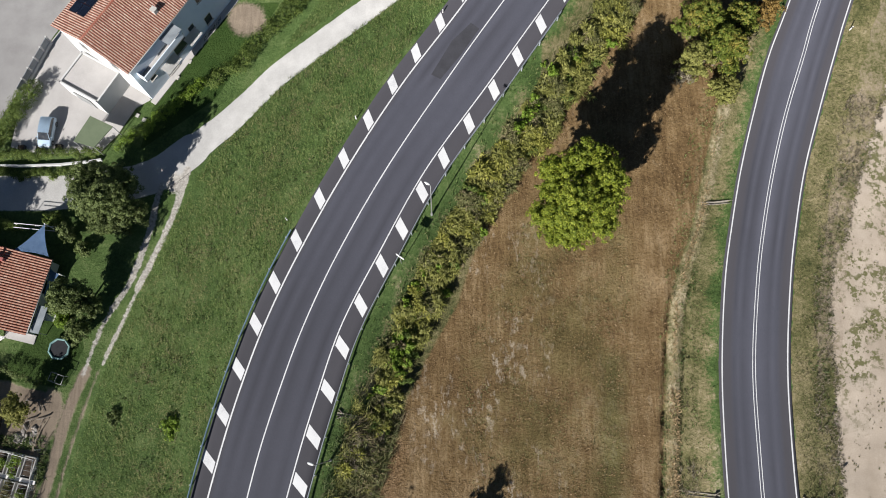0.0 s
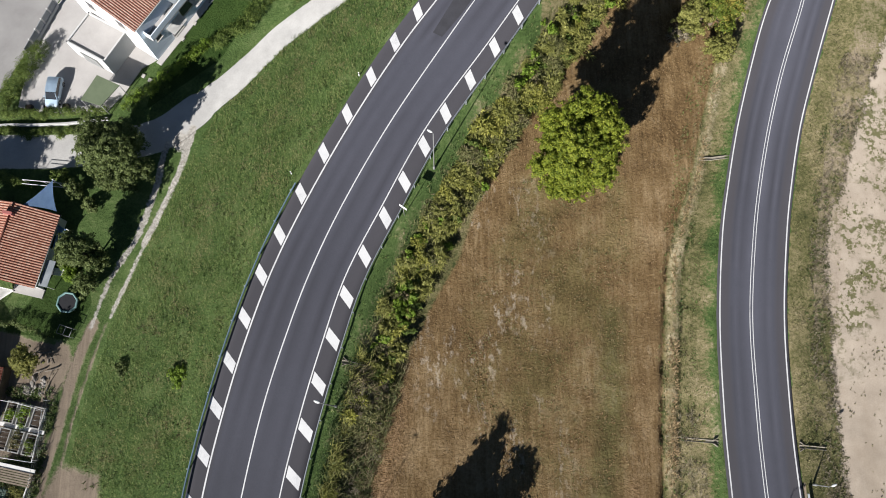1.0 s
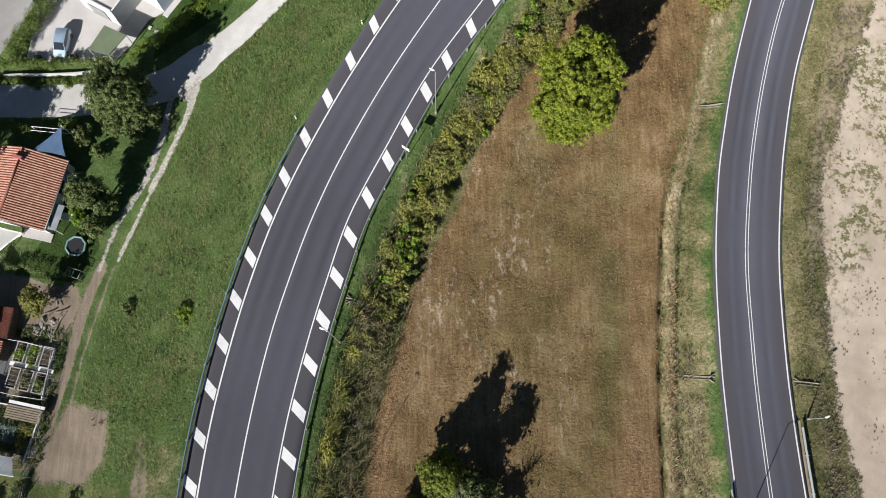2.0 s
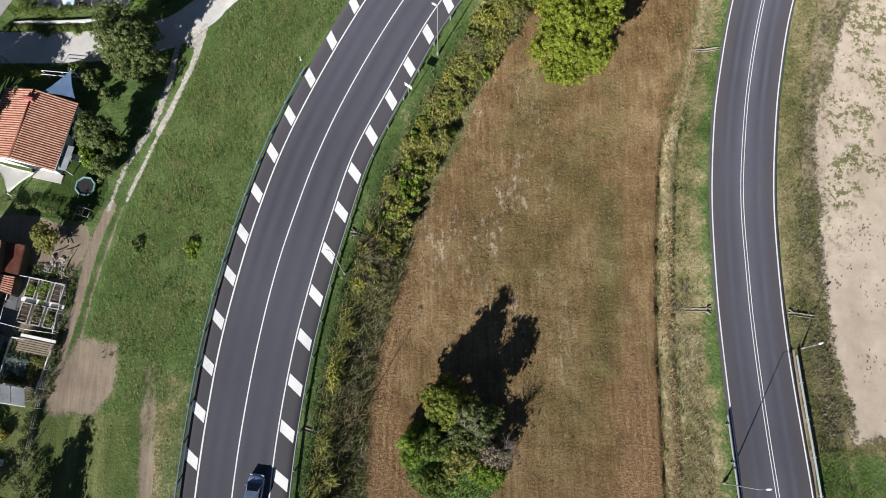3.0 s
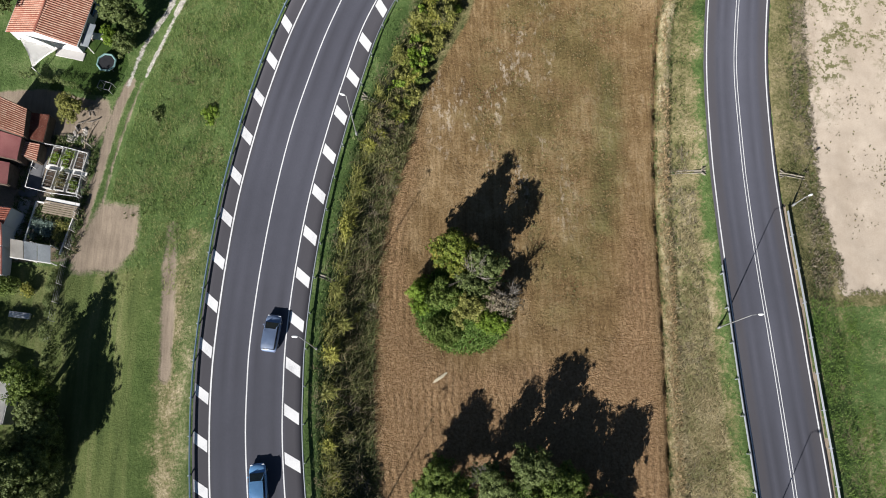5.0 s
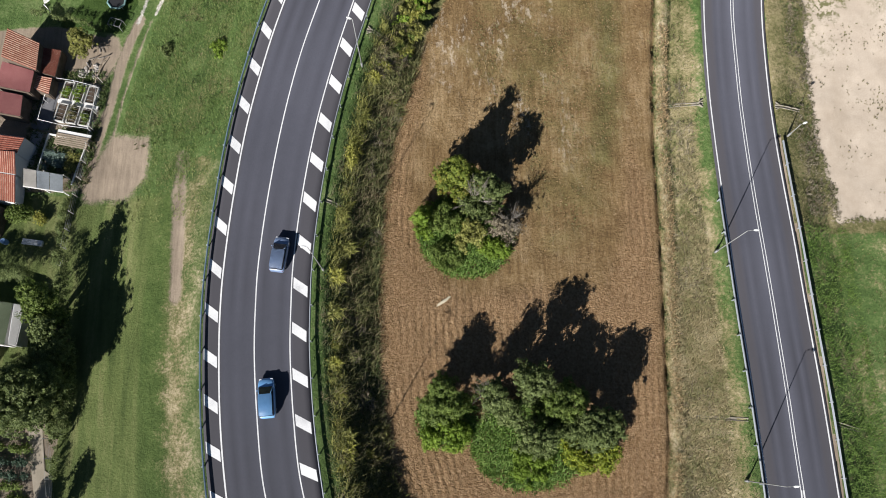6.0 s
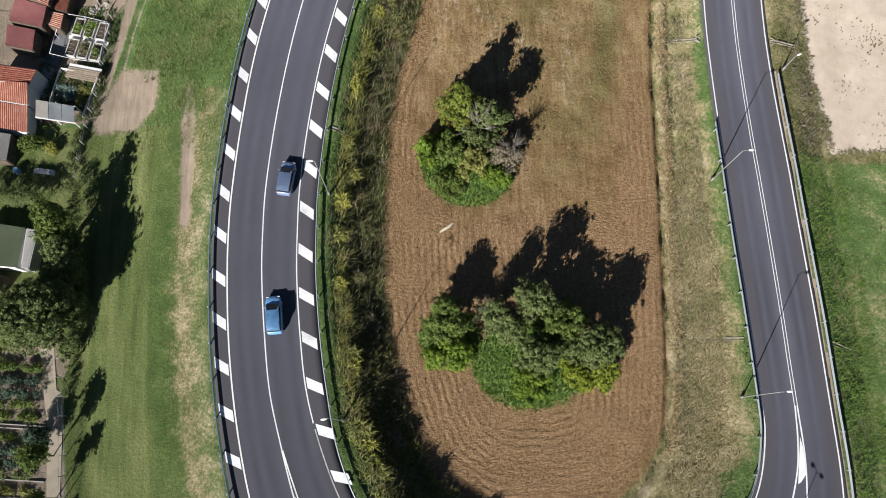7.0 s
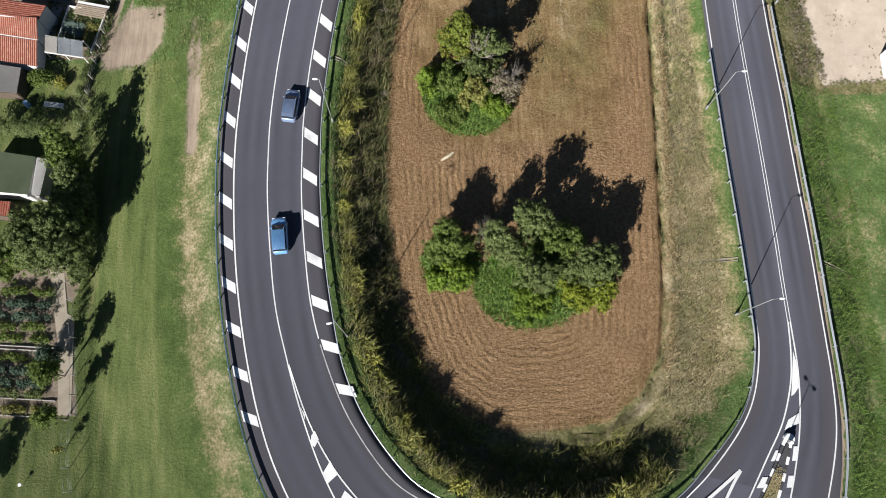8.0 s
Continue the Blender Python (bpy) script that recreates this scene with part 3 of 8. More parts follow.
def road(name, ins, outs, label, wheels):
    """A carriageway between two edges, with a slab edge 20 cm deep."""
    cuts = [0, 0.07, 0.14, 0.2, 0.26, 0.32, 0.38, 0.44, 0.5, 0.56, 0.62, 0.68, 0.74, 0.8, 0.86, 0.93, 1]
    n, w = len(ins), len(cuts) + 2
    vs, fs, uv, wh, sh = [], [], [], [], []
    s = np.r_[0, np.cumsum(np.linalg.norm(np.diff(ins[:, :2], axis=0), axis=1))]
    for i in range(n):
        wide = np.linalg.norm(outs[i, :2] - ins[i, :2])
        row = [ins[i] - (0, 0, 0.3)] + [ins[i] + (outs[i] - ins[i]) * c + (0, 0, 0.03 * (1 - (2 * c - 1) ** 2)) for c in cuts] + [outs[i] - (0, 0, 0.3)]
        vs += row
        for c in [0, *cuts, 1]:
            d = c * wide
            uv.append((s[i], d))
            wh.append(max([math.exp(-((c - q) / 0.055) ** 2) for q in wheels] or [0]))
            sh.append(1.0 if wheels and len(wheels) > 3 and (c < 0.15 or c > 0.85) else 0.0)
    for i in range(n - 1):
        for j in range(w - 1):
            a = i * w + j
            fs.append((a, a + w, a + w + 1, a + 1))
    m = mesh_of(name, vs, fs, ASPHALT, True)
    lay = m.uv_layers.new(name="UVMap")
    loops = np.zeros(len(m.loops), np.int32)
    m.loops.foreach_get("vertex_index", loops)
    lay.data.foreach_set("uv", np.array(uv, np.float32)[loops].ravel())
    m.attributes.new("wheel", "FLOAT", "POINT").data.foreach_set("value", np.array(wh, np.float32))
    m.attributes.new("shoulder", "FLOAT", "POINT").data.foreach_set("value", np.array(sh, np.float32))
    return tagged(new(name, m), label, "road", kind="structure")


road_main = road("road_main", main_in, main_out, "dark grey asphalt road curving along the bank", [0.27, 0.42, 0.6, 0.74])
road_side = road("road_side", side_in, side_out, "smooth dark grey asphalt side road", [0.2, 0.34, 0.67, 0.81])
road_junction = road("road_junction", south_in - (0, 0, 0.004), south_out - (0, 0, 0.004), "dark grey asphalt junction between the two roads", [])


def ribbon(name, line, wide, parent, lift=0.05, material=None):
    """A painted line along a curve."""
    a, b = aside(line, wide / 2), aside(line, -wide / 2)
    n = len(line)
    vs = [p + (0, 0, lift) for p in a] + [p + (0, 0, lift) for p in b]
    fs = [(i, i + 1, n + i + 1, n + i) for i in range(n - 1)]
    fs = [f[::-1] for f in fs]
    ob = new(name, mesh_of(name, vs, fs, material or PAINT))
    ob.parent = parent
    return ob


def patch(name, corners, parent, lift=0.05, material=None):
    ob = new(name, mesh_of(name, [(x, y, z + lift) for x, y, z in corners], [tuple(range(len(corners)))], material or PAINT))
    ob.parent = parent
    return ob


ML, MR, MC = (with_z(c, MAIN_Z) for c in (edge_l, edge_r, centre))
ribbon("edge_line", ML, 0.16, road_main, 0.035)
ribbon("edge_line", MR[MR[:, 1] > -54.6], 0.13, road_main, 0.035)
ribbon("edge_line", MR[MR[:, 1] < -54.3], 0.13, road_main, 0.035, material=PAINT_WORN)
ribbon("centre_line", MC, 0.13, road_main, 0.04)


def blocks(line, off, half, phase, parent, last, gap):
    """Slanted white blocks about every five metres along an edge strip; gap gives the spacing for a place along y."""
    mid = even(aside(line, off), 0.1)
    k0 = int(np.argmin(np.hypot(mid[:, 0] - phase[0], mid[:, 1] - phase[1])))
    at = [float(k0)]
    while at[-1] < len(mid) - 60:
        at.append(at[-1] + 10 * gap(mid[int(at[-1]), 1]))
    while at[0] > 60:
        at.insert(0, at[0] - 10 * gap(mid[int(at[0]), 1]))
    for k in (int(round(v)) for v in at):
        p, g = mid[k], mid[k + 1] - mid[k - 1] if k else mid[1] - mid[0]
        if p[1] < last or p[1] > 80:
            continue
        g = g[:2] / np.linalg.norm(g[:2])
        n = np.array((-g[1], g[0]))
        c = []
        for u, v in ((1, -1), (1, 1), (-1, 1), (-1, -1)):
            # long side along the road, sheared across the strip
            q = p[:2] + n * half * u + g * (0.62 * v + 0.55 * u)
            c.append((q[0], q[1], MAIN_Z))
        patch("edge_block", c, parent, 0.03)


blocks(ML, -0.92, 0.72, (-27.8, -33.2), road_main, -64, lambda y: np.interp(y, [-34, 14, 18, 33, 38], [4.97, 5.06, 5.5, 5.5, 4.95]))
blocks(MR, 1.0, 0.8, (-18.15, -30.5), road_main, -61, lambda y: np.interp(y, [15, 18, 27, 30], [4.98, 4.82, 4.85, 5.2]))

DARK_PATCH = plain("dark_asphalt_patch", (0.04, 0.04, 0.046), (0.062, 0.062, 0.072), 0.8, 14, 0.8, 0, 0.006)
patch("repair_patch", [(x, y, MAIN_Z) for x, y in ((-1.2, 40.8), (-0.1, 40.2), (2.4, 43.4), (4.6, 46.8), (3.6, 47.6), (1.3, 45.2))], road_main, 0.033, DARK_PATCH)

# ---- paint on the side road and at the junction ----
def on_side(pts, n=8):
    c = spline(pts, n)
    return with_z(c, side_z(c[:, 1]) + np.clip((-68 - c[:, 1]) * 0.03, 0, 0.15))


SIDE_LINE_L = [(20.3, -73.2), (22.4, -71.3), (24.7, -69.3), (27.3, -66.5), (29.3, -63.9), (30.6, -61.5), (31.45, -58.8), (32.0, -55.7), (32.05, -53), (31.75, -43), (31.3, -33), (31, -23), (30.9, -12), (31.05, -3), (31.6, 6.5),
               (32.9, 16.3), (34.4, 23.2), (36.2, 30.2), (38.5, 37.6), (41.2, 45.3), (44.8, 53.3), (54.3, 75)]
SIDE_LINE_R = [(36.6, -73), (37.5, -70.7), (38.5, -67.8), (39.2, -64.9), (39.55, -62), (39.65, -58.8), (39.6, -55.8), (39.5, -51.3), (39.3, -43.3), (38.85, -33), (38.5, -23), (38.25, -12.8), (38.4, -3), (39, 6.5),
               (40.5, 16.3), (42, 23.2), (43.9, 30.2), (46.5, 37.6), (49.4, 45.3), (52.6, 53.3), (61.7, 74.2)]
SIDE_MID = [(35.75, -52.9), (35.6, -48), (35.5, -43), (35.15, -33), (34.75, -23), (34.6, -12.4), (34.75, -3), (35.2, 6.5), (36.7, 16.3), (38.2, 23.2), (40.1, 30.2), (42.5, 37.6), (45.5, 45.3), (48.6, 53.3), (58, 74.5)]
SPLIT_L = [(35.63, -52.9), (35.45, -56.6), (34.9, -60), (33.5, -63.9), (31.4, -67.4), (28.7, -71.7)]
SPLIT_R = [(35.88, -52.9), (36, -57.9), (35.7, -61.9), (35, -65.7), (34, -69.2), (33, -72)]
ribbon("edge_line", on_side(SIDE_LINE_L), 0.14, road_side, 0.045)
ribbon("edge_line", on_side(SIDE_LINE_R), 0.15, road_side, 0.045)
side_mid = on_side(SIDE_MID)
ribbon("centre_line", aside(side_mid, 0.16), 0.085, road_side, 0.05)
ribbon("centre_line", aside(side_mid, -0.16), 0.085, road_side, 0.05)
split_l, split_r = on_side(SPLIT_L), on_side(SPLIT_R)
ribbon("centre_line", split_l, 0.16, road_side, 0.055)
ribbon("centre_line", split_r, 0.16, road_side, 0.055)


def side_patch(name, pts, lift=0.09):
    return patch(name, [(x, y, float(side_z(y))) for x, y in pts], road_side, lift)


side_patch("hatch_wedge", [(35.72, -56.2), (35.95, -57.6), (35.85, -60.1), (35.2, -60.9), (34.85, -61.1), (35.3, -58.6)])
side_patch("hatch_block", [(33.55, -64.7), (34.15, -63.6), (35.4, -62.9), (35.25, -64.0)])
side_patch("hatch_block", [(31.6, -67.9), (32.3, -66.8), (33.0, -66.7), (32.5, -67.9)])
side_patch("hatch_block", [(33.9, -67.9), (34.3, -66.4), (34.75, -66.4), (34.35, -67.9)])
side_patch("hatch_block", [(29.7, -70.6), (30.5, -69.5), (31.3, -69.5), (30.8, -70.6)])
side_patch("hatch_block", [(32.9, -70.6), (33.3, -69.4), (33.85, -69.4), (33.5, -70.6)])
ribbon("give_way_triangle", on_side([(28.3, -68.75), (26.5, -70.1), (23.4, -72.4)], 4), 0.33, road_side, 0.06)
ribbon("give_way_triangle", on_side([(28.3, -68.8), (27.2, -70.3), (25.6, -72.8)], 4), 0.31, road_side, 0.065)

# split centre line with its hatching on the main road
fork_l, fork_r = (with_z(spline(c, 8), MAIN_Z) for c in ([(-19.95, -57.1), (-19.0, -60.3), (-18, -63.3), (-16.9, -66.2), (-15.6, -69.1), (-13.5, -73)], [(-19.9, -57.0), (-18.7, -60.3), (-17.45, -63.3), (-15.9, -66.2), (-13.9, -69.1), (-10.8, -72.6)]))
ribbon("centre_line", fork_l, 0.15, road_main, 0.06)
ribbon("centre_line", fork_r, 0.15, road_main, 0.065)
patch("hatch_wedge", [(-18.5, -61.5, MAIN_Z), (-18.0, -62.3, MAIN_Z), (-17.95, -62.9, MAIN_Z)], road_main, 0.07)
patch("hatch_block", [(-17.3, -65.4, MAIN_Z), (-17.25, -64.5, MAIN_Z), (-16.9, -64.0, MAIN_Z), (-16.45, -64.9, MAIN_Z), (-16.85, -65.7, MAIN_Z)], road_main, 0.07)
patch("hatch_block", [(-15.9, -68.3, MAIN_Z), (-15.2, -67.1, MAIN_Z), (-14.4, -68.5, MAIN_Z), (-15.4, -69.4, MAIN_Z)], road_main, 0.07)
patch("hatch_block", [(-14.2, -71.3, MAIN_Z), (-13.6, -70.1, MAIN_Z), (-12.7, -70.9, MAIN_Z), (-13.2, -72.4, MAIN_Z)], road_main, 0.07)


# ---- helpers for things ----
def part(name, bm, material, parent, label=""):
    m = bpy.data.meshes.new(name)
    bm.to_mesh(m)
    bm.free()
    m.materials.append(material)
    ob = new(name, m)
    ob.parent = parent
    if label:
        ob["label"] = label
    return ob


def base(name, m, label, category, group="", kind=""):
    ob = new(name)
    ob.matrix_basis = m
    return tagged(ob, label, category, group, kind)


def box(bm, x0, y0, z0, x1, y1, z1, bevel=0.0):
    m = Matrix.LocRotScale(((x0 + x1) / 2, (y0 + y1) / 2, (z0 + z1) / 2), None, (abs(x1 - x0), abs(y1 - y0), abs(z1 - z0)))
    got = bmesh.ops.create_cube(bm, size=1, matrix=m)
    if bevel:
        es = {e for v in got["verts"] for e in v.link_edges}
        bmesh.ops.bevel(bm, geom=list(es), offset=bevel, segments=2, affect="EDGES")
    return bm


def boxed(*a, bevel=0.0):
    return box(bmesh.new(), *a, bevel=bevel)


def tube(bm, pts, radii, sides=8, cap=True):
    """A round, tapering limb along pts."""
    rings = []
    for i, p in enumerate(pts):
        p = Vector(p)
        d = (Vector(pts[min(i + 1, len(pts) - 1)]) - Vector(pts[max(i - 1, 0)])).normalized()
        q = d.to_track_quat("Z", "Y")
        r = radii[i] if isinstance(radii, (list, tuple)) else radii
        rings.append([bm.verts.new(p + q @ Vector((r * math.cos(2 * math.pi * k / sides), r * math.sin(2 * math.pi * k / sides), 0))) for k in range(sides)])
    for a, b in zip(rings, rings[1:]):
        for k in range(sides):
            bm.faces.new((a[k], a[(k + 1) % sides], b[(k + 1) % sides], b[k])).smooth = True
    if cap:
        bm.faces.new(rings[0][::-1])
        bm.faces.new(rings[-1])
    return bm


def sheet(bm, loop, z0, z1):
    """A slab with outline loop between two heights."""
    lo, hi = [bm.verts.new((x, y, z0)) for x, y in loop], [bm.verts.new((x, y, z1)) for x, y in loop]
    n = len(loop)
    bm.faces.new(hi)
    bm.faces.new(lo[::-1])
    for k in range(n):
        bm.faces.new((lo[k], lo[(k + 1) % n], hi[(k + 1) % n], hi[k]))
    bmesh.ops.recalc_face_normals(bm, faces=bm.faces)
    return bm


# ---- guard rails ----
POST = boxed(-0.05, -0.06, -0.9, 0.05, 0.06, 0.72)
POST_MESH = bpy.data.meshes.new("post")
POST.to_mesh(POST_MESH)
POST.free()
POST_MESH.materials.append(STEEL)


def guard_rail(line, material, label, turn):
    """W-beam on posts every four metres; turn is +1 where the road lies to the left of the line."""
    rail = base("guard_rail", Matrix(), label, "guard rail")
    line = even(line, 1.0)
    prof = [(0.0, 0.74), (0.07, 0.70), (0.085, 0.64), (0.02, 0.59), (0.02, 0.54), (0.085, 0.49), (0.07, 0.43), (0.0, 0.40)]
    back = [(x - 0.012, z) for x, z in prof[::-1]]
    ring = prof + back
    g = np.gradient(line[:, :2], axis=0)
    g /= np.linalg.norm(g, axis=1)[:, None]
    nrm = np.c_[-g[:, 1], g[:, 0]] * turn
    vs, fs, w = [], [], len(ring)
    for p, n in zip(line, nrm):
        vs += [(p[0] + n[0] * a, p[1] + n[1] * a, p[2] + b) for a, b in ring]
    for i in range(len(line) - 1):
        for k in range(w):
            fs.append((i * w + k, i * w + (k + 1) % w, (i + 1) * w + (k + 1) % w, (i + 1) * w + k))
    fs += [tuple(range(w)), tuple(range((len(line) - 1) * w, len(line) * w))]
    beam = new("beam", mesh_of("beam", vs, fs, material))
    beam.parent = rail
    for p, n, d in list(zip(line, nrm, g))[1::4]:
        post = new("post", POST_MESH)
        post.matrix_basis = pose(p[0] - n[0] * 0.09, p[1] - n[1] * 0.09, p[2], 0, 0, math.degrees(math.atan2(d[1], d[0])))
        post.parent = rail
    return rail


west = aside(main_out, -0.12)
guard_rail(west[west[:, 1] < 22.3], RAIL_BLUE, "blue-grey steel guard rail on posts along the bank", 1)
guard_rail(np.vstack([aside(main_in, 0.2)[20:], aside(south_in, 0.2)[2:-1], aside(side_in, 0.25)[side_in[:, 1] < -18.5]]), STEEL, "galvanised steel guard rail round the inside of the bend", -1)
east = aside(side_out, -0.32)
guard_rail(east[east[:, 1] < -11.0], STEEL, "galvanised steel guard rail beside the side road", 1)


# ---- street lamps ----
LAMP_POLE = plain("lamp_pole_grey", (0.22, 0.23, 0.23), (0.34, 0.34, 0.335), 1.0, 14, 0.55, 0.3, 0.003)
LAMP_HEAD = plain("lamp_head_white", (0.62, 0.63, 0.63), (0.78, 0.78, 0.77), 1.5, 20, 0.4, 0, 0.003)
LAMP_GLASS = plain("lamp_glass", (0.3, 0.32, 0.33), (0.45, 0.47, 0.48), 4, 20, 0.15, 0, 0.001)


def street_lamp(x, y, tall, toward, arm, label, heads=1):
    z = height_at(x, y)
    lamp = base("street_lamp", pose(x, y, z - 0.1, 0, 0, toward), label, "street lamp", "street lamps along the roads")
    bm = bmesh.new()
    tube(bm, [(0, 0, 0), (0, 0, tall * 0.5), (0, 0, tall)], [0.075, 0.055, 0.035], 10)
    part("pole", bm, LAMP_POLE, lamp)
    part("foot", tube(bmesh.new(), [(0, 0, 0), (0, 0, 0.9)], [0.14, 0.13], 10), LAMP_POLE, lamp)
    for s in ((1,) if heads == 1 else (1, -1)):
        part("arm", tube(bmesh.new(), [(0, 0, tall - 0.05), (s * arm * 0.5, 0, tall + 0.08), (s * arm, 0, tall + 0.1)], 0.025, 6), LAMP_POLE, lamp)
        bm = bmesh.new()
        bmesh.ops.create_uvsphere(bm, u_segments=12, v_segments=8, radius=1, matrix=Matrix.LocRotScale((s * (arm + 0.28), 0, tall + 0.12), None, (0.32, 0.13, 0.08)))
        head = part("lamp_head", bm, LAMP_HEAD, lamp)
        part("diffuser", boxed(s * (arm + 0.08), -0.1, tall + 0.01, s * (arm + 0.48), 0.1, tall + 0.05, bevel=0.015), LAMP_GLASS, head)
    return lamp


for x, y, tall, turn, arm in ((-1.1, 23.5, 10.9, 150, 0.12), (-11.72, -3.4, 10.6, 160, 0.12), (-15.75, -28.5, 10.8, 178, 0.12), (-13.6, -53.95, 10.4, 190, 0.3)):
    street_lamp(x, y, tall, turn, arm, "tall grey street lamp beside the main road")
for x, y, tall, turn, arm in ((29.5, -26.4, 9.6, 3, 0.6), (30.1, -51.9, 10.0, 3, 0.6)):
    street_lamp(x, y, tall, turn, arm, "tall thin grey street lamp behind the guard rail")
street_lamp(39.9, -11.9, 3.6, 20, 0.2, "short pale street lamp on the grass verge")
street_lamp(-56.2, 25.9, 5.2, 60, 0.1, "short grey street lamp with a pale head by the lane")
street_lamp(28.0, -75.4, 10.5, 125, 0.4, "two-armed street lamp at the junction", 2)


# ---- traffic island, signs, marker posts ----
ISLAND_GRASS = plain("dry_island_grass", (0.16, 0.13, 0.06), (0.36, 0.3, 0.17), 2, 14, 0.95, 0, 0.05)
KERB_WHITE = plain("kerb_white_paint", (0.62, 0.62, 0.61), (0.8, 0.8, 0.79), 1, 14, 0.7)
KERB_DARK = plain("kerb_black_paint", (0.035, 0.035, 0.038), (0.075, 0.075, 0.08), 1, 14, 0.7)
island = base("traffic_island", Matrix(), "narrow kerbed traffic island with dry grass and striped kerbs", "traffic island")
spine = on_side([(33.75, -65.6), (33.0, -67.4), (32.2, -69.2), (31.2, -71.2), (30.2, -73.2)], 4)
half = np.linspace(0.32, 0.95, len(spine))
la = np.array([p for p in spine])
gi = np.gradient(la[:, :2], axis=0)
gi /= np.linalg.norm(gi, axis=1)[:, None]
rim_a = [(p[0] - g[1] * h, p[1] + g[0] * h) for p, g, h in zip(la, gi, half)]
rim_b = [(p[0] + g[1] * h, p[1] - g[0] * h) for p, g, h in zip(la, gi, half)]
zi = float(side_z(-69)) + 0.02
mid_ = len(rim_a) // 2
part("asphalt_bed", sheet(bmesh.new(), [*rim_a[:mid_ + 1], *rim_b[mid_::-1]], zi - 0.1, zi + 0.19), KERB_DARK, island)
part("grass_bed", sheet(bmesh.new(), [*rim_a[mid_:], *rim_b[:mid_ - 1:-1]], zi - 0.1, zi + 0.2), ISLAND_GRASS, island)
rng = np.random.default_rng(31)
bm = bmesh.new()
for k in range(420):
    u = mid_ - 1 + rng.random() * (len(rim_a) - mid_)
    i = min(int(u), len(rim_a) - 1)
    w = 0.2 + 0.6 * rng.random()
    x, y = rim_a[i][0] * w + rim_b[i][0] * (1 - w) + rng.normal() * 0.12, rim_a[i][1] * w + rim_b[i][1] * (1 - w) + rng.normal() * 0.2
    a = rng.random() * 6.28
    tip = (x + 0.25 * math.cos(a), y + 0.25 * math.sin(a), zi + 0.4)
    bm.faces.new([bm.verts.new(v) for v in ((x - 0.03 * math.sin(a), y + 0.03 * math.cos(a), zi + 0.19), (x + 0.03 * math.sin(a), y - 0.03 * math.cos(a), zi + 0.19), tip)])
part("dry_grass", bm, BLADE_DRY, island)["kind"] = "stuff"
for rim in (rim_a, rim_b):
    pts = even(np.array(rim), 0.9)
    for i, (a, b) in enumerate(zip(pts[:-1], pts[1:])):
        bm = boxed(-0.44, -0.16, -0.1, 0.44, 0.16, 0.24, bevel=0.03)
        kerb = part("kerb_stone", bm, KERB_WHITE if i % 2 == 0 else KERB_DARK, island)
        kerb.matrix_basis = pose((a[0] + b[0]) / 2, (a[1] + b[1]) / 2, zi, 0, 0, math.degrees(math.atan2(b[1] - a[1], b[0] - a[0])))
bm = bmesh.new()
bmesh.ops.create_cone(bm, cap_ends=True, segments=20, radius1=0.62, radius2=0.52, depth=0.4, matrix=Matrix.Translation((33.85, -65.6, zi + 0.1)))
part("rounded_nose", bm, KERB_WHITE, island)
sign = base("bollard", pose(33.75, -65.95, zi + 0.2, 0, 0, 62), "short white bollard with a dark foot on the island", "bollard")
part("foot", tube(bmesh.new(), [(0, 0, 0), (0, 0, 0.2)], [0.24, 0.22], 14), KERB_DARK, sign)
part("body", tube(bmesh.new(), [(0, 0, 0.2), (0, 0, 0.6), (0, 0, 0.72), (0, 0, 0.76)], [0.22, 0.24, 0.2, 0.08], 14), KERB_WHITE, sign)


def warning_board(x, y, turn, label):
    z = height_at(x, y)
    b = base("road_sign", pose(x, y, z, 0, 0, turn), label, "road sign")
    part("sign_post", tube(bmesh.new(), [(0, 0, 0), (0, 0, 3.6)], 0.045, 8), LAMP_POLE, b)
    part("sign_plate", boxed(-0.5, -0.02, 2.9, 0.5, 0.02, 3.6, bevel=0.008), LAMP_HEAD, b)
    return b


warning_board(-4.5, 17.9, -35, "white board on a post beside the guard rail")


def marker_post(x, y, label):
    z = height_at(x, y)
    b = base("marker_post", pose(x, y, z - 0.1), label, "marker post", "marker posts along the verges")
    part("shaft", boxed(-0.06, -0.04, 0, 0.06, 0.04, 1.05, bevel=0.015), KERB_WHITE, b)
    part("black_band", boxed(-0.064, -0.044, 0.72, 0.064, 0.044, 0.9, bevel=0.01), KERB_DARK, b)
    return b


for x, y in ((-10.0, 35.2), (0.2, 49.0), (-17.6, 23.0), (51.9, 49.0)):
    marker_post(x, y, "white roadside marker post with a black band in the grass")


# ---- drains between road and ditch ----
OLD_CONCRETE = plain("stained_concrete", (0.12, 0.105, 0.08), (0.32, 0.29, 0.24), 1.2, 12, 0.92, 0, 0.02)


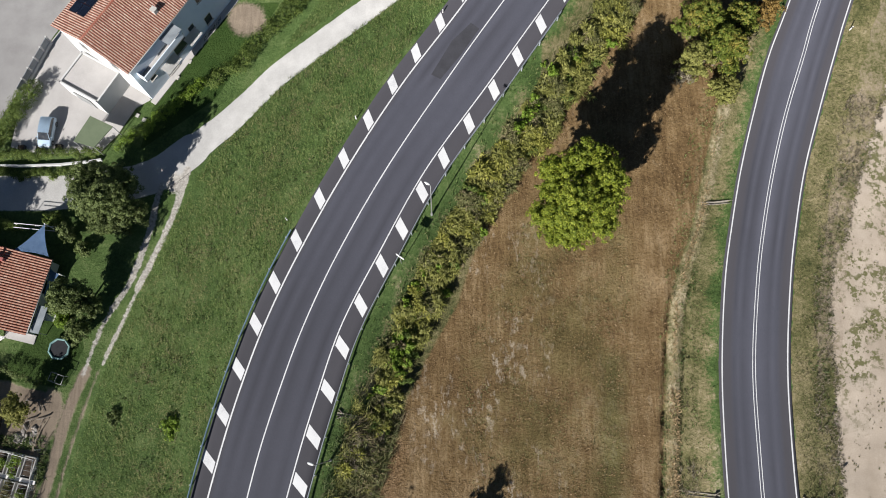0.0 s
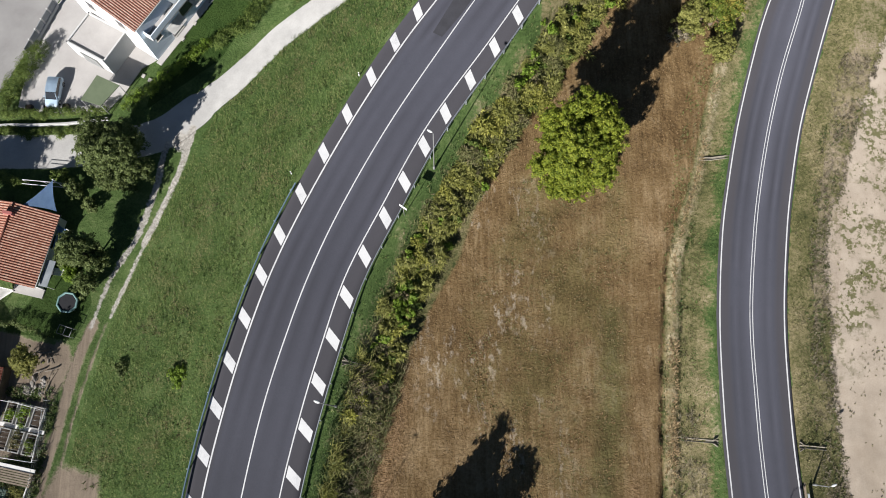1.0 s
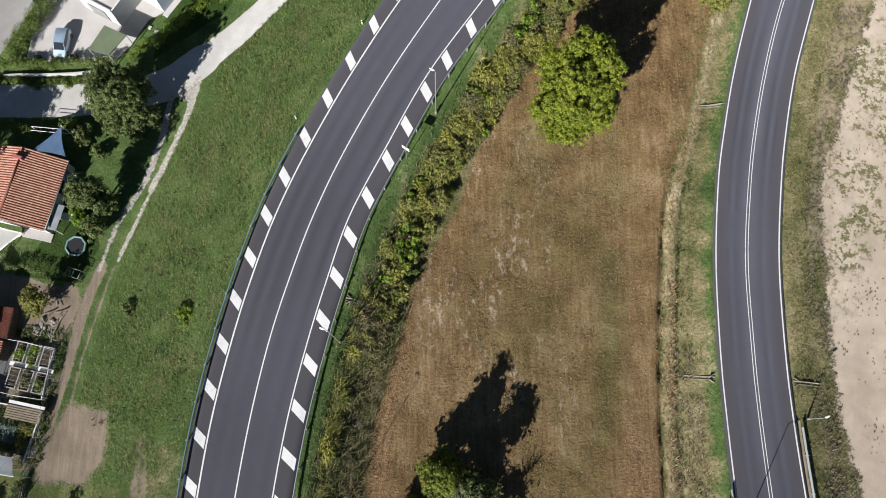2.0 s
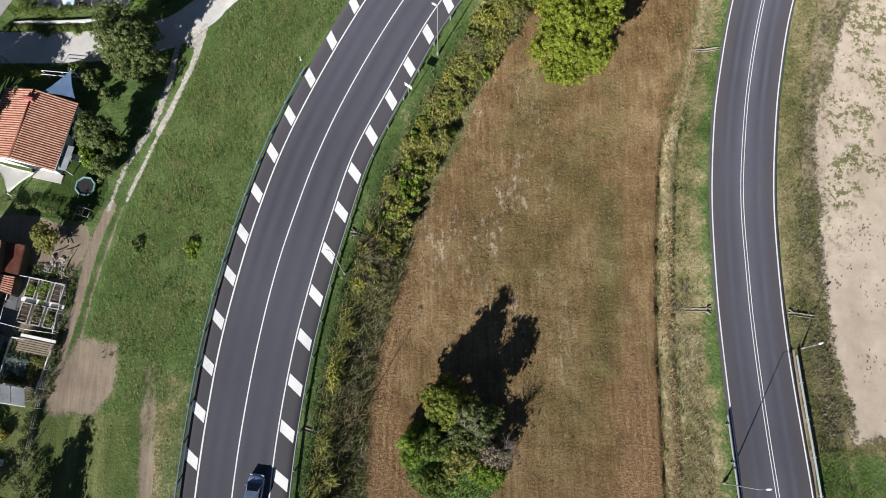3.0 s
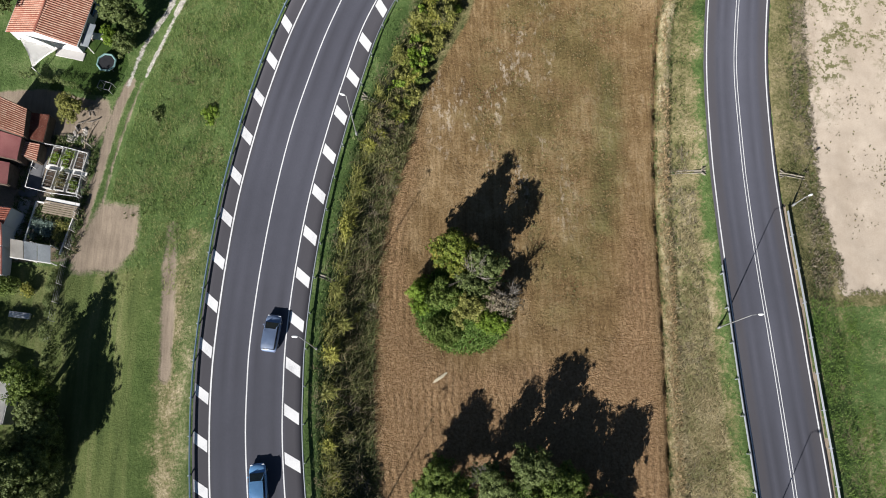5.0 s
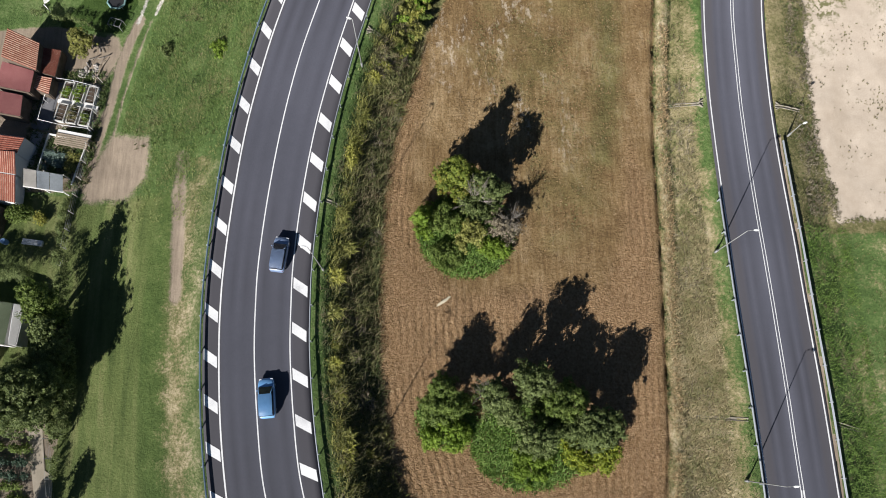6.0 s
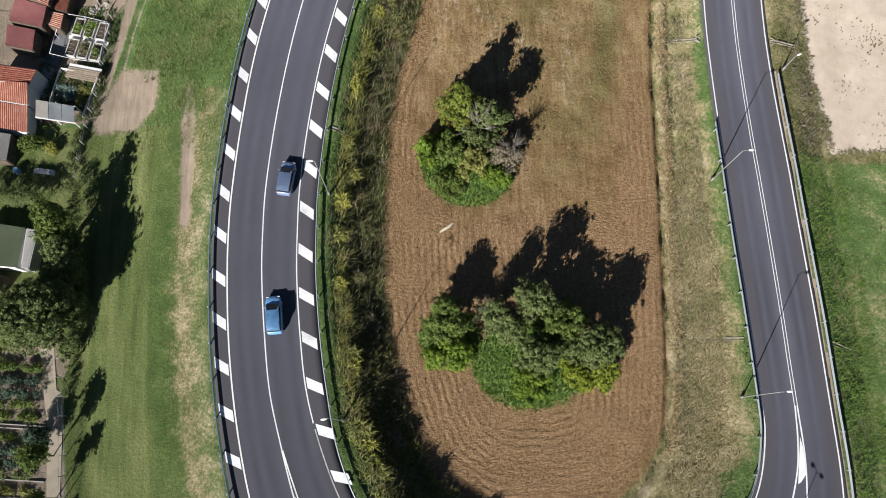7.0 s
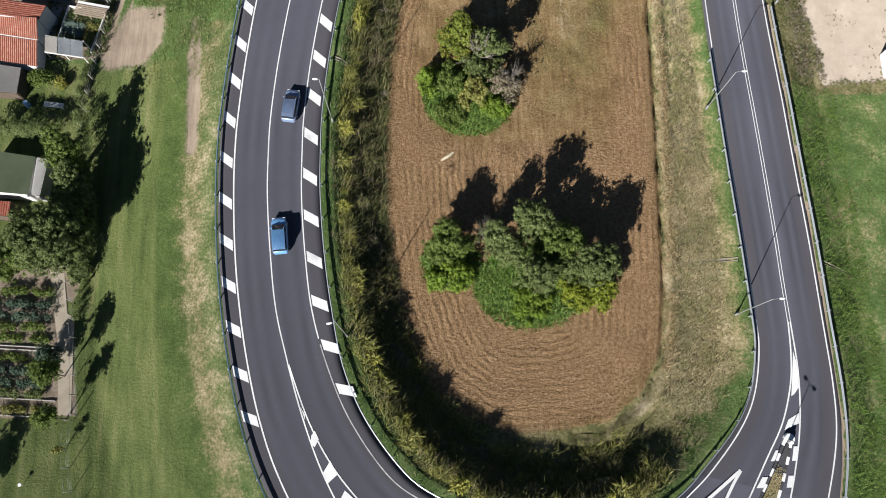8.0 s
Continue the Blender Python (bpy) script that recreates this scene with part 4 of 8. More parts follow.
def drain(x0, y0, x1, y1, label, head=True):
    d = math.hypot(x1 - x0, y1 - y0)
    thing = base("drain_channel", Matrix(), label, "drain", "drain channels down the verges")
    n = max(3, int(d / 0.7))
    ux, uy = (x1 - x0) / d, (y1 - y0) / d
    prof = [(-0.19, 0.05), (-0.15, 0.05), (-0.09, -0.06), (0.09, -0.06), (0.15, 0.05), (0.19, 0.05), (0.19, -0.14), (-0.19, -0.14)]
    for i in range(n):
        bm = bmesh.new()
        rows = []
        for t in (i / n, (i + 0.97) / n):
            x, y = x0 + (x1 - x0) * t, y0 + (y1 - y0) * t
            z = height_at(x, y) + 0.07
            rows.append([bm.verts.new((x - uy * a, y + ux * a, z + b)) for a, b in prof])
        for k in range(8):
            bm.faces.new((rows[0][k], rows[0][(k + 1) % 8], rows[1][(k + 1) % 8], rows[1][k]))
        bm.faces.new(rows[0])
        bm.faces.new(rows[1][::-1])
        part("channel_piece", bm, OLD_CONCRETE, thing)
    if head:
        z = height_at(x0, y0)
        for side_ in (-1, 1):
            wing = part("wing_wall", boxed(0.2, -0.05, -0.3, 0.75, 0.05, 0.16, bevel=0.02), OLD_CONCRETE, thing)
            wing.matrix_basis = pose(x0, y0, z, 0, 0, math.degrees(math.atan2(uy, ux))) @ pose(-0.1, side_ * 0.62, 0, 0, 0, -side_ * 35)
    return thing


drain(30.1, -7.4, 24.9, -6.9, "pale concrete drain channel running down to the ditch")
drain(35.0, 26.2, 31.2, 26.0, "weathered concrete drain channel running down to the ditch", False)
drain(30.9, -45.5, 25.4, -45.0, "weathered concrete drain channel crossing the dry verge", False)
drain(38.9, -7.9, 42.3, -8.2, "pale concrete drain outlet beside the side road")
drain(40.4, -46.0, 44.0, -46.8, "concrete drain channel half hidden in weeds", False)
drain(-11.2, 1.4, -7.0, 0.6, "pale concrete drain channel down the shrubby bank")
drain(-15.7, -20.3, -13.0, -21.2, "pale concrete drain channel down the shrubby bank", False)


# ---- cars ----
CAR_GLASS = plain("dark_car_glass", (0.012, 0.015, 0.02), (0.03, 0.036, 0.045), 2, 20, 0.08, 0, 0.001, 0.5)
TYRE = plain("tyre_rubber", (0.015, 0.015, 0.015), (0.035, 0.035, 0.035), 5, 30, 0.9)
RIM = plain("alloy_rim", (0.35, 0.36, 0.37), (0.55, 0.56, 0.57), 4, 20, 0.3, 0.8, 0.001)
LIGHT_CLEAR = plain("headlight_glass", (0.6, 0.62, 0.65), (0.78, 0.8, 0.82), 5, 20, 0.12)
LIGHT_RED = plain("tail_light_red", (0.25, 0.01, 0.01), (0.4, 0.02, 0.02), 5, 20, 0.2)


def car_paint(name, dark, light):
    m = plain(name, dark, light, 0.6, 60, 0.35, 0.0, 0.0005, 0.5)
    b = m.node_tree.nodes["Principled BSDF"]
    b.inputs["Coat Weight"].default_value, b.inputs["Coat Roughness"].default_value = 0.7, 0.05
    return m


def car(m, long, wide, tall, paint, label):
    """A hatchback built from cross-sections along its length, nose towards +y."""
    c = base("car", m, label, "car")
    L, W = long / 2, wide / 2
    # y, half width, sill, beltline
    secs = [(-1.0, 0.80, 0.42, 0.78), (-0.97, 0.9, 0.3, 0.92), (-0.86, 0.97, 0.24, 0.98), (-0.6, 1.0, 0.2, 0.98), (0.0, 1.0, 0.2, 0.95), (0.45, 1.0, 0.2, 0.92), (0.72, 0.97, 0.22, 0.84), (0.9, 0.88, 0.26, 0.72), (0.98, 0.72, 0.34, 0.6), (1.0, 0.6, 0.4, 0.54)]
    bm = bmesh.new()
    rings = []
    for y, w, lo, hi in secs:
        w *= W
        rings.append([bm.verts.new(p) for p in ((-w * 0.86, y * L, lo), (-w, y * L, lo + 0.12), (-w, y * L, hi - 0.2), (-w * 0.93, y * L, hi - 0.04), (-w * 0.8, y * L, hi), (0, y * L, hi + 0.02),
                                                (w * 0.8, y * L, hi), (w * 0.93, y * L, hi - 0.04), (w, y * L, hi - 0.2), (w, y * L, lo + 0.12), (w * 0.86, y * L, lo))])
    for a, b in zip(rings, rings[1:]):
        for k in range(10):
            bm.faces.new((a[k], b[k], b[k + 1], a[k + 1])).smooth = True
        bm.faces.new((a[10], b[10], b[0], a[0]))
    bm.faces.new(rings[0])
    bm.faces.new(rings[-1][::-1])
    bmesh.ops.recalc_face_normals(bm, faces=bm.faces)
    part("body", bm, paint, c)
    # cabin: glass below, roof panel above
    cab = [(-0.93, 0.82, 0.92), (-0.8, 0.78, tall - 0.06), (-0.3, 0.8, tall), (0.1, 0.79, tall - 0.03), (0.2, 0.77, tall - 0.08), (0.56, 0.84, 0.9)]
    bm = bmesh.new()
    rows = []
    for y, w, z in cab:
        w *= W
        rows.append([bm.verts.new(p) for p in ((-W * 0.88, y * L * (1.0 if z < 1 else 1.02), 0.88), (-w, y * L, z - 0.03), (-w * 0.85, y * L, z), (w * 0.85, y * L, z), (w, y * L, z - 0.03), (W * 0.88, y * L * (1.0 if z < 1 else 1.02), 0.88))])
    for a, b in zip(rows, rows[1:]):
        for k in range(5):
            bm.faces.new((a[k], b[k], b[k + 1], a[k + 1]))
    bm.faces.new(rows[0])
    bm.faces.new(rows[-1][::-1])
    bmesh.ops.recalc_face_normals(bm, faces=bm.faces)
    part("cabin_glass", bm, CAR_GLASS, c, "dark tinted car glass")
    bm = bmesh.new()
    top = [(-0.9, 0.8, tall - 0.22), (-0.8, 0.81, tall - 0.03), (-0.3, 0.83, tall + 0.025), (0.08, 0.82, tall - 0.005), (0.18, 0.78, tall - 0.05)]
    rows = []
    for y, w, z in top:
        w *= W
        rows.append([bm.verts.new((x, y * L, z + dz)) for x, dz in ((-w, -0.04), (-w * 0.8, 0), (0, 0.02), (w * 0.8, 0), (w, -0.04))])
    for a, b in zip(rows, rows[1:]):
        for k in range(4):
            bm.faces.new((a[k], b[k], b[k + 1], a[k + 1])).smooth = True
    bmesh.ops.solidify(bm, geom=bm.faces[:], thickness=0.03)
    part("roof", bm, paint, c)
    for s in (-1, 1):
        pil = bmesh.new()
        tube(pil, [(s * W * 0.86, 0.55 * L, 0.9), (s * W * 0.71, 0.21 * L, tall - 0.06)], 0.035, 6)
        part("pillar", pil, paint, c)
        part("headlight", boxed(s * W * 0.5, 0.9 * L, 0.56, s * W * 0.84, 0.975 * L, 0.68, bevel=0.03), LIGHT_CLEAR, c)
        part("tail_light", boxed(s * W * 0.62, -0.99 * L, 0.66, s * W * 0.86, -0.93 * L, 0.86, bevel=0.03), LIGHT_RED, c)
        part("mirror", boxed(s * W * 0.98, 0.36 * L, 0.93, s * W * 1.17, 0.42 * L, 1.05, bevel=0.03), paint, c)
        for y in (-0.62, 0.62):
            bm = bmesh.new()
            bmesh.ops.create_cone(bm, cap_ends=True, segments=20, radius1=0.31, radius2=0.31, depth=0.2, matrix=Matrix.LocRotScale((s * W * 0.9, y * L, 0.31), Euler((0, radians(90), 0)), None))
            tyre = part("wheel", bm, TYRE, c)
            bm = bmesh.new()
            bmesh.ops.create_cone(bm, cap_ends=True, segments=16, radius1=0.2, radius2=0.18, depth=0.02, matrix=Matrix.LocRotScale((s * (W * 0.9 + 0.105), y * L, 0.31), Euler((0, radians(90), 0)), None))
            part("rim", bm, RIM, tyre)
    part("front_bumper", boxed(-W * 0.75, 0.93 * L, 0.24, W * 0.75, 1.01 * L, 0.44, bevel=0.04), paint, c)
    part("rear_bumper", boxed(-W * 0.8, -1.02 * L, 0.28, W * 0.8, -0.94 * L, 0.5, bevel=0.04), paint, c)
    return c


car(pose(-20.56, -26.8, MAIN_Z + 0.04, 0, 0, -8), 4.0, 1.75, 1.6, car_paint("dark_blue_grey_car_paint", (0.13, 0.19, 0.31), (0.24, 0.31, 0.46)), "dark grey-blue hatchback driving on the main road")
car(pose(-21.3, -42.6, MAIN_Z + 0.04, 0, 0, 5), 4.2, 1.78, 1.68, car_paint("light_blue_car_paint", (0.1, 0.26, 0.5), (0.2, 0.4, 0.66)), "light blue hatchback driving on the main road")

# ---- plants ----
def leaves(name, rng, blobs, clumps, per, size, material, parent, up=0.35, droop=0.0, fine=0.7, slim=0.4):
    """Foliage: clumps of folded leaves on the shells of ellipsoid blobs (x, y, z, rx, ry, rz)."""
    b = np.array(blobs, float)
    vol = (b[:, 3] * b[:, 4] * b[:, 5]) ** (2 / 3)
    pick = rng.choice(len(b), clumps, p=vol / vol.sum())
    d = rng.normal(size=(clumps, 3))
    d[:, 2] = np.where(d[:, 2] < -0.35, -d[:, 2], d[:, 2])
    d /= np.linalg.norm(d, axis=1)[:, None]
    rad = 0.7 + 0.36 * rng.random(clumps) ** 0.5
    at = b[pick, :3] + d * b[pick, 3:] * rad[:, None]
    at += rng.normal(size=at.shape) * 0.06
    per = int(per * 1.3)
    n = clumps * per
    span = size * 0.8 * (0.6 + 0.8 * rng.random(clumps))
    pos = np.repeat(at, per, 0) + rng.normal(size=(n, 3)) * np.repeat(span, per)[:, None] * (1, 1, 0.6)
    nor = np.repeat(d, per, 0) * 1.0 + rng.normal(size=(n, 3)) * 0.3 + (0, 0, up)
    nor /= np.linalg.norm(nor, axis=1)[:, None]
    tan = np.cross(nor, rng.normal(size=(n, 3)))
    tan /= np.linalg.norm(tan, axis=1)[:, None]
    bit = np.cross(nor, tan)
    s = (size * fine * (0.55 + 0.75 * rng.random(n)))[:, None]
    fold = nor * s * 0.22
    a, c = pos - tan * s * 0.62, pos + tan * s * 0.62 - (0, 0, droop)
    l, r = pos - bit * s * slim + fold, pos + bit * s * slim + fold
    vs = np.stack([a, l, c, r], 1).reshape(-1, 3)
    i = np.arange(n) * 4
    m = bpy.data.meshes.new(name)
    m.vertices.add(n * 4)
    m.vertices.foreach_set("co", vs.astype(np.float32).ravel())
    tri = np.stack([i, i + 1, i + 2, i, i + 2, i + 3], 1).ravel()
    m.loops.add(n * 6)
    m.loops.foreach_set("vertex_index", tri.astype(np.int32))
    m.polygons.add(n * 2)
    m.polygons.foreach_set("loop_start", (np.arange(n * 2) * 3).astype(np.int32))
    m.update(calc_edges=True)
    m.validate()
    m.materials.append(material)
    ob = new(name, m)
    ob.parent = parent
    return ob


def limbs(rng, blobs, tall, thick):
    """Trunk and main limbs reaching into the blobs."""
    bm = bmesh.new()
    fork = tall * 0.3
    lean = rng.normal(size=2) * 0.15
    tube(bm, [(0, 0, -0.2), (lean[0] * 0.4, lean[1] * 0.4, fork * 0.6), (lean[0], lean[1], fork), (lean[0] * 1.6, lean[1] * 1.6, tall * 0.75)], [thick, thick * 0.8, thick * 0.7, thick * 0.2], 9)
    for x, y, z, rx, ry, rz in blobs:
        h = min(fork * (0.7 + 0.6 * rng.random()), max(z - 0.3, 0.3))
        mid = (x * 0.5 + rng.normal() * 0.2, y * 0.5 + rng.normal() * 0.2, h + (z - h) * 0.55)
        tube(bm, [(lean[0] * 0.8, lean[1] * 0.8, h), mid, (x, y, z + rz * 0.3)], [thick * 0.45, thick * 0.28, thick * 0.07], 6)
        for _ in range(3):
            e = rng.normal(size=3)
            e /= np.linalg.norm(e)
            tube(bm, [mid, (x + e[0] * rx * 0.75, y + e[1] * ry * 0.75, z + abs(e[2]) * rz * 0.75)], [thick * 0.16, thick * 0.04], 5)
    return bm


def leaf_mesh(name, pos, nor, size, rng, material, parent, slim=0.4):
    """Folded leaves at pos that face nor."""
    n = len(pos)
    nor = nor / np.linalg.norm(nor, axis=1)[:, None]
    tan = np.cross(nor, rng.normal(size=(n, 3)))
    tan /= np.linalg.norm(tan, axis=1)[:, None]
    bit, s = np.cross(nor, tan), size[:, None]
    fold = nor * s * 0.2
    vs = np.stack([pos - tan * s * 0.62, pos - bit * s * slim + fold, pos + tan * s * 0.62, pos + bit * s * slim + fold], 1).reshape(-1, 3)
    i = np.arange(n) * 4
    m = bpy.data.meshes.new(name)
    m.vertices.add(n * 4)
    m.vertices.foreach_set("co", vs.astype(np.float32).ravel())
    m.loops.add(n * 6)
    m.loops.foreach_set("vertex_index", np.stack([i, i + 1, i + 2, i, i + 2, i + 3], 1).ravel().astype(np.int32))
    m.polygons.add(n * 2)
    m.polygons.foreach_set("loop_start", (np.arange(n * 2) * 3).astype(np.int32))
    m.update(calc_edges=True)
    m.materials.append(material)
    ob = new(name, m)
    ob.parent = parent
    return ob


def sprays(name, rng, lobes, material, parent, gap=0.8, leaf=0.2, per=40, core=1.0, ragged=0.12, slim=0.4):
    """A crown: domed sprays of leaves over the outside of its lobes, with larger leaves filling the inside."""
    b = np.array(lobes, float)
    area = 12.6 * (b[:, 3] * b[:, 4] * b[:, 5]) ** (2 / 3)
    pick = np.repeat(np.arange(len(b)), np.maximum(3, (area / gap ** 2 * 1.5).astype(int)))
    d = rng.normal(size=(len(pick), 3))
    d[:, 2] = np.where(d[:, 2] < -0.4, -d[:, 2], d[:, 2])
    d /= np.linalg.norm(d, axis=1)[:, None]
    at = b[pick, :3] + d * b[pick, 3:] * (1 + ragged * rng.normal(size=len(pick)))[:, None]
    free = np.ones(len(at), bool)
    for k in range(len(b)):
        inner = (((at - b[k, :3]) / (b[k, 3:] * 0.82)) ** 2).sum(1) < 1
        free &= ~inner | (pick == k)
    free &= at[:, 2] > 0.15
    at, d = at[free], d[free]
    # sprays that crowd one another are thinned, so that gaps stay between them
    keep = []
    for k in range(len(at)):
        if not keep or (((at[keep] - at[k]) ** 2).sum(1)).min() > (gap * 0.62) ** 2:
            keep.append(k)
    at, d = at[keep], d[keep]
    c, n = len(at), len(at) * per
    axis = d * 0.8 + (0, 0, 0.5) + rng.normal(size=d.shape) * 0.45
    axis /= np.linalg.norm(axis, axis=1)[:, None]
    rad = np.repeat(gap * (0.32 + 0.22 * rng.random(c)), per)[:, None]
    ax = np.repeat(axis, per, 0)
    u = rng.normal(size=(n, 3))
    u /= np.linalg.norm(u, axis=1)[:, None]
    dot = (u * ax).sum(1, keepdims=True)
    u = np.where(dot < -0.15, u - 2 * dot * ax, u)
    pos = np.repeat(at, per, 0) + (u - ax * 0.35 * (u * ax).sum(1, keepdims=True)) * rad * (0.4 + 0.85 * rng.random((n, 1)))
    nor = u * 0.8 + ax * 0.5 + rng.normal(size=(n, 3)) * 0.3
    size = leaf * (0.6 + 0.8 * rng.random(n))
    q = int(core * area.sum() / gap ** 2 * 9)
    pick = rng.choice(len(b), q, p=area / area.sum())
    e = rng.normal(size=(q, 3))
    e *= (0.72 * rng.random(q) ** 0.4 / np.linalg.norm(e, axis=1))[:, None]
    deep = b[pick, :3] + e * b[pick, 3:]
    deep[:, 2] = np.maximum(deep[:, 2], 0.2)
    return leaf_mesh(name, np.vstack([pos, deep]), np.vstack([nor, rng.normal(size=(q, 3)) + (0, 0, 0.4)]), np.r_[size, leaf * (1.5 + rng.random(q))], rng, material, parent, slim)


def puffs(rng, rx, ry, low, high, count, r, top=0.35):
    """Lobes of a crown of half-widths rx, ry between two heights, narrower at the top."""
    out = []
    for k in range(count):
        h = rng.random() ** 0.8
        w = math.sqrt(max(0.08, 1 - (1.05 * (h - 0.3)) ** 2)) * (1 - top * h)
        a, q = rng.random() * 2 * math.pi, rng.random() ** 0.4
        rr = r * (0.7 + 0.6 * rng.random()) * (1 - 0.45 * top * h)
        out.append((math.cos(a) * rx * q * w, math.sin(a) * ry * q * w, low + (high - low) * h, rr, rr, rr * 0.85))
    return out


def grown_tree(x, y, rx, ry, low, high, material, label, seed, count=16, r=1.5, top=0.35, size=0.3, thick=0.28, per=46, slim=0.4, ragged=0.2, core=1.0):
    lobes = puffs(np.random.default_rng(seed + 500), rx, ry, low, high, count, r, top)
    rng = np.random.default_rng(seed)
    t = base("tree", pose(x, y, height_at(x, y)), label, "tree")
    part("trunk", limbs(rng, lobes, max(b[2] + b[5] for b in lobes), thick), BARK, t)
    sprays("crown", rng, lobes, material, t, size * 2.5, size * 0.52, per, core, ragged, slim)
    return t


# the big tree in the field and its neighbours
grown_tree(14.7, 24.6, 4.5, 4.6, 2.4, 15.2, LEAF_OAK, "large yellow-green broadleaf tree standing alone in the field", 1, 92, 1.0, top=-0.05, size=0.3, thick=0.34, per=50, core=1.8)
grown_tree(34.2, 44.4, 2.7, 2.5, 1.4, 6.4, LEAF_SPRING, "bushy yellow-green tree at the edge of the side road", 2, 34, 0.85)
grown_tree(31.6, 48.2, 2.3, 2.3, 1.6, 6.8, LEAF_SPRING, "bushy green tree between field and road", 3, 28, 0.9)
grown_tree(31.2, 43.2, 2.0, 2.0, 1.2, 5.6, LEAF_SHRUB, "olive-yellow tree at the corner of the field", 56, 22, 0.8, ragged=0.3)
grown_tree(36.4, 48.4, 2.2, 2.0, 1.4, 5.8, LEAF_SPRING, "bushy green tree beside the side road", 57, 24, 0.85)
grown_tree(39.9, 50.2, 1.7, 1.6, 1.2, 4.6, LEAF_RUST, "small tree with leaves turning rust-brown", 4, 15, 0.7, ragged=0.35)
grown_tree(34.5, 40.2, 1.9, 1.7, 0.5, 2.6, LEAF_SHRUB, "low yellow-green thicket beside the ditch", 5, 20, 0.7, thick=0.1, size=0.24)
grown_tree(29.8, 41.8, 1.5, 1.4, 0.5, 3.2, LEAF_DULL, "thicket of bare pale grey twigs", 58, 10, 0.7, thick=0.08, ragged=0.4, per=20)

# clump in the middle of the field
grown_tree(-0.5, -17.7, 3.3, 3.0, 1.0, 8.2, LEAF_SPRING, "tall yellow-green tree in the clump in the field", 6, 54, 0.85, top=0.82)
grown_tree(2.9, -19.4, 2.1, 1.8, 1.2, 7.2, LEAF_DARK, "grey-green tree beside the leafless one", 7, 28, 0.8, thick=0.12, ragged=0.3)
grown_tree(1.2, -21.4, 1.7, 1.5, 0.8, 4.6, LEAF_DARK, "dark green tree inside the clump in the field", 25, 14, 0.8, thick=0.12)
grown_tree(-1.8, -22.3, 1.2, 1.8, 0.8, 4.2, LEAF_GREEN, "green tree in the clump in the field", 8, 14, 0.75, thick=0.12)
grown_tree(-4.4, -22.2, 0.9, 2.4, 0.6, 2.9, LEAF_LIME, "row of bright green bushes at the edge of the clump", 21, 13, 0.7, thick=0.1, size=0.24)
grown_tree(0.9, -24.2, 1.3, 1.6, 1.0, 4.4, LEAF_SHRUB, "olive-brown tree in the clump in the field", 23, 13, 0.7, thick=0.12)
grown_tree(-1.8, -26.0, 2.4, 1.9, 0.2, 1.1, LEAF_GREEN, "low grey-green thicket at the foot of the trees", 24, 34, 0.5, thick=0.06, size=0.16)
grown_tree(4.0, -25.3, 2.2, 1.3, 0.2, 1.1, LEAF_LIME, "low bright green thicket at the foot of the trees", 9, 28, 0.5, thick=0.06, size=0.16)
grown_tree(4.8, -22.8, 1.9, 1.8, 0.6, 3.9, LEAF_DULL, "thicket with bare grey twigs", 10, 12, 0.8, thick=0.08, ragged=0.4, per=20)

# clump at the south end
grown_tree(7.1, -41.2, 2.3, 2.1, 2.0, 7.2, LEAF_DARK, "tall grey-green tree in the southern clump", 11, 24, 0.9, ragged=0.3)
grown_tree(-2.3, -42.9, 2.6, 2.5, 0.9, 5.2, LEAF_GREEN, "rounded green tree in the southern clump", 12, 34, 0.85)
grown_tree(-2.0, -46.6, 2.8, 2.0, 0.3, 1.9, LEAF_LIME, "low bright green thicket under the rounded tree", 19, 26, 0.75, thick=0.08, size=0.24)
grown_tree(4.9, -44.6, 1.4, 1.2, 1.4, 5.0, LEAF_DARK, "pale grey-green tree with thin foliage", 14, 14, 0.8, ragged=0.35)
grown_tree(7.6, -46.6, 2.9, 2.4, 1.4, 5.4, LEAF_DARK, "spreading grey-green tree in the southern clump", 13, 25, 0.85, ragged=0.25)
grown_tree(13.9, -46.3, 3.2, 2.5, 0.9, 6.9, LEAF_DARK, "dark green tree inside the southern clump", 17, 34, 0.95)
grown_tree(13.8, -49.0, 3.3, 2.0, 0.5, 3.4, LEAF_OAK, "yellowing tree at the edge of the southern clump", 15, 30, 0.8)
grown_tree(10.6, -43.6, 2.9, 2.4, 0.9, 5.8, LEAF_GREEN, "green tree in the middle of the southern clump", 20, 30, 0.95)
grown_tree(2.9, -42.6, 1.8, 1.7, 0.8, 6.2, LEAF_DARK, "dark tree between the rounded one and the tall one", 26, 18, 0.85)
grown_tree(6.9, -50.2, 3.0, 2.5, 0.2, 1.3, LEAF_LIME, "low bright green thicket below the trees", 16, 52, 0.55, thick=0.06, size=0.17)


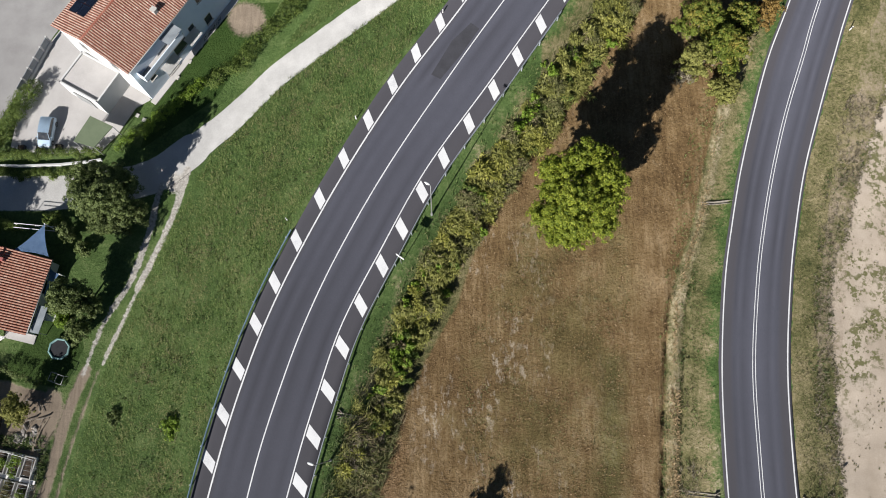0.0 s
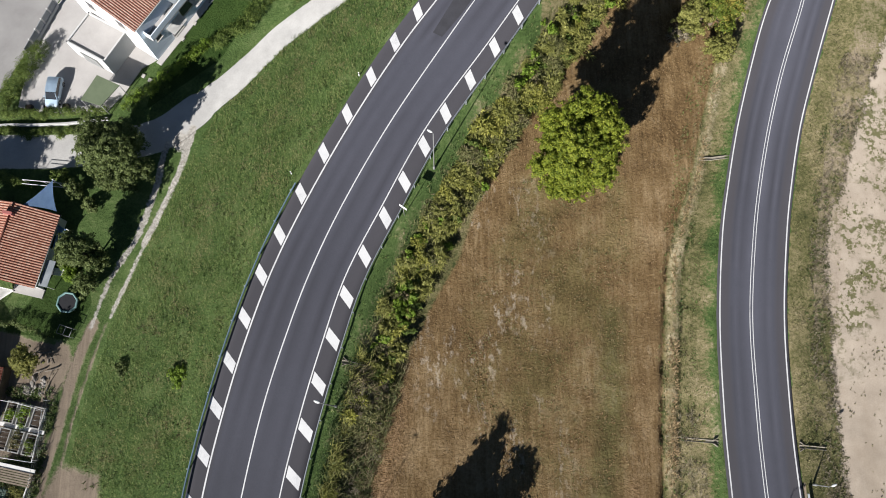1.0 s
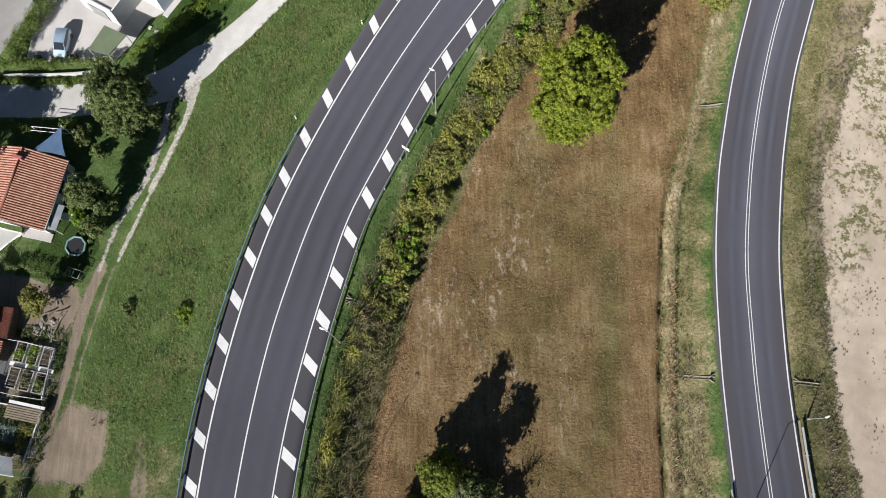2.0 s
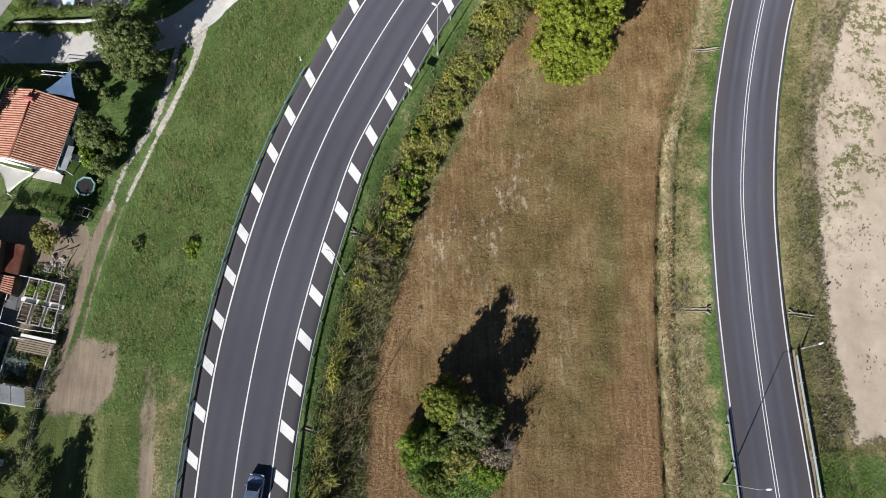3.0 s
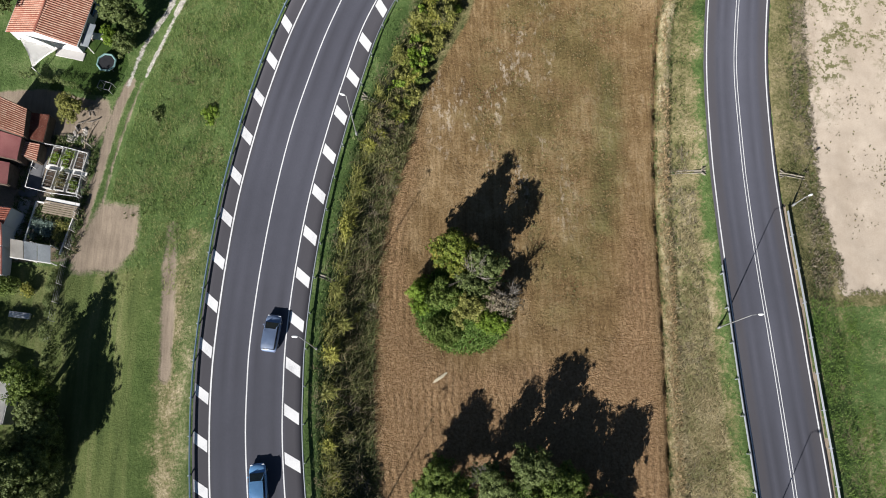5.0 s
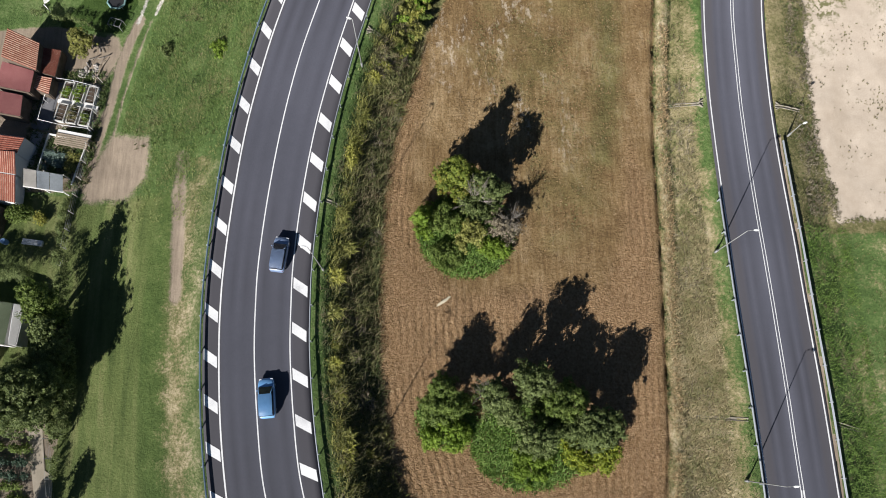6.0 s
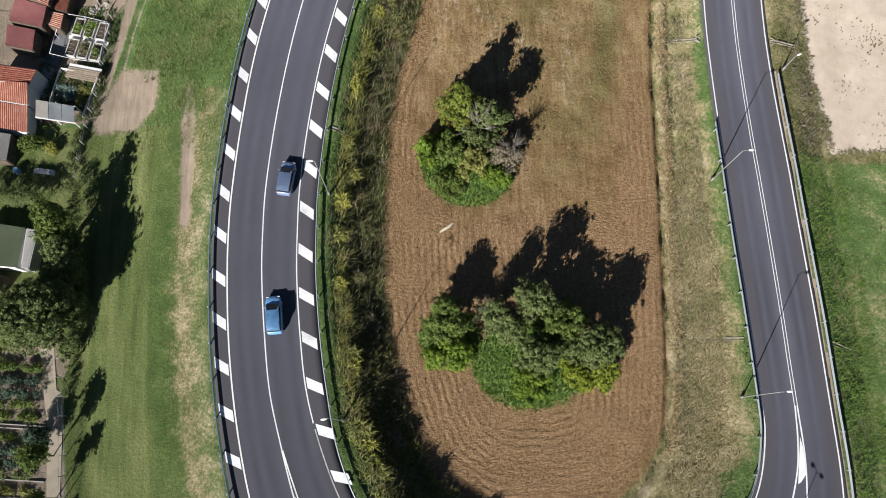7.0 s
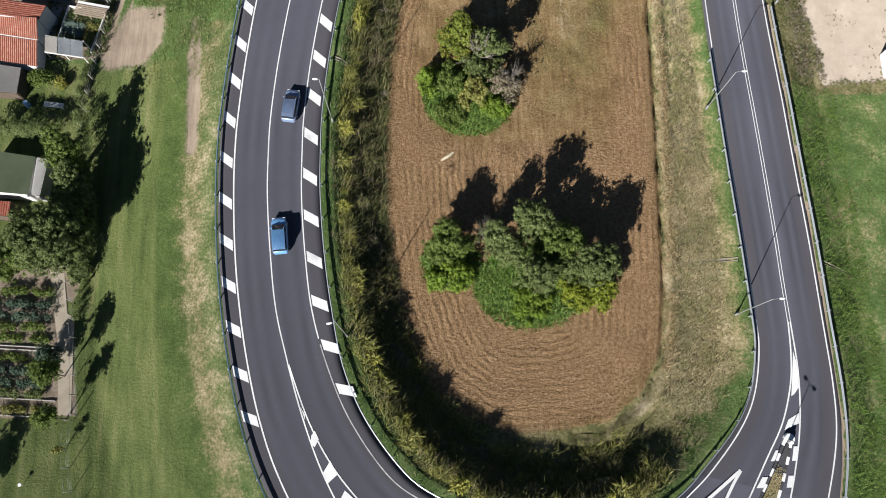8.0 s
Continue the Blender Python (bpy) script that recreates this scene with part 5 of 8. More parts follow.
def bare_tree(x, y, tall, seed, label):
    rng = np.random.default_rng(seed)
    t = base("bare_tree", pose(x, y, height_at(x, y)), label, "tree")
    bm = bmesh.new()
    tube(bm, [(0, 0, -0.2), (0.1, 0.05, tall * 0.5), (0.15, 0.1, tall * 0.8)], [0.1, 0.06, 0.03], 7)
    part("trunk", bm, DEADWOOD, t)
    for k in range(11):
        a, h = rng.random() * 6.28, tall * (0.4 + 0.4 * rng.random())
        r = tall * (0.16 + 0.14 * rng.random())
        bm = bmesh.new()
        tip = (math.cos(a) * r, math.sin(a) * r, h + tall * 0.25)
        mid = (math.cos(a) * r * 0.55, math.sin(a) * r * 0.55, h + tall * 0.12)
        tube(bm, [(0.1, 0.06, h), mid, tip], [0.035, 0.024, 0.01], 5)
        for _ in range(7):
            e = rng.normal(size=3) * 0.5
            tube(bm, [mid, (tip[0] + e[0], tip[1] + e[1], tip[2] + abs(e[2]))], [0.022, 0.007], 4)
        part("branch", bm, DEADWOOD, t)
    return t


bare_tree(1.4, -20.4, 7.6, 71, "leafless grey tree among the green ones")
bare_tree(5.6, -22.6, 5.0, 72, "small leafless tree at the edge of the clump")
bare_tree(2.2, -42.4, 4.6, 73, "thin leafless tree in the southern clump")


# shrubs along the inner bank of the main road
def arching(name, rng, stools, per, long, wide, material, parent, rise=0.5):
    """Long leaves that arch out from the tops of stools (x, y, z)."""
    st = np.repeat(np.array(stools, float), per, 0)
    n = len(st)
    a = rng.random(n) * 2 * math.pi
    s = long * (0.45 + 0.75 * rng.random(n))
    up = s * (rise * (0.1 + 1.1 * rng.random(n)))
    w = wide * (0.6 + 0.8 * rng.random(n))
    ca_, sa_, z0 = np.cos(a), np.sin(a), st[:, 2] * (0.55 + 0.5 * rng.random(n))
    x0, y0 = st[:, 0] + rng.normal(size=n) * 0.07, st[:, 1] + rng.normal(size=n) * 0.07

    def point(r, side, h):
        return np.stack([x0 + ca_ * s * r - sa_ * w * side, y0 + sa_ * s * r + ca_ * w * side, z0 + h], 1)

    vs = np.stack([point(0.02, 0.5, 0), point(0.02, -0.5, 0), point(0.5, 1, up), point(0.5, -1, up), point(0.95, 0, up * 0.75 - s * 0.12)], 1).reshape(-1, 3)
    i = np.arange(n)[:, None] * 5
    fs = np.vstack([i + (0, 1, 3), i + (0, 3, 2), i + (2, 3, 4)])
    m = bpy.data.meshes.new(name)
    m.from_pydata(vs.tolist(), [], fs.tolist())
    m.materials.append(material)
    ob = new(name, m)
    ob.parent = parent
    return ob


def stools_of(rng, count, spread, low, high):
    return [(rng.normal() * spread, rng.normal() * spread, low + (high - low) * rng.random()) for _ in range(count)]


def bank_plant(kind, material, label, seed, tall, spread):
    """One plant of the bank: a cane clump, a round-leaved bush or a withered thicket."""
    rng = np.random.default_rng(seed)
    s = base("shrub", Matrix(), label, "shrub", "shrubs along the inner bank")
    if kind == "cane":
        at = stools_of(rng, 11, spread, tall * 0.45, tall)
        arching("foliage", rng, at, 30, 0.8, 0.045, material, s, 0.45)
    elif kind == "bush":
        at = stools_of(rng, 6, spread * 0.9, tall * 0.4, tall * 0.8)
        sprays("foliage", rng, [(x, y, z, spread * 0.6, spread * 0.6, tall * 0.3) for x, y, z in at], material, s, 0.55, 0.17, 24, 0.8)
    else:
        at = stools_of(rng, 9, spread, tall * 0.3, tall * 0.8)
        arching("foliage", rng, at, 22, 0.7, 0.03, material, s, 0.7)
    bm = bmesh.new()
    for x, y, z in at:
        tube(bm, [(x * 0.4, y * 0.4, -0.1), (x, y, z)], [0.03, 0.012], 4, False)
    part("stems", bm, BARK if kind != "withered" else DEADWOOD, s)
    return s


CANE_LABEL, BUSH_LABEL, DULL_LABEL = "yellow-olive clump of arching canes on the inner bank", "round-leaved yellow-green bush on the inner bank", "withered grey-brown thicket on the inner bank"
canes = [bank_plant("cane", m, CANE_LABEL, 900 + k, 1.1, 0.5) for k, m in enumerate((LEAF_SHRUB, LEAF_CANE, LEAF_SHRUB, LEAF_REED))]
bushes = [bank_plant("bush", m, BUSH_LABEL, 920 + k, 1.2, 0.6) for k, m in enumerate((LEAF_LIME, LEAF_SHRUB, LEAF_LIME, LEAF_GREEN))]
dulls = [bank_plant("withered", m, DULL_LABEL, 940 + k, 0.9, 0.6) for k, m in enumerate((LEAF_DULL, LEAF_REED))]
tufts = [bank_plant("cane", m, "ragged yellow tuft of tall weeds on the inner bank", 950 + k, 0.7, 0.28) for k, m in enumerate((LEAF_CANE, LEAF_CANE, LEAF_SHRUB))]
greens = [bank_plant("bush", m, "low dark green bush on the inner bank", 960 + k, 0.9, 0.55) for k, m in enumerate((LEAF_GREEN, LEAF_DARK))]
used = set()
inner_line = even(np.vstack([main_in[10:], south_in[1:46]]), 1.0)
g = np.gradient(inner_line[:, :2], axis=0)
g /= np.linalg.norm(g, axis=1)[:, None]
left = np.c_[-g[:, 1], g[:, 0]]
rng = np.random.default_rng(42)


def plant(kinds, i, d, size):
    x, y = inner_line[i, :2] + left[i] * d + g[i] * rng.normal() * 0.4
    src = kinds[int(rng.integers(len(kinds)))]
    m = pose(x, y, height_at(x, y) - 0.05, 0, 0, rng.random() * 360) @ Matrix.Diagonal((size * (0.8 + 0.5 * rng.random()), size * (0.8 + 0.5 * rng.random()), size * (0.75 + 0.5 * rng.random()), 1))
    if src in used:
        copy_thing(src, m)
    else:
        src.matrix_basis = m
        used.add(src)


for i in range(len(inner_line)):
    y = inner_line[i, 1]
    if y > 56:
        continue
    if y > 14:  # tall canes, widening northwards
        wide = 5.9 + 1.0 * min(1, max(0, (y - 20) / 14))
        for k in range(4):
            d = 3.0 + (wide - 3.0) * (k + rng.random()) / 4
            plant(canes if rng.random() < 0.8 else bushes, i, d, 0.95)
    elif y > 1:  # leafy bushes towards the field, withered growth towards the road
        for k in range(3):
            plant(bushes if rng.random() < 0.75 else canes, i, 3.9 + 2.1 * (k + rng.random()) / 3, 0.9)
        if rng.random() < 0.45:
            plant(canes, i, 2.9 + rng.random(), 0.7)
    elif y > -4:
        for k in range(3):
            plant(dulls, i, 2.6 + 2.6 * (k + rng.random()) / 3, 1.0)
    else:  # single tufts among tall weeds
        if rng.random() < 0.42:
            plant(tufts, i, 2.2 + 1.0 * rng.random(), 1.05)
        if rng.random() < 0.5:
            plant(dulls, i, 3.6 + 2.6 * rng.random(), 0.8)
        if rng.random() < 0.12:
            plant(tufts, i, 3.8 + 2.2 * rng.random(), 0.7)
        if rng.random() < 0.3:
            plant(greens, i, 4.0 + 2.4 * rng.random(), 0.62)

for x, y, m, txt, wide in ((-36.9, 1.0, LEAF_DARK, "small round dark green bush on the grassy bank", 0.6), (-29.6, -0.1, LEAF_LIME, "bright green patch of nettles on the grassy bank", 0.9)):
    clump = base("bush", pose(x, y, height_at(x, y)), txt, "bush")
    sprays("foliage", np.random.default_rng(7), [(a * wide, b * wide, 0.3, wide * 0.6, wide * 0.6, 0.35) for a, b in ((0, 0), (0.8, 0.2), (-0.6, 0.5), (0.1, -0.8), (0.4, 0.9))], m, clump, 0.4, 0.14, 26, 0.6)
    part("stem", tube(bmesh.new(), [(0, 0, -0.1), (0, 0, 0.4)], [0.04, 0.02], 5), BARK, clump)
lime_tuft = base("shrub", pose(-9.3, -2.6, height_at(-9.3, -2.6)), "bright lime-green tuft of long arching leaves", "shrub")
arching("foliage", np.random.default_rng(18), stools_of(np.random.default_rng(19), 7, 0.28, 0.5, 1.1), 34, 0.95, 0.05, LEAF_CANE, lime_tuft, 0.4)

# ---- houses, sheds and gardens west of the bank ----
def tile_mat(name, dark, mid, pale):
    m, nt, b = shader(name, 0.85, 0, 0.2)
    p = place(nt)
    fac = calc(nt, "ADD", calc(nt, "MULTIPLY", chance(nt, False), 0.25), calc(nt, "MULTIPLY", speck(nt, p, 1.1, 5, 0.7), 0.75))
    col = ramp(nt, fac, (0.25, dark), (0.5, mid), (0.78, pale))
    col = blend(nt, band(nt, speck(nt, p, 5.0, 4, 0.7), 0.56, 0.7, 0, 0.6), col, (0.5, 0.4, 0.32))
    put(nt, b.inputs["Base Color"], col)
    relief(nt, b, speck(nt, p, 16, 3), 0.4, 0.01)
    return m


TILE = tile_mat("terracotta_tiles", (0.4, 0.19, 0.13), (0.52, 0.29, 0.21), (0.64, 0.47, 0.37))
TILE_ROSE = tile_mat("faded_rose_tiles", (0.3, 0.165, 0.13), (0.42, 0.265, 0.21), (0.58, 0.46, 0.39))
TILE_OLD = tile_mat("weathered_brown_tiles", (0.16, 0.055, 0.04), (0.28, 0.1, 0.07), (0.42, 0.22, 0.16))
TILE_PAN = plain("tile_bed", (0.22, 0.06, 0.038), (0.36, 0.11, 0.07), 1.0, 14, 0.9)
MAROON = plain("maroon_sheet_roof", (0.24, 0.085, 0.085), (0.36, 0.16, 0.15), 0.5, 14, 0.6, 0, 0.006)
GLASS = plain("window_glass", (0.02, 0.024, 0.03), (0.05, 0.058, 0.07), 1, 12, 0.06, 0, 0.001, 0.5)
SAIL_BLUE = plain("blue_sail_cloth", (0.17, 0.29, 0.48), (0.28, 0.42, 0.62), 0.6, 20, 0.8, 0, 0.004)
SAIL_WHITE = plain("white_sail_cloth", (0.68, 0.67, 0.65), (0.8, 0.79, 0.77), 0.6, 20, 0.8, 0, 0.004)
GREEN_SHEET = plain("dull_green_sheet", (0.105, 0.135, 0.08), (0.165, 0.2, 0.125), 0.5, 14, 0.7, 0, 0.004)
SOLAR = plain("solar_cells", (0.008, 0.012, 0.03), (0.02, 0.028, 0.055), 1.5, 20, 0.15, 0, 0.001, 0.5)
POLY = plain("cloudy_polycarbonate", (0.17, 0.19, 0.21), (0.34, 0.37, 0.39), 0.8, 14, 0.3, 0, 0.003)
WHITE_PAINT = plain("white_painted_timber", (0.55, 0.54, 0.52), (0.78, 0.77, 0.75), 0.9, 16, 0.7, 0, 0.006)
GREY_BOARD = plain("greyed_white_board", (0.36, 0.35, 0.33), (0.56, 0.55, 0.52), 0.9, 16, 0.8, 0, 0.006)
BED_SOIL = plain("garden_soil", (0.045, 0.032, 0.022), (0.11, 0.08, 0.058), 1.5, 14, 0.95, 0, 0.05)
# Teal trampoline padding, its colour dimmed to imitate standing in shade.
SHADED_PADDING = plain("shade_dimmed_padding", (0.1, 0.2, 0.2), (0.2, 0.32, 0.31), 1, 14, 0.7)
# Render brightened and blued; sky light on the shaded side is painted in.
WALL_SKYLIT = plain("sky_tinted_render", (0.66, 0.73, 0.79), (0.76, 0.82, 0.87), 0.4, 12, 0.85, 0, 0.01)
STONE = plain("rubble_stone", (0.3, 0.27, 0.24), (0.52, 0.48, 0.43), 1.5, 12, 0.9, 0, 0.03)
PINK = plain("clay_chimney", (0.34, 0.1, 0.09), (0.5, 0.19, 0.17), 1, 14, 0.8)


def ribbed(name, corners, material, parent, gap=0.3, rib=0.085, thick=0.05, bed=None):
    """A roof slope: bed slab with round tile rows running from the eave (corners 0, 1) up to the ridge (corners 3, 2)."""
    p = [Vector(c) for c in corners]
    nor = (p[1] - p[0]).cross(p[3] - p[0]).normalized()
    if nor.z < 0:
        nor = -nor
    slope = part(name, bmesh.new(), bed or TILE_PAN, parent)
    bm = bmesh.new()
    lo, hi = [bm.verts.new(q - nor * thick) for q in p], [bm.verts.new(q) for q in p]
    for f in (hi, lo[::-1], *[(lo[k], lo[(k + 1) % 4], hi[(k + 1) % 4], hi[k]) for k in range(4)]):
        bm.faces.new(f)
    bmesh.ops.recalc_face_normals(bm, faces=bm.faces)
    bm.to_mesh(slope.data)
    bm.free()
    n = max(2, int((p[1] - p[0]).length / gap))
    vs, fs = [], []
    for i in range(n):
        t = (i + 0.5) / n
        a, b = p[0].lerp(p[1], t), p[3].lerp(p[2], t)
        side = (p[1] - p[0]).normalized() * rib
        k = max(1, int((b - a).length / 0.42))
        for j in range(k):
            s0, s1 = a.lerp(b, j / k), a.lerp(b, min(1, (j + 1.08) / k))
            o = len(vs)
            for q, lift, w in ((s0, 1.15, 1.1), (s1, 0.8, 0.85)):
                vs += [q - side * w, q - side * 0.6 * w + nor * rib * 0.75 * lift, q + side * 0.6 * w + nor * rib * 0.75 * lift, q + side * w]
            fs += [(o + m, o + m + 1, o + m + 5, o + m + 4) for m in range(3)]
    rows = new("tiling", mesh_of("tiling", vs, fs, material))
    rows.parent = slope
    rows["kind"] = "stuff"
    return slope


def window(parent, x, y, z, w, h, face, name="window"):
    """A framed pane on a wall; face is the wall's outward direction in degrees."""
    win = part(name, boxed(-w / 2 - 0.08, -0.02, -h / 2 - 0.08, w / 2 + 0.08, 0.03, h / 2 + 0.08, bevel=0.01), WHITE_PAINT, parent)
    win.matrix_basis = pose(x, y, z, 0, 0, face - 90)
    pane = part("pane", boxed(-w / 2, 0.02, -h / 2, w / 2, 0.04, h / 2), GLASS, win)
    part("window_sill", boxed(-w / 2 - 0.12, 0.0, -h / 2 - 0.14, w / 2 + 0.12, 0.14, -h / 2 - 0.09), CONCRETE, win)
    return win


def gable_house(m, wide, long, wall_h, rise, label, tiles, over=0.35, name="house"):
    """Walls from local (-wide, 0) to (0, long), ridge along y."""
    h = base(name, m, label, "house")
    t = 0.3
    for x0, y0, x1, y1 in ((-wide, 0, -wide + t, long), (-t, 0, 0, long)):
        part("wall", boxed(x0, y0, -0.3, x1, y1, wall_h), WHITE_WALL, h)
    for y0 in (0, long - t):
        bm = bmesh.new()
        out = [(-wide + t, -0.3), (-t, -0.3), (-t, wall_h), (-wide / 2, wall_h + rise * (1 - 2 * t / wide)), (-wide + t, wall_h)]
        a, b = [bm.verts.new((x, y0, z)) for x, z in out], [bm.verts.new((x, y0 + t, z)) for x, z in out]
        bm.faces.new(a)
        bm.faces.new(b[::-1])
        for k in range(5):
            bm.faces.new((a[k], a[(k + 1) % 5], b[(k + 1) % 5], b[k]))
        bmesh.ops.recalc_face_normals(bm, faces=bm.faces)
        part("gable_wall", bm, WHITE_WALL, h)
    drop = over * rise / (wide / 2)
    zr_, ze = wall_h + rise + 0.08, wall_h - drop + 0.08
    ribbed("roof_slope", [(over, -over, ze), (over, long + over, ze), (-wide / 2, long + over, zr_), (-wide / 2, -over, zr_)], tiles, h)
    ribbed("roof_slope", [(-wide - over, long + over, ze), (-wide - over, -over, ze), (-wide / 2, -over, zr_), (-wide / 2, long + over, zr_)], tiles, h)
    bm = bmesh.new()
    tube(bm, [(-wide / 2, -over, zr_ + 0.02), (-wide / 2, long + over, zr_ + 0.02)], 0.13, 8)
    part("ridge_tiles", bm, TILE_OLD, h)
    for x in (over + 0.05, -wide - over - 0.05):
        part("gutter", tube(bmesh.new(), [(x, -over, ze - 0.05), (x, long + over, ze - 0.05)], 0.06, 6), LAMP_POLE, h)
    return h


# the white house with the walled yard
h1 = gable_house(pose(-36.5, 40.4, LOW_Z, 0, 0, -33), 10.9, 17.0, 8.0, 2.1, "two-storey white house with a faded rose tiled gable roof", TILE_ROSE)
for y, z, w, hh in ((1.9, 3.2, 0.9, 0.9), (9.7, 3.3, 0.9, 0.9), (7.2, 3.0, 2.2, 2.3), (4.6, 1.5, 1.8, 2.1), (12.4, 1.6, 1.1, 1.4), (12.6, 6.2, 1.0, 1.3)):
    window(h1, 0.0, y, z, w, hh, 0)
# Long walls swap white for the tint that imitates sky-lit shade.
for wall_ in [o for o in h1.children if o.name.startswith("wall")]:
    wall_.data.materials[0] = WALL_SKYLIT
for x, z in ((-3.0, 6.1), (-7.6, 6.1)):
    window(h1, x, 0.0, z, 1.1, 1.4, -90)
part("balcony", boxed(0.0, 0.6, 5.1, 1.2, 7.8, 5.3, bevel=0.02), PAVING, h1)
# The parapet carries the same painted-in shade tint as the walls.
for x0, y0, x1, y1 in ((1.07, 0.6, 1.2, 7.8), (0.0, 0.6, 1.07, 0.73), (0.0, 7.67, 1.07, 7.8)):
    part("balcony_parapet", boxed(x0, y0, 5.3, x1, y1, 6.25, bevel=0.02), WALL_SKYLIT, h1)
part("balcony_canopy", boxed(0.02, 5.4, 7.0, 1.5, 7.9, 7.06, bevel=0.01), POLY, h1, "grey translucent balcony canopy")
for y0, y1 in ((3.3, 5.9), (7.9, 10.1)):
    bm = bmesh.new()
    vs = [bm.verts.new(v) for v in ((0.05, y0, 3.0), (0.05, y1, 3.0), (1.25, y1, 2.6), (1.25, y0, 2.6))]
    bm.faces.new(vs)
    bmesh.ops.solidify(bm, geom=bm.faces[:], thickness=0.04)
    part("awning", bm, SAIL_WHITE, h1, "white fabric awning")
part("plinth_path", boxed(0.0, -0.4, -0.02, 0.8, 17.4, 0.12, bevel=0.02), PAVING, h1)
part("chimney", boxed(-1.7, 7.3, 8.2, -1.2, 7.8, 9.3, bevel=0.03), CONCRETE, h1)
part("chimney_cap", boxed(-1.8, 7.2, 9.3, -1.1, 7.9, 9.38, bevel=0.02), CONCRETE, h1)
for i in range(3):
    for j in range(2):
        y = 2.3 + i * 1.5
        x1, x0 = -7.4 - j * 1.5, -8.82 - j * 1.5
        f = lambda x: 8.0 + 2.1 * (1 - abs(x + 5.45) / 5.45) + 0.24
        bm = bmesh.new()
        vs = [bm.verts.new((x, yy, f(x))) for x, yy in ((x0, y), (x1, y), (x1, y + 1.44), (x0, y + 1.44))]
        bm.faces.new(vs)
        bmesh.ops.solidify(bm, geom=bm.faces[:], thickness=0.04)
        part("solar_panel", bm, SOLAR, h1, "dark glossy solar panel")

garage = base("garage", Matrix(), "low white flat-roofed garage beside the house", "garage")
ring = [(-44.4, 45.3), (-46.8, 41.2), (-41.8, 38.4), (-39.4, 42.5)]
part("wall", sheet(bmesh.new(), ring, LOW_Z - 0.3, -0.15), WHITE_WALL, garage)
part("flat_roof", sheet(bmesh.new(), [(x * 0.93 - 43.1 * 0.07, y * 0.93 + 41.85 * 0.07) for x, y in ring], -0.15, -0.06), PAVING, garage)
for (x0, y0), (x1, y1) in zip(ring, ring[1:] + ring[:1]):
    d = math.hypot(x1 - x0, y1 - y0)
    par = part("parapet", boxed(0, 0.0, -0.15, d, 0.22, 0.2, bevel=0.02), WHITE_WALL, garage)
    par.matrix_basis = pose(x0, y0, 0, 0, 0, math.degrees(math.atan2(y1 - y0, x1 - x0)))
part("garage_door", boxed(-1.3, -0.04, -1.15, 1.3, 0.04, 1.15, bevel=0.02), LAMP_POLE, garage).matrix_basis = pose(-44.4, 39.75, LOW_Z + 1.2, 0, 0, -29)

canopy = base("canopy", Matrix(), "flat pale green canopy on posts in the yard", "canopy")
ring = [(-42.8, 37.0), (-39.9, 35.6), (-41.9, 32.9), (-44.5, 33.7)]
part("canopy_roof", sheet(bmesh.new(), ring, -0.62, -0.5), GREEN_SHEET, canopy)
for x, y in ring:
    part("post", tube(bmesh.new(), [(x * 0.98 - 42.3 * 0.02, y * 0.98 + 34.8 * 0.02, LOW_Z - 0.1), (x * 0.98 - 42.3 * 0.02, y * 0.98 + 34.8 * 0.02, -0.6)], 0.06, 6), LAMP_POLE, canopy)


def slab(name, ring, z0, z1, material, label, category, kind="structure"):
    ob = part(name, sheet(bmesh.new(), ring, z0, z1), material, None)
    return tagged(ob, label, category, kind=kind)


slab("pavement", [(-50.4, 48.2), (-53.0, 41.2), (-53.6, 34.0), (-50, 33.1), (-42.4, 33.3), (-40.4, 35.7), (-38.5, 39.2), (-36.7, 40.4), (-44.0, 47.5), (-41, 54), (-46.9, 54)], LOW_Z - 0.3, LOW_Z + 0.09, PAVING, "pale paved yard in front of the white house", "pavement")
slab("road_lane", [(-43.0, 66), (-47.4, 54), (-50.2, 48.9), (-53.8, 41.0), (-56.2, 36), (-59, 31), (-75, 31), (-75, 48), (-62, 66)], LOW_Z - 0.3, LOW_Z + 0.06, GREY_LANE, "worn grey lane beside the walled yard", "road")

yard_wall = base("yard_wall", Matrix(), "low white yard wall with grey glazed panels", "fence")
for i in range(5):
    t0, t1 = i / 5, (i + 0.92) / 5
    x0, y0, x1, y1 = -50.1 - 2.9 * t0, 48.2 - 7.2 * t0, -50.1 - 2.9 * t1, 48.2 - 7.2 * t1
    d, a = math.hypot(x1 - x0, y1 - y0), math.degrees(math.atan2(y1 - y0, x1 - x0))
    p_ = part("glazed_panel", boxed(0.1, -0.03, 0.6, d - 0.05, 0.03, 1.7, bevel=0.01), POLY, yard_wall)
    p_.matrix_basis = pose(x0, y0, LOW_Z, 0, 0, a)
    q_ = part("wall_base", boxed(0, -0.12, -0.2, d + 0.14, 0.12, 0.6, bevel=0.02), WHITE_WALL, yard_wall)
    q_.matrix_basis = pose(x0, y0, LOW_Z, 0, 0, a)
    r_ = part("post", boxed(-0.08, -0.09, -0.2, 0.08, 0.09, 1.85, bevel=0.01), WHITE_WALL, yard_wall)
    r_.matrix_basis = pose(x0, y0, LOW_Z, 0, 0, a)
car(pose(-49.0, 35.7, LOW_Z + 0.1, 0, 0, 176), 4.0, 1.72, 1.48, car_paint("pale_blue_car_paint", (0.36, 0.48, 0.6), (0.5, 0.63, 0.75)), "pale blue hatchback parked in the paved yard")


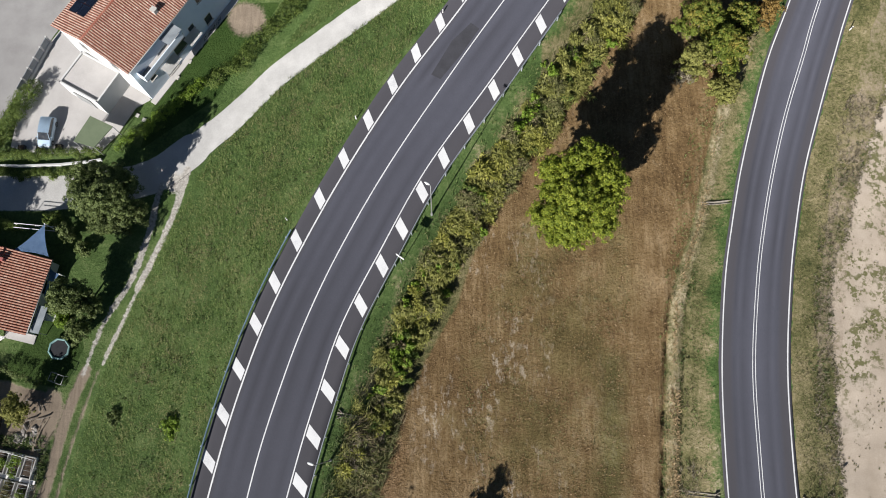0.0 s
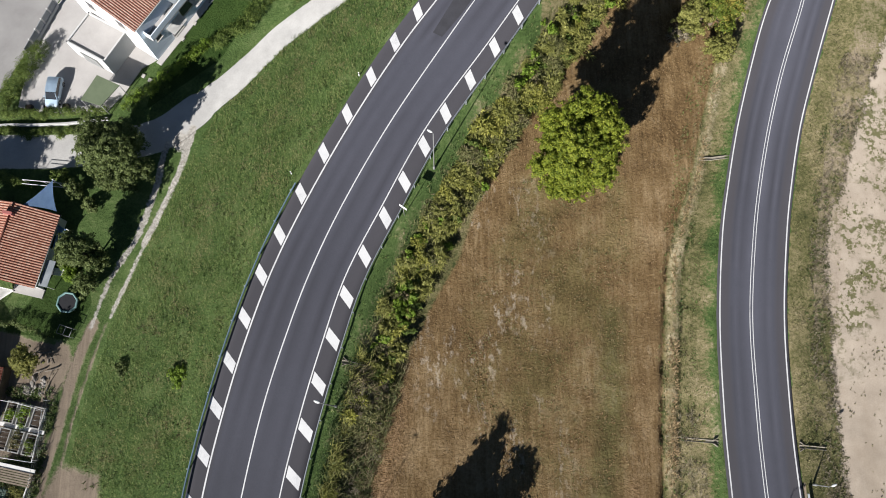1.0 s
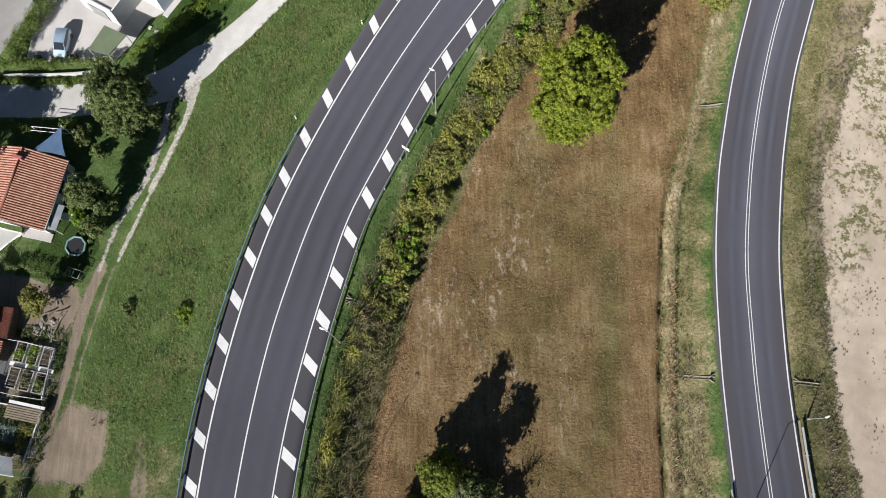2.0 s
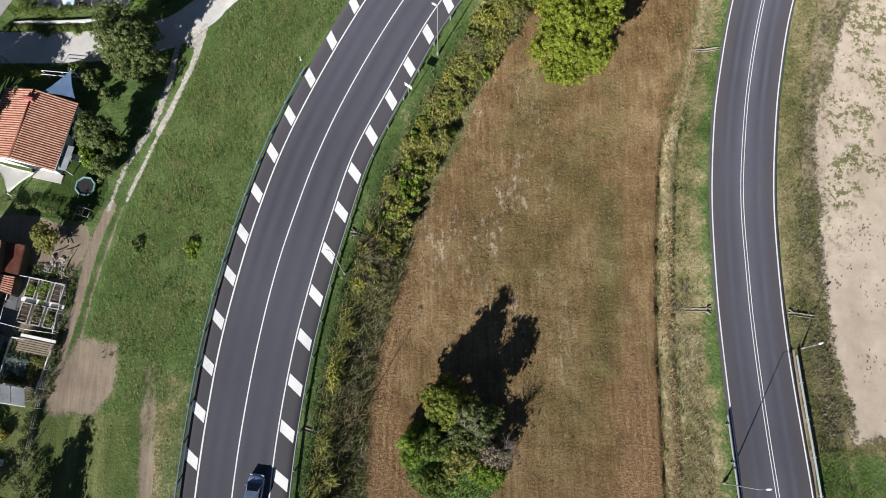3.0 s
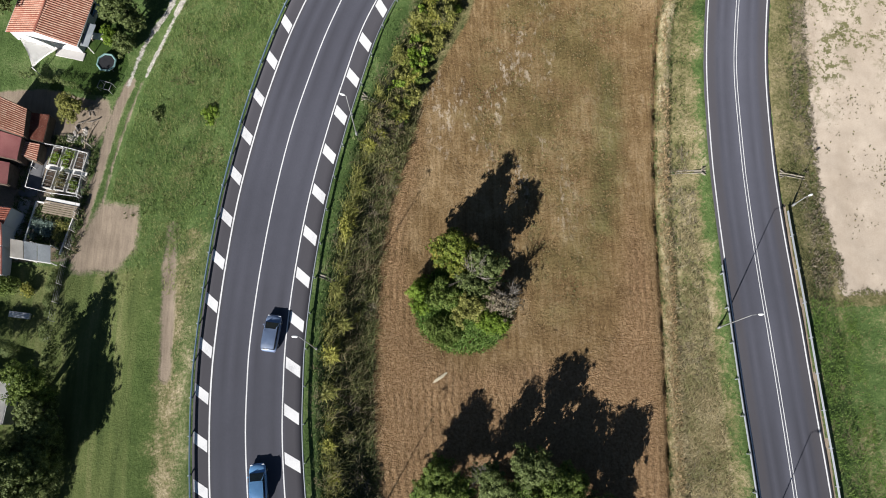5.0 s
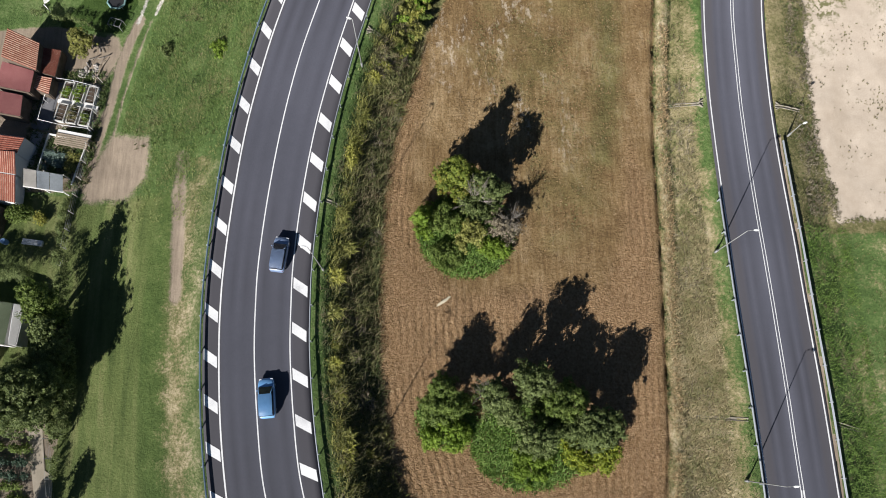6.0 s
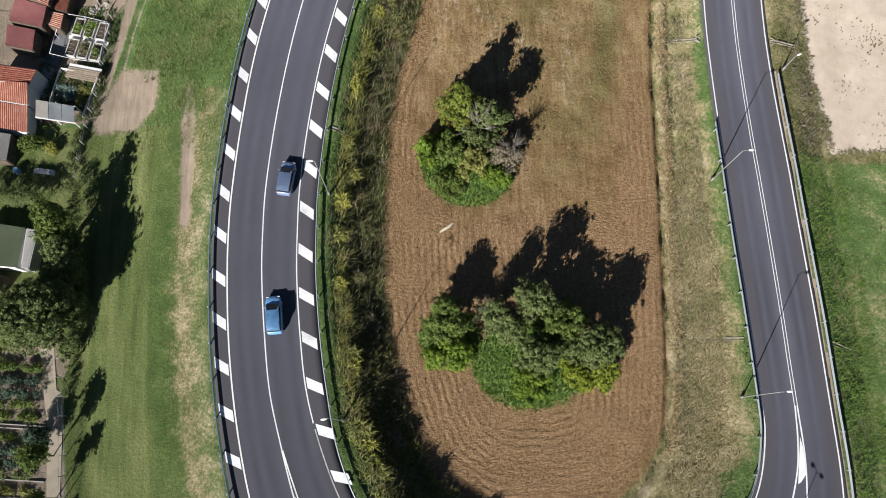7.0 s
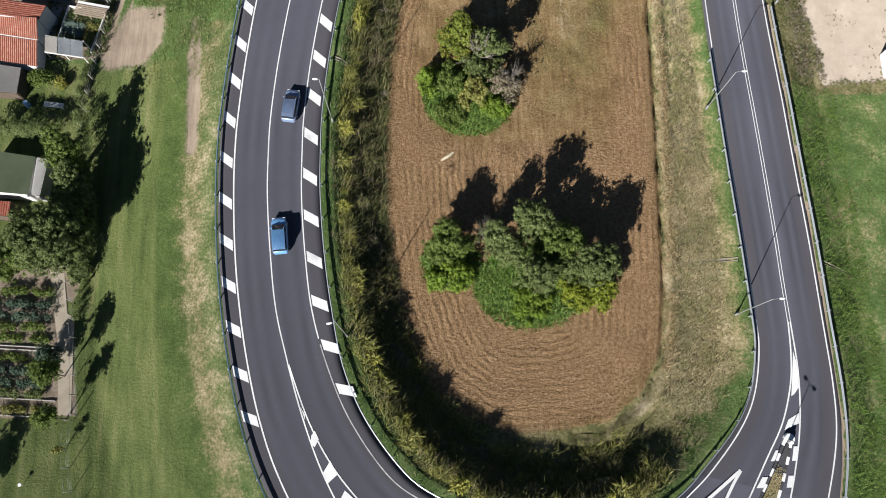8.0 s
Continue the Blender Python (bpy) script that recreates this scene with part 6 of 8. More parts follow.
for k, (y, tone) in enumerate(((10.6, "grey"), (11.5, "pink"), (12.4, "grey"), (13.3, "blue"))):
    bike = base("bicycle", h1.matrix_basis @ pose(0.62, y, 0.12, 0, 12, 6 * k), tone + " bicycle leaning on the house wall", "bicycle", "bicycles along the house wall")
    paint_ = {"grey": LAMP_HEAD, "pink": PINK, "blue": SAIL_BLUE}[tone]
    for v in (-0.36, 0.36):
        part("wheel", tube(bmesh.new(), [(0, v + 0.22 * math.cos(q * math.pi / 6), 0.24 + 0.22 * math.sin(q * math.pi / 6)) for q in range(13)], 0.025, 5, False), TYRE, bike)
    part("bike_frame", tube(bmesh.new(), [(0, -0.36, 0.24), (0, -0.12, 0.55), (0, 0.28, 0.55), (0, 0.02, 0.22), (0, -0.12, 0.55)], 0.028, 5), paint_, bike)
    part("handlebar", tube(bmesh.new(), [(-0.24, 0.26, 0.74), (0, 0.31, 0.7), (0.24, 0.26, 0.74)], 0.018, 5), LAMP_HEAD, bike)
    part("saddle", boxed(-0.06, -0.24, 0.6, 0.06, 0.0, 0.66, bevel=0.02), DARK, bike)
for k, (x, y) in enumerate(((-38.4, 39.6), (-38.2, 38.2), (-37.3, 37.6), (-33.6, 43.4), (-32.2, 45.6), (-30.9, 47.8), (-29.5, 50.0))):
    stone = base("stepping_stone", pose(x, y, LOW_Z, 0, 0, -33 + 7 * (k % 3)), "pale square stepping stone in the lawn", "paving stone", "stepping stones beside the house")
    part("slab", boxed(-0.24, -0.24, -0.1, 0.24, 0.24, 0.16, bevel=0.02), CONCRETE, stone)
for x, y in ((-52.0, 33.7), (-49.7, 33.6), (-47.4, 33.8)):
    planter = base("planter", pose(x, y, LOW_Z + 0.08, 0, 0, 3), "square dark planter box beside the hedge", "planter", "dark planters in the yard")
    for x0, y0, x1, y1 in ((-0.4, -0.4, -0.34, 0.4), (0.34, -0.4, 0.4, 0.4), (-0.34, -0.4, 0.34, -0.34), (-0.34, 0.34, 0.34, 0.4)):
        part("side_board", boxed(x0, y0, 0, x1, y1, 0.55, bevel=0.01), DARK, planter)
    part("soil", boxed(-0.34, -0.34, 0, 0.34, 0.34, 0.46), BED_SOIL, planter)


def hedge(pts, wide, tall, material, label, seed, dense=46, size=0.16, name="hedge", group=""):
    rng = np.random.default_rng(seed)
    line = even(np.array(pts, float), 0.8)
    h = base(name, Matrix(), label, "hedge", group)
    z = height(line[:, 0], line[:, 1])[0]
    blobs = [(x + rng.normal() * 0.15, y + rng.normal() * 0.15, zz + tall * 0.55, wide * (0.5 + 0.2 * rng.random()), wide * (0.5 + 0.2 * rng.random()), tall * 0.5) for (x, y), zz in zip(line, z)]
    bm = bmesh.new()
    for b in blobs:
        tube(bm, [(b[0], b[1], b[2] - tall * 0.7), (b[0] + 0.1, b[1], b[2])], [0.05, 0.02], 5)
    part("stems", bm, BARK, h)["kind"] = "stuff"
    leaves("foliage", rng, blobs, dense * len(blobs), 9, size, material, h)
    return h


hedge([(-51.4, 41.4), (-52.9, 38.5), (-55.0, 34.2)], 1.9, 2.1, LEAF_GREEN, "thick clipped green hedge between lane and yard", 201, 90)
hedge([(-56.5, 32.75), (-52, 32.6), (-47, 32.8), (-42, 33.2)], 0.75, 1.5, LEAF_GREEN, "clipped green hedge along the yard", 202)
hedge([(-39.6, 33.6), (-38.5, 34.7), (-36.2, 36.6), (-34.1, 38.5), (-31.8, 40.8), (-29.6, 42.8)], 0.9, 1.5, LEAF_LIME, "loose bright green hedge between lawn and gravel track", 203, 40)
hedge([(-29, 42.6), (-26, 45.0), (-22, 50), (-17, 56)], 1.9, 1.0, LEAF_GREEN, "low rough hedge between lawn and gravel track", 204)
hedge([(-56.5, 30.55), (-52, 30.35), (-46.5, 30.5), (-42, 31.1)], 0.6, 0.55, LEAF_GREEN, "low green hedge below a white wall", 205)
strip = base("low_wall", Matrix(), "thin low white wall curving along the hedge", "wall")
pts = even(np.array([(-56, 31.35), (-54.3, 31.5), (-51.5, 31.45), (-47.3, 31.6), (-43.9, 31.95), (-41.2, 32.4)], float), 1.0)
for a, b in zip(pts[:-1], pts[1:]):
    q_ = part("coping", boxed(-0.02, -0.12, -0.2, math.hypot(*(b - a)) + 0.02, 0.12, 0.5, bevel=0.02), WHITE_WALL, strip)
    q_.matrix_basis = pose(a[0], a[1], LOW_Z, 0, 0, math.degrees(math.atan2(b[1] - a[1], b[0] - a[0])))

grown_tree(-39.0, 26.3, 3.4, 3.5, 1.4, 9.0, LEAF_DARK, "broad dark olive-green tree beside the gravel track", 30, 52, 1.15, top=0.25)
# Added bush: it helps darken the shaded strip beside the track.
grown_tree(-41.9, 10.6, 0.7, 1.2, 0.6, 3.2, LEAF_DARK, "dark leafy bush added for shade between lawn and track", 52, 8, 0.8, thick=0.08)
grown_tree(-39.4, 23.2, 2.4, 1.4, 0.6, 2.4, LEAF_DARK, "olive thicket below the tree", 31, 9, 0.9, thick=0.1)
grown_tree(-41.8, 14.3, 1.9, 1.6, 1.0, 7.4, LEAF_DARK, "dense green bush beside the red-roofed house", 32, 30, 1.0, thick=0.14)
grown_tree(-44.3, 12.4, 0.9, 0.9, 0.5, 2.0, LEAF_LIME, "small yellow-green bush on the lawn", 34, 6, 0.6, thick=0.06, size=0.2)
grown_tree(-42.6, 20.6, 1.0, 0.9, 0.4, 1.8, LEAF_DARK, "spiky grey-green shrub by the track", 35, 6, 0.6, thick=0.06)
grown_tree(-46.8, 24.3, 1.2, 0.9, 0.6, 2.0, LEAF_GREEN, "green bush by the lane", 36, 6, 0.7, thick=0.06)
grown_tree(-44.8, 22.8, 0.9, 1.1, 0.6, 2.4, LEAF_DARK, "dark green bush by the lane", 37, 6, 0.7, thick=0.06)
hedge([(-58, 24.4), (-54.5, 24.4), (-50.6, 23.4)], 0.9, 1.7, LEAF_GREEN, "green hedge between lane and house", 206)
hedge([(-55, 7.4), (-50.5, 6.3), (-45.8, 5.0)], 0.45, 1.3, LEAF_DARK, "low ragged plants along the garden fence", 207, 18, 0.16)

# the small house with shade sails
h2 = gable_house(pose(-47.75, 10.6, LOW_Z, 0, 0, -13), 8.9, 8.6, 2.35, 1.75, "small white house with a terracotta tiled roof", TILE, 0.25)
part("chimney", boxed(-5.2, 7.2, 3.6, -4.0, 7.6, 4.6, bevel=0.03), PINK, h2)
for y, w in ((1.5, 1.0), (5.6, 1.6)):
    window(h2, 0.0, y, 1.4, w, 1.2, 0)
# Added sheet and post imitate the wall's face, blue with shade.
part("porch_roof", boxed(0.28, 0.2, 1.75, 1.35, 3.4, 1.83, bevel=0.01), POLY, h2)
part("porch_post", boxed(1.2, 0.25, -0.2, 1.3, 0.35, 1.75), WHITE_PAINT, h2)
part("terrace_step", boxed(-3.4, -1.1, -0.1, 0.3, -0.01, 0.14, bevel=0.02), PAVING, h2)


def shade_sail(corners, material, label):
    s = base("shade_sail", Matrix(), label, "shade sail")
    a, b, c = (Vector(v) for v in corners)
    mid = (a + b + c) / 3
    bm = bmesh.new()
    n, idx = 10, {}
    for i in range(n + 1):
        for j in range(n + 1 - i):
            u, v = i / n, j / n
            w = 1 - u - v
            p = a * u + b * v + c * w
            pull = 0.26 * (4 * u * v * (1 - w) + 4 * v * w * (1 - u) + 4 * w * u * (1 - v)) * (1 - 27 * u * v * w * 0.9)
            p = p.lerp(mid, max(0, pull * 0.5)) - Vector((0, 0, 9 * u * v * w * 0.25))
            idx[i, j] = bm.verts.new(p)
    for i in range(n):
        for j in range(n - i):
            bm.faces.new((idx[i, j], idx[i + 1, j], idx[i, j + 1])).smooth = True
            if i + j < n - 1:
                bm.faces.new((idx[i + 1, j], idx[i + 1, j + 1], idx[i, j + 1])).smooth = True
    bmesh.ops.solidify(bm, geom=bm.faces[:], thickness=0.02)
    part("cloth", bm, material, s)
    for p in corners[1:2]:
        part("post", tube(bmesh.new(), [(p[0], p[1], LOW_Z - 0.1), (p[0], p[1], p[2] + 0.15)], 0.06, 8), KERB_WHITE, s)
    return s


shade_sail([(-49.5, 19.9, 0.4), (-46.4, 23.2, 0.0), (-45.5, 19.3, 0.0)], SAIL_BLUE, "blue triangular shade sail stretched from the roof to a post")
shade_sail([(-54.9, 11.6, -0.9), (-53.0, 7.6, -1.4), (-49.7, 10.1, -1.0)], SAIL_WHITE, "white triangular shade sail beside the house")
shade_sail([(-46.0, 18.3, -1.6), (-45.0, 17.6, -1.9), (-46.5, 14.8, -1.8)], SAIL_BLUE, "narrow pale blue awning cloth beside the house wall")

pergola = base("pergola", Matrix(), "white pipe pergola frame behind the blue sail", "pergola")
for x, y in ((-50.6, 23.6), (-48.1, 23.35), (-45.6, 23.1)):
    part("post", tube(bmesh.new(), [(x, y, LOW_Z - 0.1), (x, y, -1.0)], 0.04, 6), KERB_WHITE, pergola)
for v in (0.0, 0.5):
    part("rail", tube(bmesh.new(), [(-50.6, 23.6 - v, -1.0), (-45.6, 23.1 - v, -1.0)], 0.035, 6), KERB_WHITE, pergola)

trampoline = base("trampoline", pose(-44.35, 8.9, LOW_Z, 0, 0, 15), "round trampoline with teal padding dimmed for shade on a lawn", "trampoline")
bm = bmesh.new()
tube(bm, [(1.2 * math.cos(k * math.pi / 4), 1.2 * math.sin(k * math.pi / 4), 0.75) for k in range(9)], 0.14, 6, False)
part("padding", bm, SHADED_PADDING, trampoline)
bm = bmesh.new()
bmesh.ops.create_cone(bm, cap_ends=True, segments=8, radius1=1.1, radius2=1.1, depth=0.02, matrix=Matrix.Translation((0, 0, 0.72)))
part("jumping_mat", bm, DARK, trampoline)
for k in range(4):
    a = k * math.pi / 2 + 0.4
    part("leg", tube(bmesh.new(), [(1.15 * math.cos(a), 1.15 * math.sin(a), 0), (1.15 * math.cos(a), 1.15 * math.sin(a), 0.74)], 0.03, 6), LAMP_POLE, trampoline)
table = base("garden_table", pose(-45.9, 12.6, LOW_Z, 0, 0, -8), "pale wooden garden table on the lawn", "table")
for k in range(6):
    part("slat", boxed(-0.85, -0.45 + k * 0.15, 0.7, 0.85, -0.32 + k * 0.15, 0.74, bevel=0.008), WHITE_PAINT, table)
for x in (-0.75, 0.75):
    for y in (-0.36, 0.36):
        part("leg", boxed(x - 0.04, y - 0.04, 0, x + 0.04, y + 0.04, 0.7), WOOD, table)
swing = base("climbing_frame", pose(-44.1, 5.5, LOW_Z, 0, 0, -18), "low grey metal climbing frame beside the track", "climbing frame")
for a, b in (((-0.8, -0.5), (0.8, -0.5)), ((-0.8, 0.5), (0.8, 0.5)), ((-0.8, -0.5), (-0.8, 0.5)), ((0.0, -0.5), (0.0, 0.5)), ((0.8, -0.5), (0.8, 0.5))):
    part("bar", tube(bmesh.new(), [(*a, 1.2), (*b, 1.2)], 0.035, 6), LAMP_POLE, swing)
for x in (-0.8, 0.8):
    for y in (-0.5, 0.5):
        part("leg", tube(bmesh.new(), [(x, y, 0), (x, y, 1.2)], 0.035, 6), LAMP_POLE, swing)


# First tree is out of view, placed to lengthen the lane's shadow.
grown_tree(-63.4, 18.6, 3.2, 3.0, 2.2, 7.6, LEAF_DARK, "unseen dark tree added to shade the lane", 53, 16, 1.4)
grown_tree(-58.8, 17.4, 3.0, 3.0, 2.2, 8.4, LEAF_DARK, "tall dark tree behind the red-roofed house", 51, 18, 1.4)


# ---- sheds and raised beds ----
WOOD_DARK = plain("dark_timber", (0.06, 0.045, 0.034), (0.15, 0.115, 0.085), 1.4, 22, 0.85, 0, 0.008)
# Garden concrete made darker: the shade lying on it is in the colour.
PAVING_SHADED = plain("shade_darkened_concrete", (0.09, 0.092, 0.1), (0.19, 0.19, 0.2), 0.7, 14, 0.85, 0, 0.01)


def shed(corners, low, high, roof, label, wall=WOOD_DARK, ribs=True, name="shed"):
    """A lean-to over four ground corners; its roof rises from side 0-1 to side 3-2."""
    s = base(name, Matrix(), label, "shed")
    inset = [(x * 0.96 + sum(c[0] for c in corners) / 4 * 0.04, y * 0.96 + sum(c[1] for c in corners) / 4 * 0.04) for x, y in corners]
    zs = (low, low, high, high)
    for k in range(4):
        (x0, y0), (x1, y1) = inset[k], inset[(k + 1) % 4]
        d = Vector((x1 - x0, y1 - y0)).normalized() * 0.1
        n = Vector((-d.y, d.x))
        bm = bmesh.new()
        a = [bm.verts.new(v) for v in ((x0, y0, LOW_Z - 0.2), (x1, y1, LOW_Z - 0.2), (x1, y1, zs[(k + 1) % 4] - 0.06), (x0, y0, zs[k] - 0.06))]
        bm.faces.new(a)
        got = bmesh.ops.extrude_face_region(bm, geom=bm.faces[:])
        bmesh.ops.translate(bm, vec=(n.x, n.y, 0), verts=[v for v in got["geom"] if isinstance(v, bmesh.types.BMVert)])
        bmesh.ops.recalc_face_normals(bm, faces=bm.faces)
        part("wall", bm, wall, s)
    top = [(x, y, z) for (x, y), z in zip(corners, zs)]
    if ribs:
        ribbed("roof", top, roof, s, 0.26, 0.07, bed=roof if roof not in (TILE, TILE_OLD) else None)
    else:
        bm = bmesh.new()
        bm.faces.new([bm.verts.new(v) for v in top])
        bmesh.ops.solidify(bm, geom=bm.faces[:], thickness=0.06)
        part("roof", bm, roof, s)
    return s


shed([(-52.4, 1.6), (-52.4, -2.1), (-56.2, -0.8), (-55.9, 3.0)], -0.3, 0.9, TILE, "shed with an orange tiled roof and pale verge tiles")
shed([(-50.3, 1.3), (-50.7, -2.3), (-52.4, -1.9), (-52.4, 1.5)], -1.6, -1.3, TILE_OLD, "lean-to with a brown sheet roof against the tiled shed", ribs=False)
shed([(-53.1, -4.9), (-57.4, -3.9), (-56.8, -0.8), (-52.7, -2.15)], -0.75, -0.45, MAROON, "shed with a flat maroon sheet roof", ribs=False)
shed([(-54.1, -7.9), (-57.6, -7.2), (-57.6, -4.4), (-54.0, -5.2)], -1.1, -0.9, MAROON, "low shed with a flat maroon sheet roof", ribs=False)
shed([(-51.0, -2.5), (-51.2, -4.7), (-53.1, -4.0), (-53.0, -2.2)], -1.6, -1.35, TILE, "little lean-to with widely spaced red roof tiles")
shed([(-52.7, -11.1), (-53.4, -13.1), (-59, -12.6), (-59, -10.4)], -0.2, 0.5, TILE_OLD, "garden house with a dark red tiled roof", wall=WHITE_WALL)
shed([(-53.5, -15.6), (-59, -14.6), (-59, -12.62), (-53.5, -13.0)], -0.7, 0.1, TILE, "garden house with an orange tiled roof", wall=WHITE_WALL)
shed([(-53.6, -18.9), (-59, -18.0), (-59, -14.8), (-53.6, -15.7)], -1.5, -0.8, TILE, "lower extension with an orange tiled roof", wall=WHITE_WALL)
shed([(-55.6, -22.6), (-59.5, -22.2), (-59.5, -18.6), (-55.3, -19.3)], -1.3, -1.0, GREY_LANE, "shed with a flat grey felt roof", ribs=False)
shed([(-51.9, -31.3), (-52.3, -36.1), (-58, -35.6), (-58, -30.4)], -0.7, -0.3, GREEN_SHEET, "shed with a pale green sheet roof", wall=WHITE_PAINT, ribs=False)
shed([(-50.7, -31.5), (-51.2, -36.1), (-51.9, -36.05), (-51.75, -31.35)], -1.05, -0.75, SAIL_WHITE, "white sloping sheet against the green-roofed shed", wall=WHITE_PAINT, ribs=False)
shed([(-54.6, -38.6), (-58, -38.2), (-58, -36.6), (-54.3, -36.9)], -1.2, -0.8, TILE_OLD, "small shed with dark red roof tiles")

cold = base("glass_lean_to", Matrix(), "row of cloudy glazed panels on a timber frame", "greenhouse")
for k in range(3):
    x0, x1 = -53.0 + k * 1.64, -53.0 + (k + 0.96) * 1.64
    bm = bmesh.new()
    vs = [bm.verts.new(v) for v in ((x0, -16.7 - 0.17 * (x0 + 53), -1.75), (x1, -16.7 - 0.17 * (x1 + 53), -1.75), (x1, -14.6 - 0.19 * (x1 + 53), -1.3), (x0, -14.6 - 0.19 * (x0 + 53), -1.3))]
    bm.faces.new(vs)
    bmesh.ops.solidify(bm, geom=bm.faces[:], thickness=0.04)
    part("glazed_panel", bm, POLY if k else CONCRETE, cold)
for x, y, z in ((-53, -16.7, -1.75), (-48.1, -17.5, -1.75), (-53, -14.6, -1.3), (-48.1, -15.5, -1.3), (-50.5, -17.1, -1.75), (-50.5, -15.0, -1.3)):
    part("post", boxed(x - 0.05, y - 0.05, LOW_Z - 0.2, x + 0.05, y + 0.05, z), WHITE_PAINT, cold)
part("front_rail", boxed(-2.5, -0.05, -0.06, 2.5, 0.05, 0.06), WHITE_PAINT, cold).matrix_basis = pose(-50.55, -17.15, -1.85, 0, 0, -9.5)


def crop(name, x, y, wide, long, turn, rows, material, label, seed, tall=0.35, size=0.18, clumps=60, group="vegetable rows"):
    rng = np.random.default_rng(seed)
    z = height_at(x, y)
    c = base(name, pose(x, y, z, 0, 0, turn), label, "vegetables", group)
    for k in range(rows):
        px = -wide / 2 + (k + 0.5) * wide / rows
        blobs = [(px + rng.normal() * 0.05, -long / 2 + (j + 0.5) * 0.45, tall * 0.5, 0.2 + 0.1 * rng.random(), 0.24, tall * (0.35 + 0.25 * rng.random())) for j in range(int(long / 0.45)) if math.sin(j * 0.8 + seed * 1.7 + k * 0.4) > -0.72]
        leaves("planting", rng, blobs, clumps, 7, size, material, c)["kind"] = "stuff"
    return c


def raised_bed(x, y, wide, long, turn, plants, label, seed):
    b = base("raised_bed", pose(x, y, LOW_Z, 0, 0, turn), label, "raised bed", "white raised beds")
    w, l = wide / 2, long / 2
    for x0, y0, x1, y1 in ((-w - 0.13, -l - 0.13, -w, l + 0.13), (w, -l - 0.13, w + 0.13, l + 0.13), (-w, -l - 0.13, w, -l), (-w, l, w, l + 0.13)):
        part("side_board", boxed(x0, y0, -0.1, x1, y1, 0.62, bevel=0.015), GREY_BOARD, b)
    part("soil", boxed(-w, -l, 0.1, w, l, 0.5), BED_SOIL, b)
    rng = np.random.default_rng(seed)
    if plants:
        leaves("planting", rng, [(rng.normal() * w * 0.4, rng.normal() * l * 0.5, 0.62, 0.28, 0.3, 0.25) for _ in range(8)], 90, 8, 0.16, plants, b)["kind"] = "stuff"
    for k in range(4):
        part("net_hoop", tube(bmesh.new(), [(-w, -l + (k + 0.5) * long / 4, 0.6), (-w * 0.6, -l + (k + 0.5) * long / 4, 0.95), (w * 0.6, -l + (k + 0.5) * long / 4, 0.95), (w, -l + (k + 0.5) * long / 4, 0.6)], 0.018, 5), LAMP_POLE, b)
    return b


for i in range(3):
    for j in range(2):
        raised_bed(-49.5 + i * 1.55 - j * 0.5, -3.7 - i * 0.33 - j * 2.95, 1.05, 2.2, -12, (LEAF_LIME, LEAF_LIME, None, None, LEAF_REED, LEAF_GREEN)[j * 3 + i], "raised bed with white boards and planted soil" if (i, j) not in ((2, 0), (0, 1)) else "raised bed with white boards and bare dark soil", 300 + i * 2 + j)
rack = base("timber_rack", pose(-48.0, -10.8, LOW_Z, 0, 0, -12), "weathered timber rack with slatted shelves", "rack")
for k in range(6):
    part("slat", boxed(-2.1, -0.72 + k * 0.26, 1.1, 2.1, -0.53 + k * 0.26, 1.15, bevel=0.01), WOOD, rack)
part("white_board", boxed(-2.1, 0.85, 1.0, 2.15, 1.25, 1.06, bevel=0.01), WHITE_PAINT, rack)
for x in (-2.0, 0, 2.0):
    for y in (-0.6, 0.7):
        part("leg", boxed(x - 0.05, y - 0.05, -0.1, x + 0.05, y + 0.05, 1.1), WOOD, rack)
crop("cabbage_bed", -50.4, -12.9, 2.6, 2.6, -10, 5, plain("blue_green_leaf", (0.09, 0.14, 0.11), (0.22, 0.29, 0.25), 2, 18, 0.7), "bed of blue-green cabbages in rows", 320, 0.45, 0.2, 50)
crop("bean_bed", -47.9, -13.4, 1.8, 2.8, -10, 3, LEAF_SHRUB, "bed of yellowing vegetables between timber edges", 321, 0.5, 0.18, 50)
slab("path_paving", [(-53.5, -8.8), (-52.2, -9.3), (-53.2, -14.4), (-54.5, -14.0)], LOW_Z - 0.2, LOW_Z + 0.06, GREY_LANE, "narrow grey paved garden path", "path")
grown_tree(-47.3, 2.4, 1.5, 1.7, 1.2, 4.4, LEAF_SHRUB, "small yellowing fruit tree in the garden", 38, 10, 0.8, thick=0.07, size=0.18)
rubble = base("stone_heap", Matrix(), "low heap of pale rubble stones and boards", "stones")
rng = np.random.default_rng(77)
for k in range(26):
    bm = bmesh.new()
    bmesh.ops.create_icosphere(bm, subdivisions=1, radius=0.3)
    for v in bm.verts:
        v.co *= 0.75 + 0.5 * rng.random()
    st = part("stone", bm, STONE, rubble)
    st.matrix_basis = pose(-47.3 + (rng.random() - 0.5) * 2.6, -0.7 + (rng.random() - 0.5) * 1.8, LOW_Z + 0.08, rng.random() * 90, 0, rng.random() * 360) @ Matrix.Diagonal((1 + rng.random(), 0.8, 0.45, 1))
for k in range(4):
    bd = part("board", boxed(-1.0, -0.07, 0, 1.0, 0.07, 0.06, bevel=0.01), WOOD, rubble)
    bd.matrix_basis = pose(-45.4 - 0.3 * k, 0.2 - 0.6 * k, LOW_Z + 0.14 + 0.03 * k, 0, 4, 62 + 12 * k)


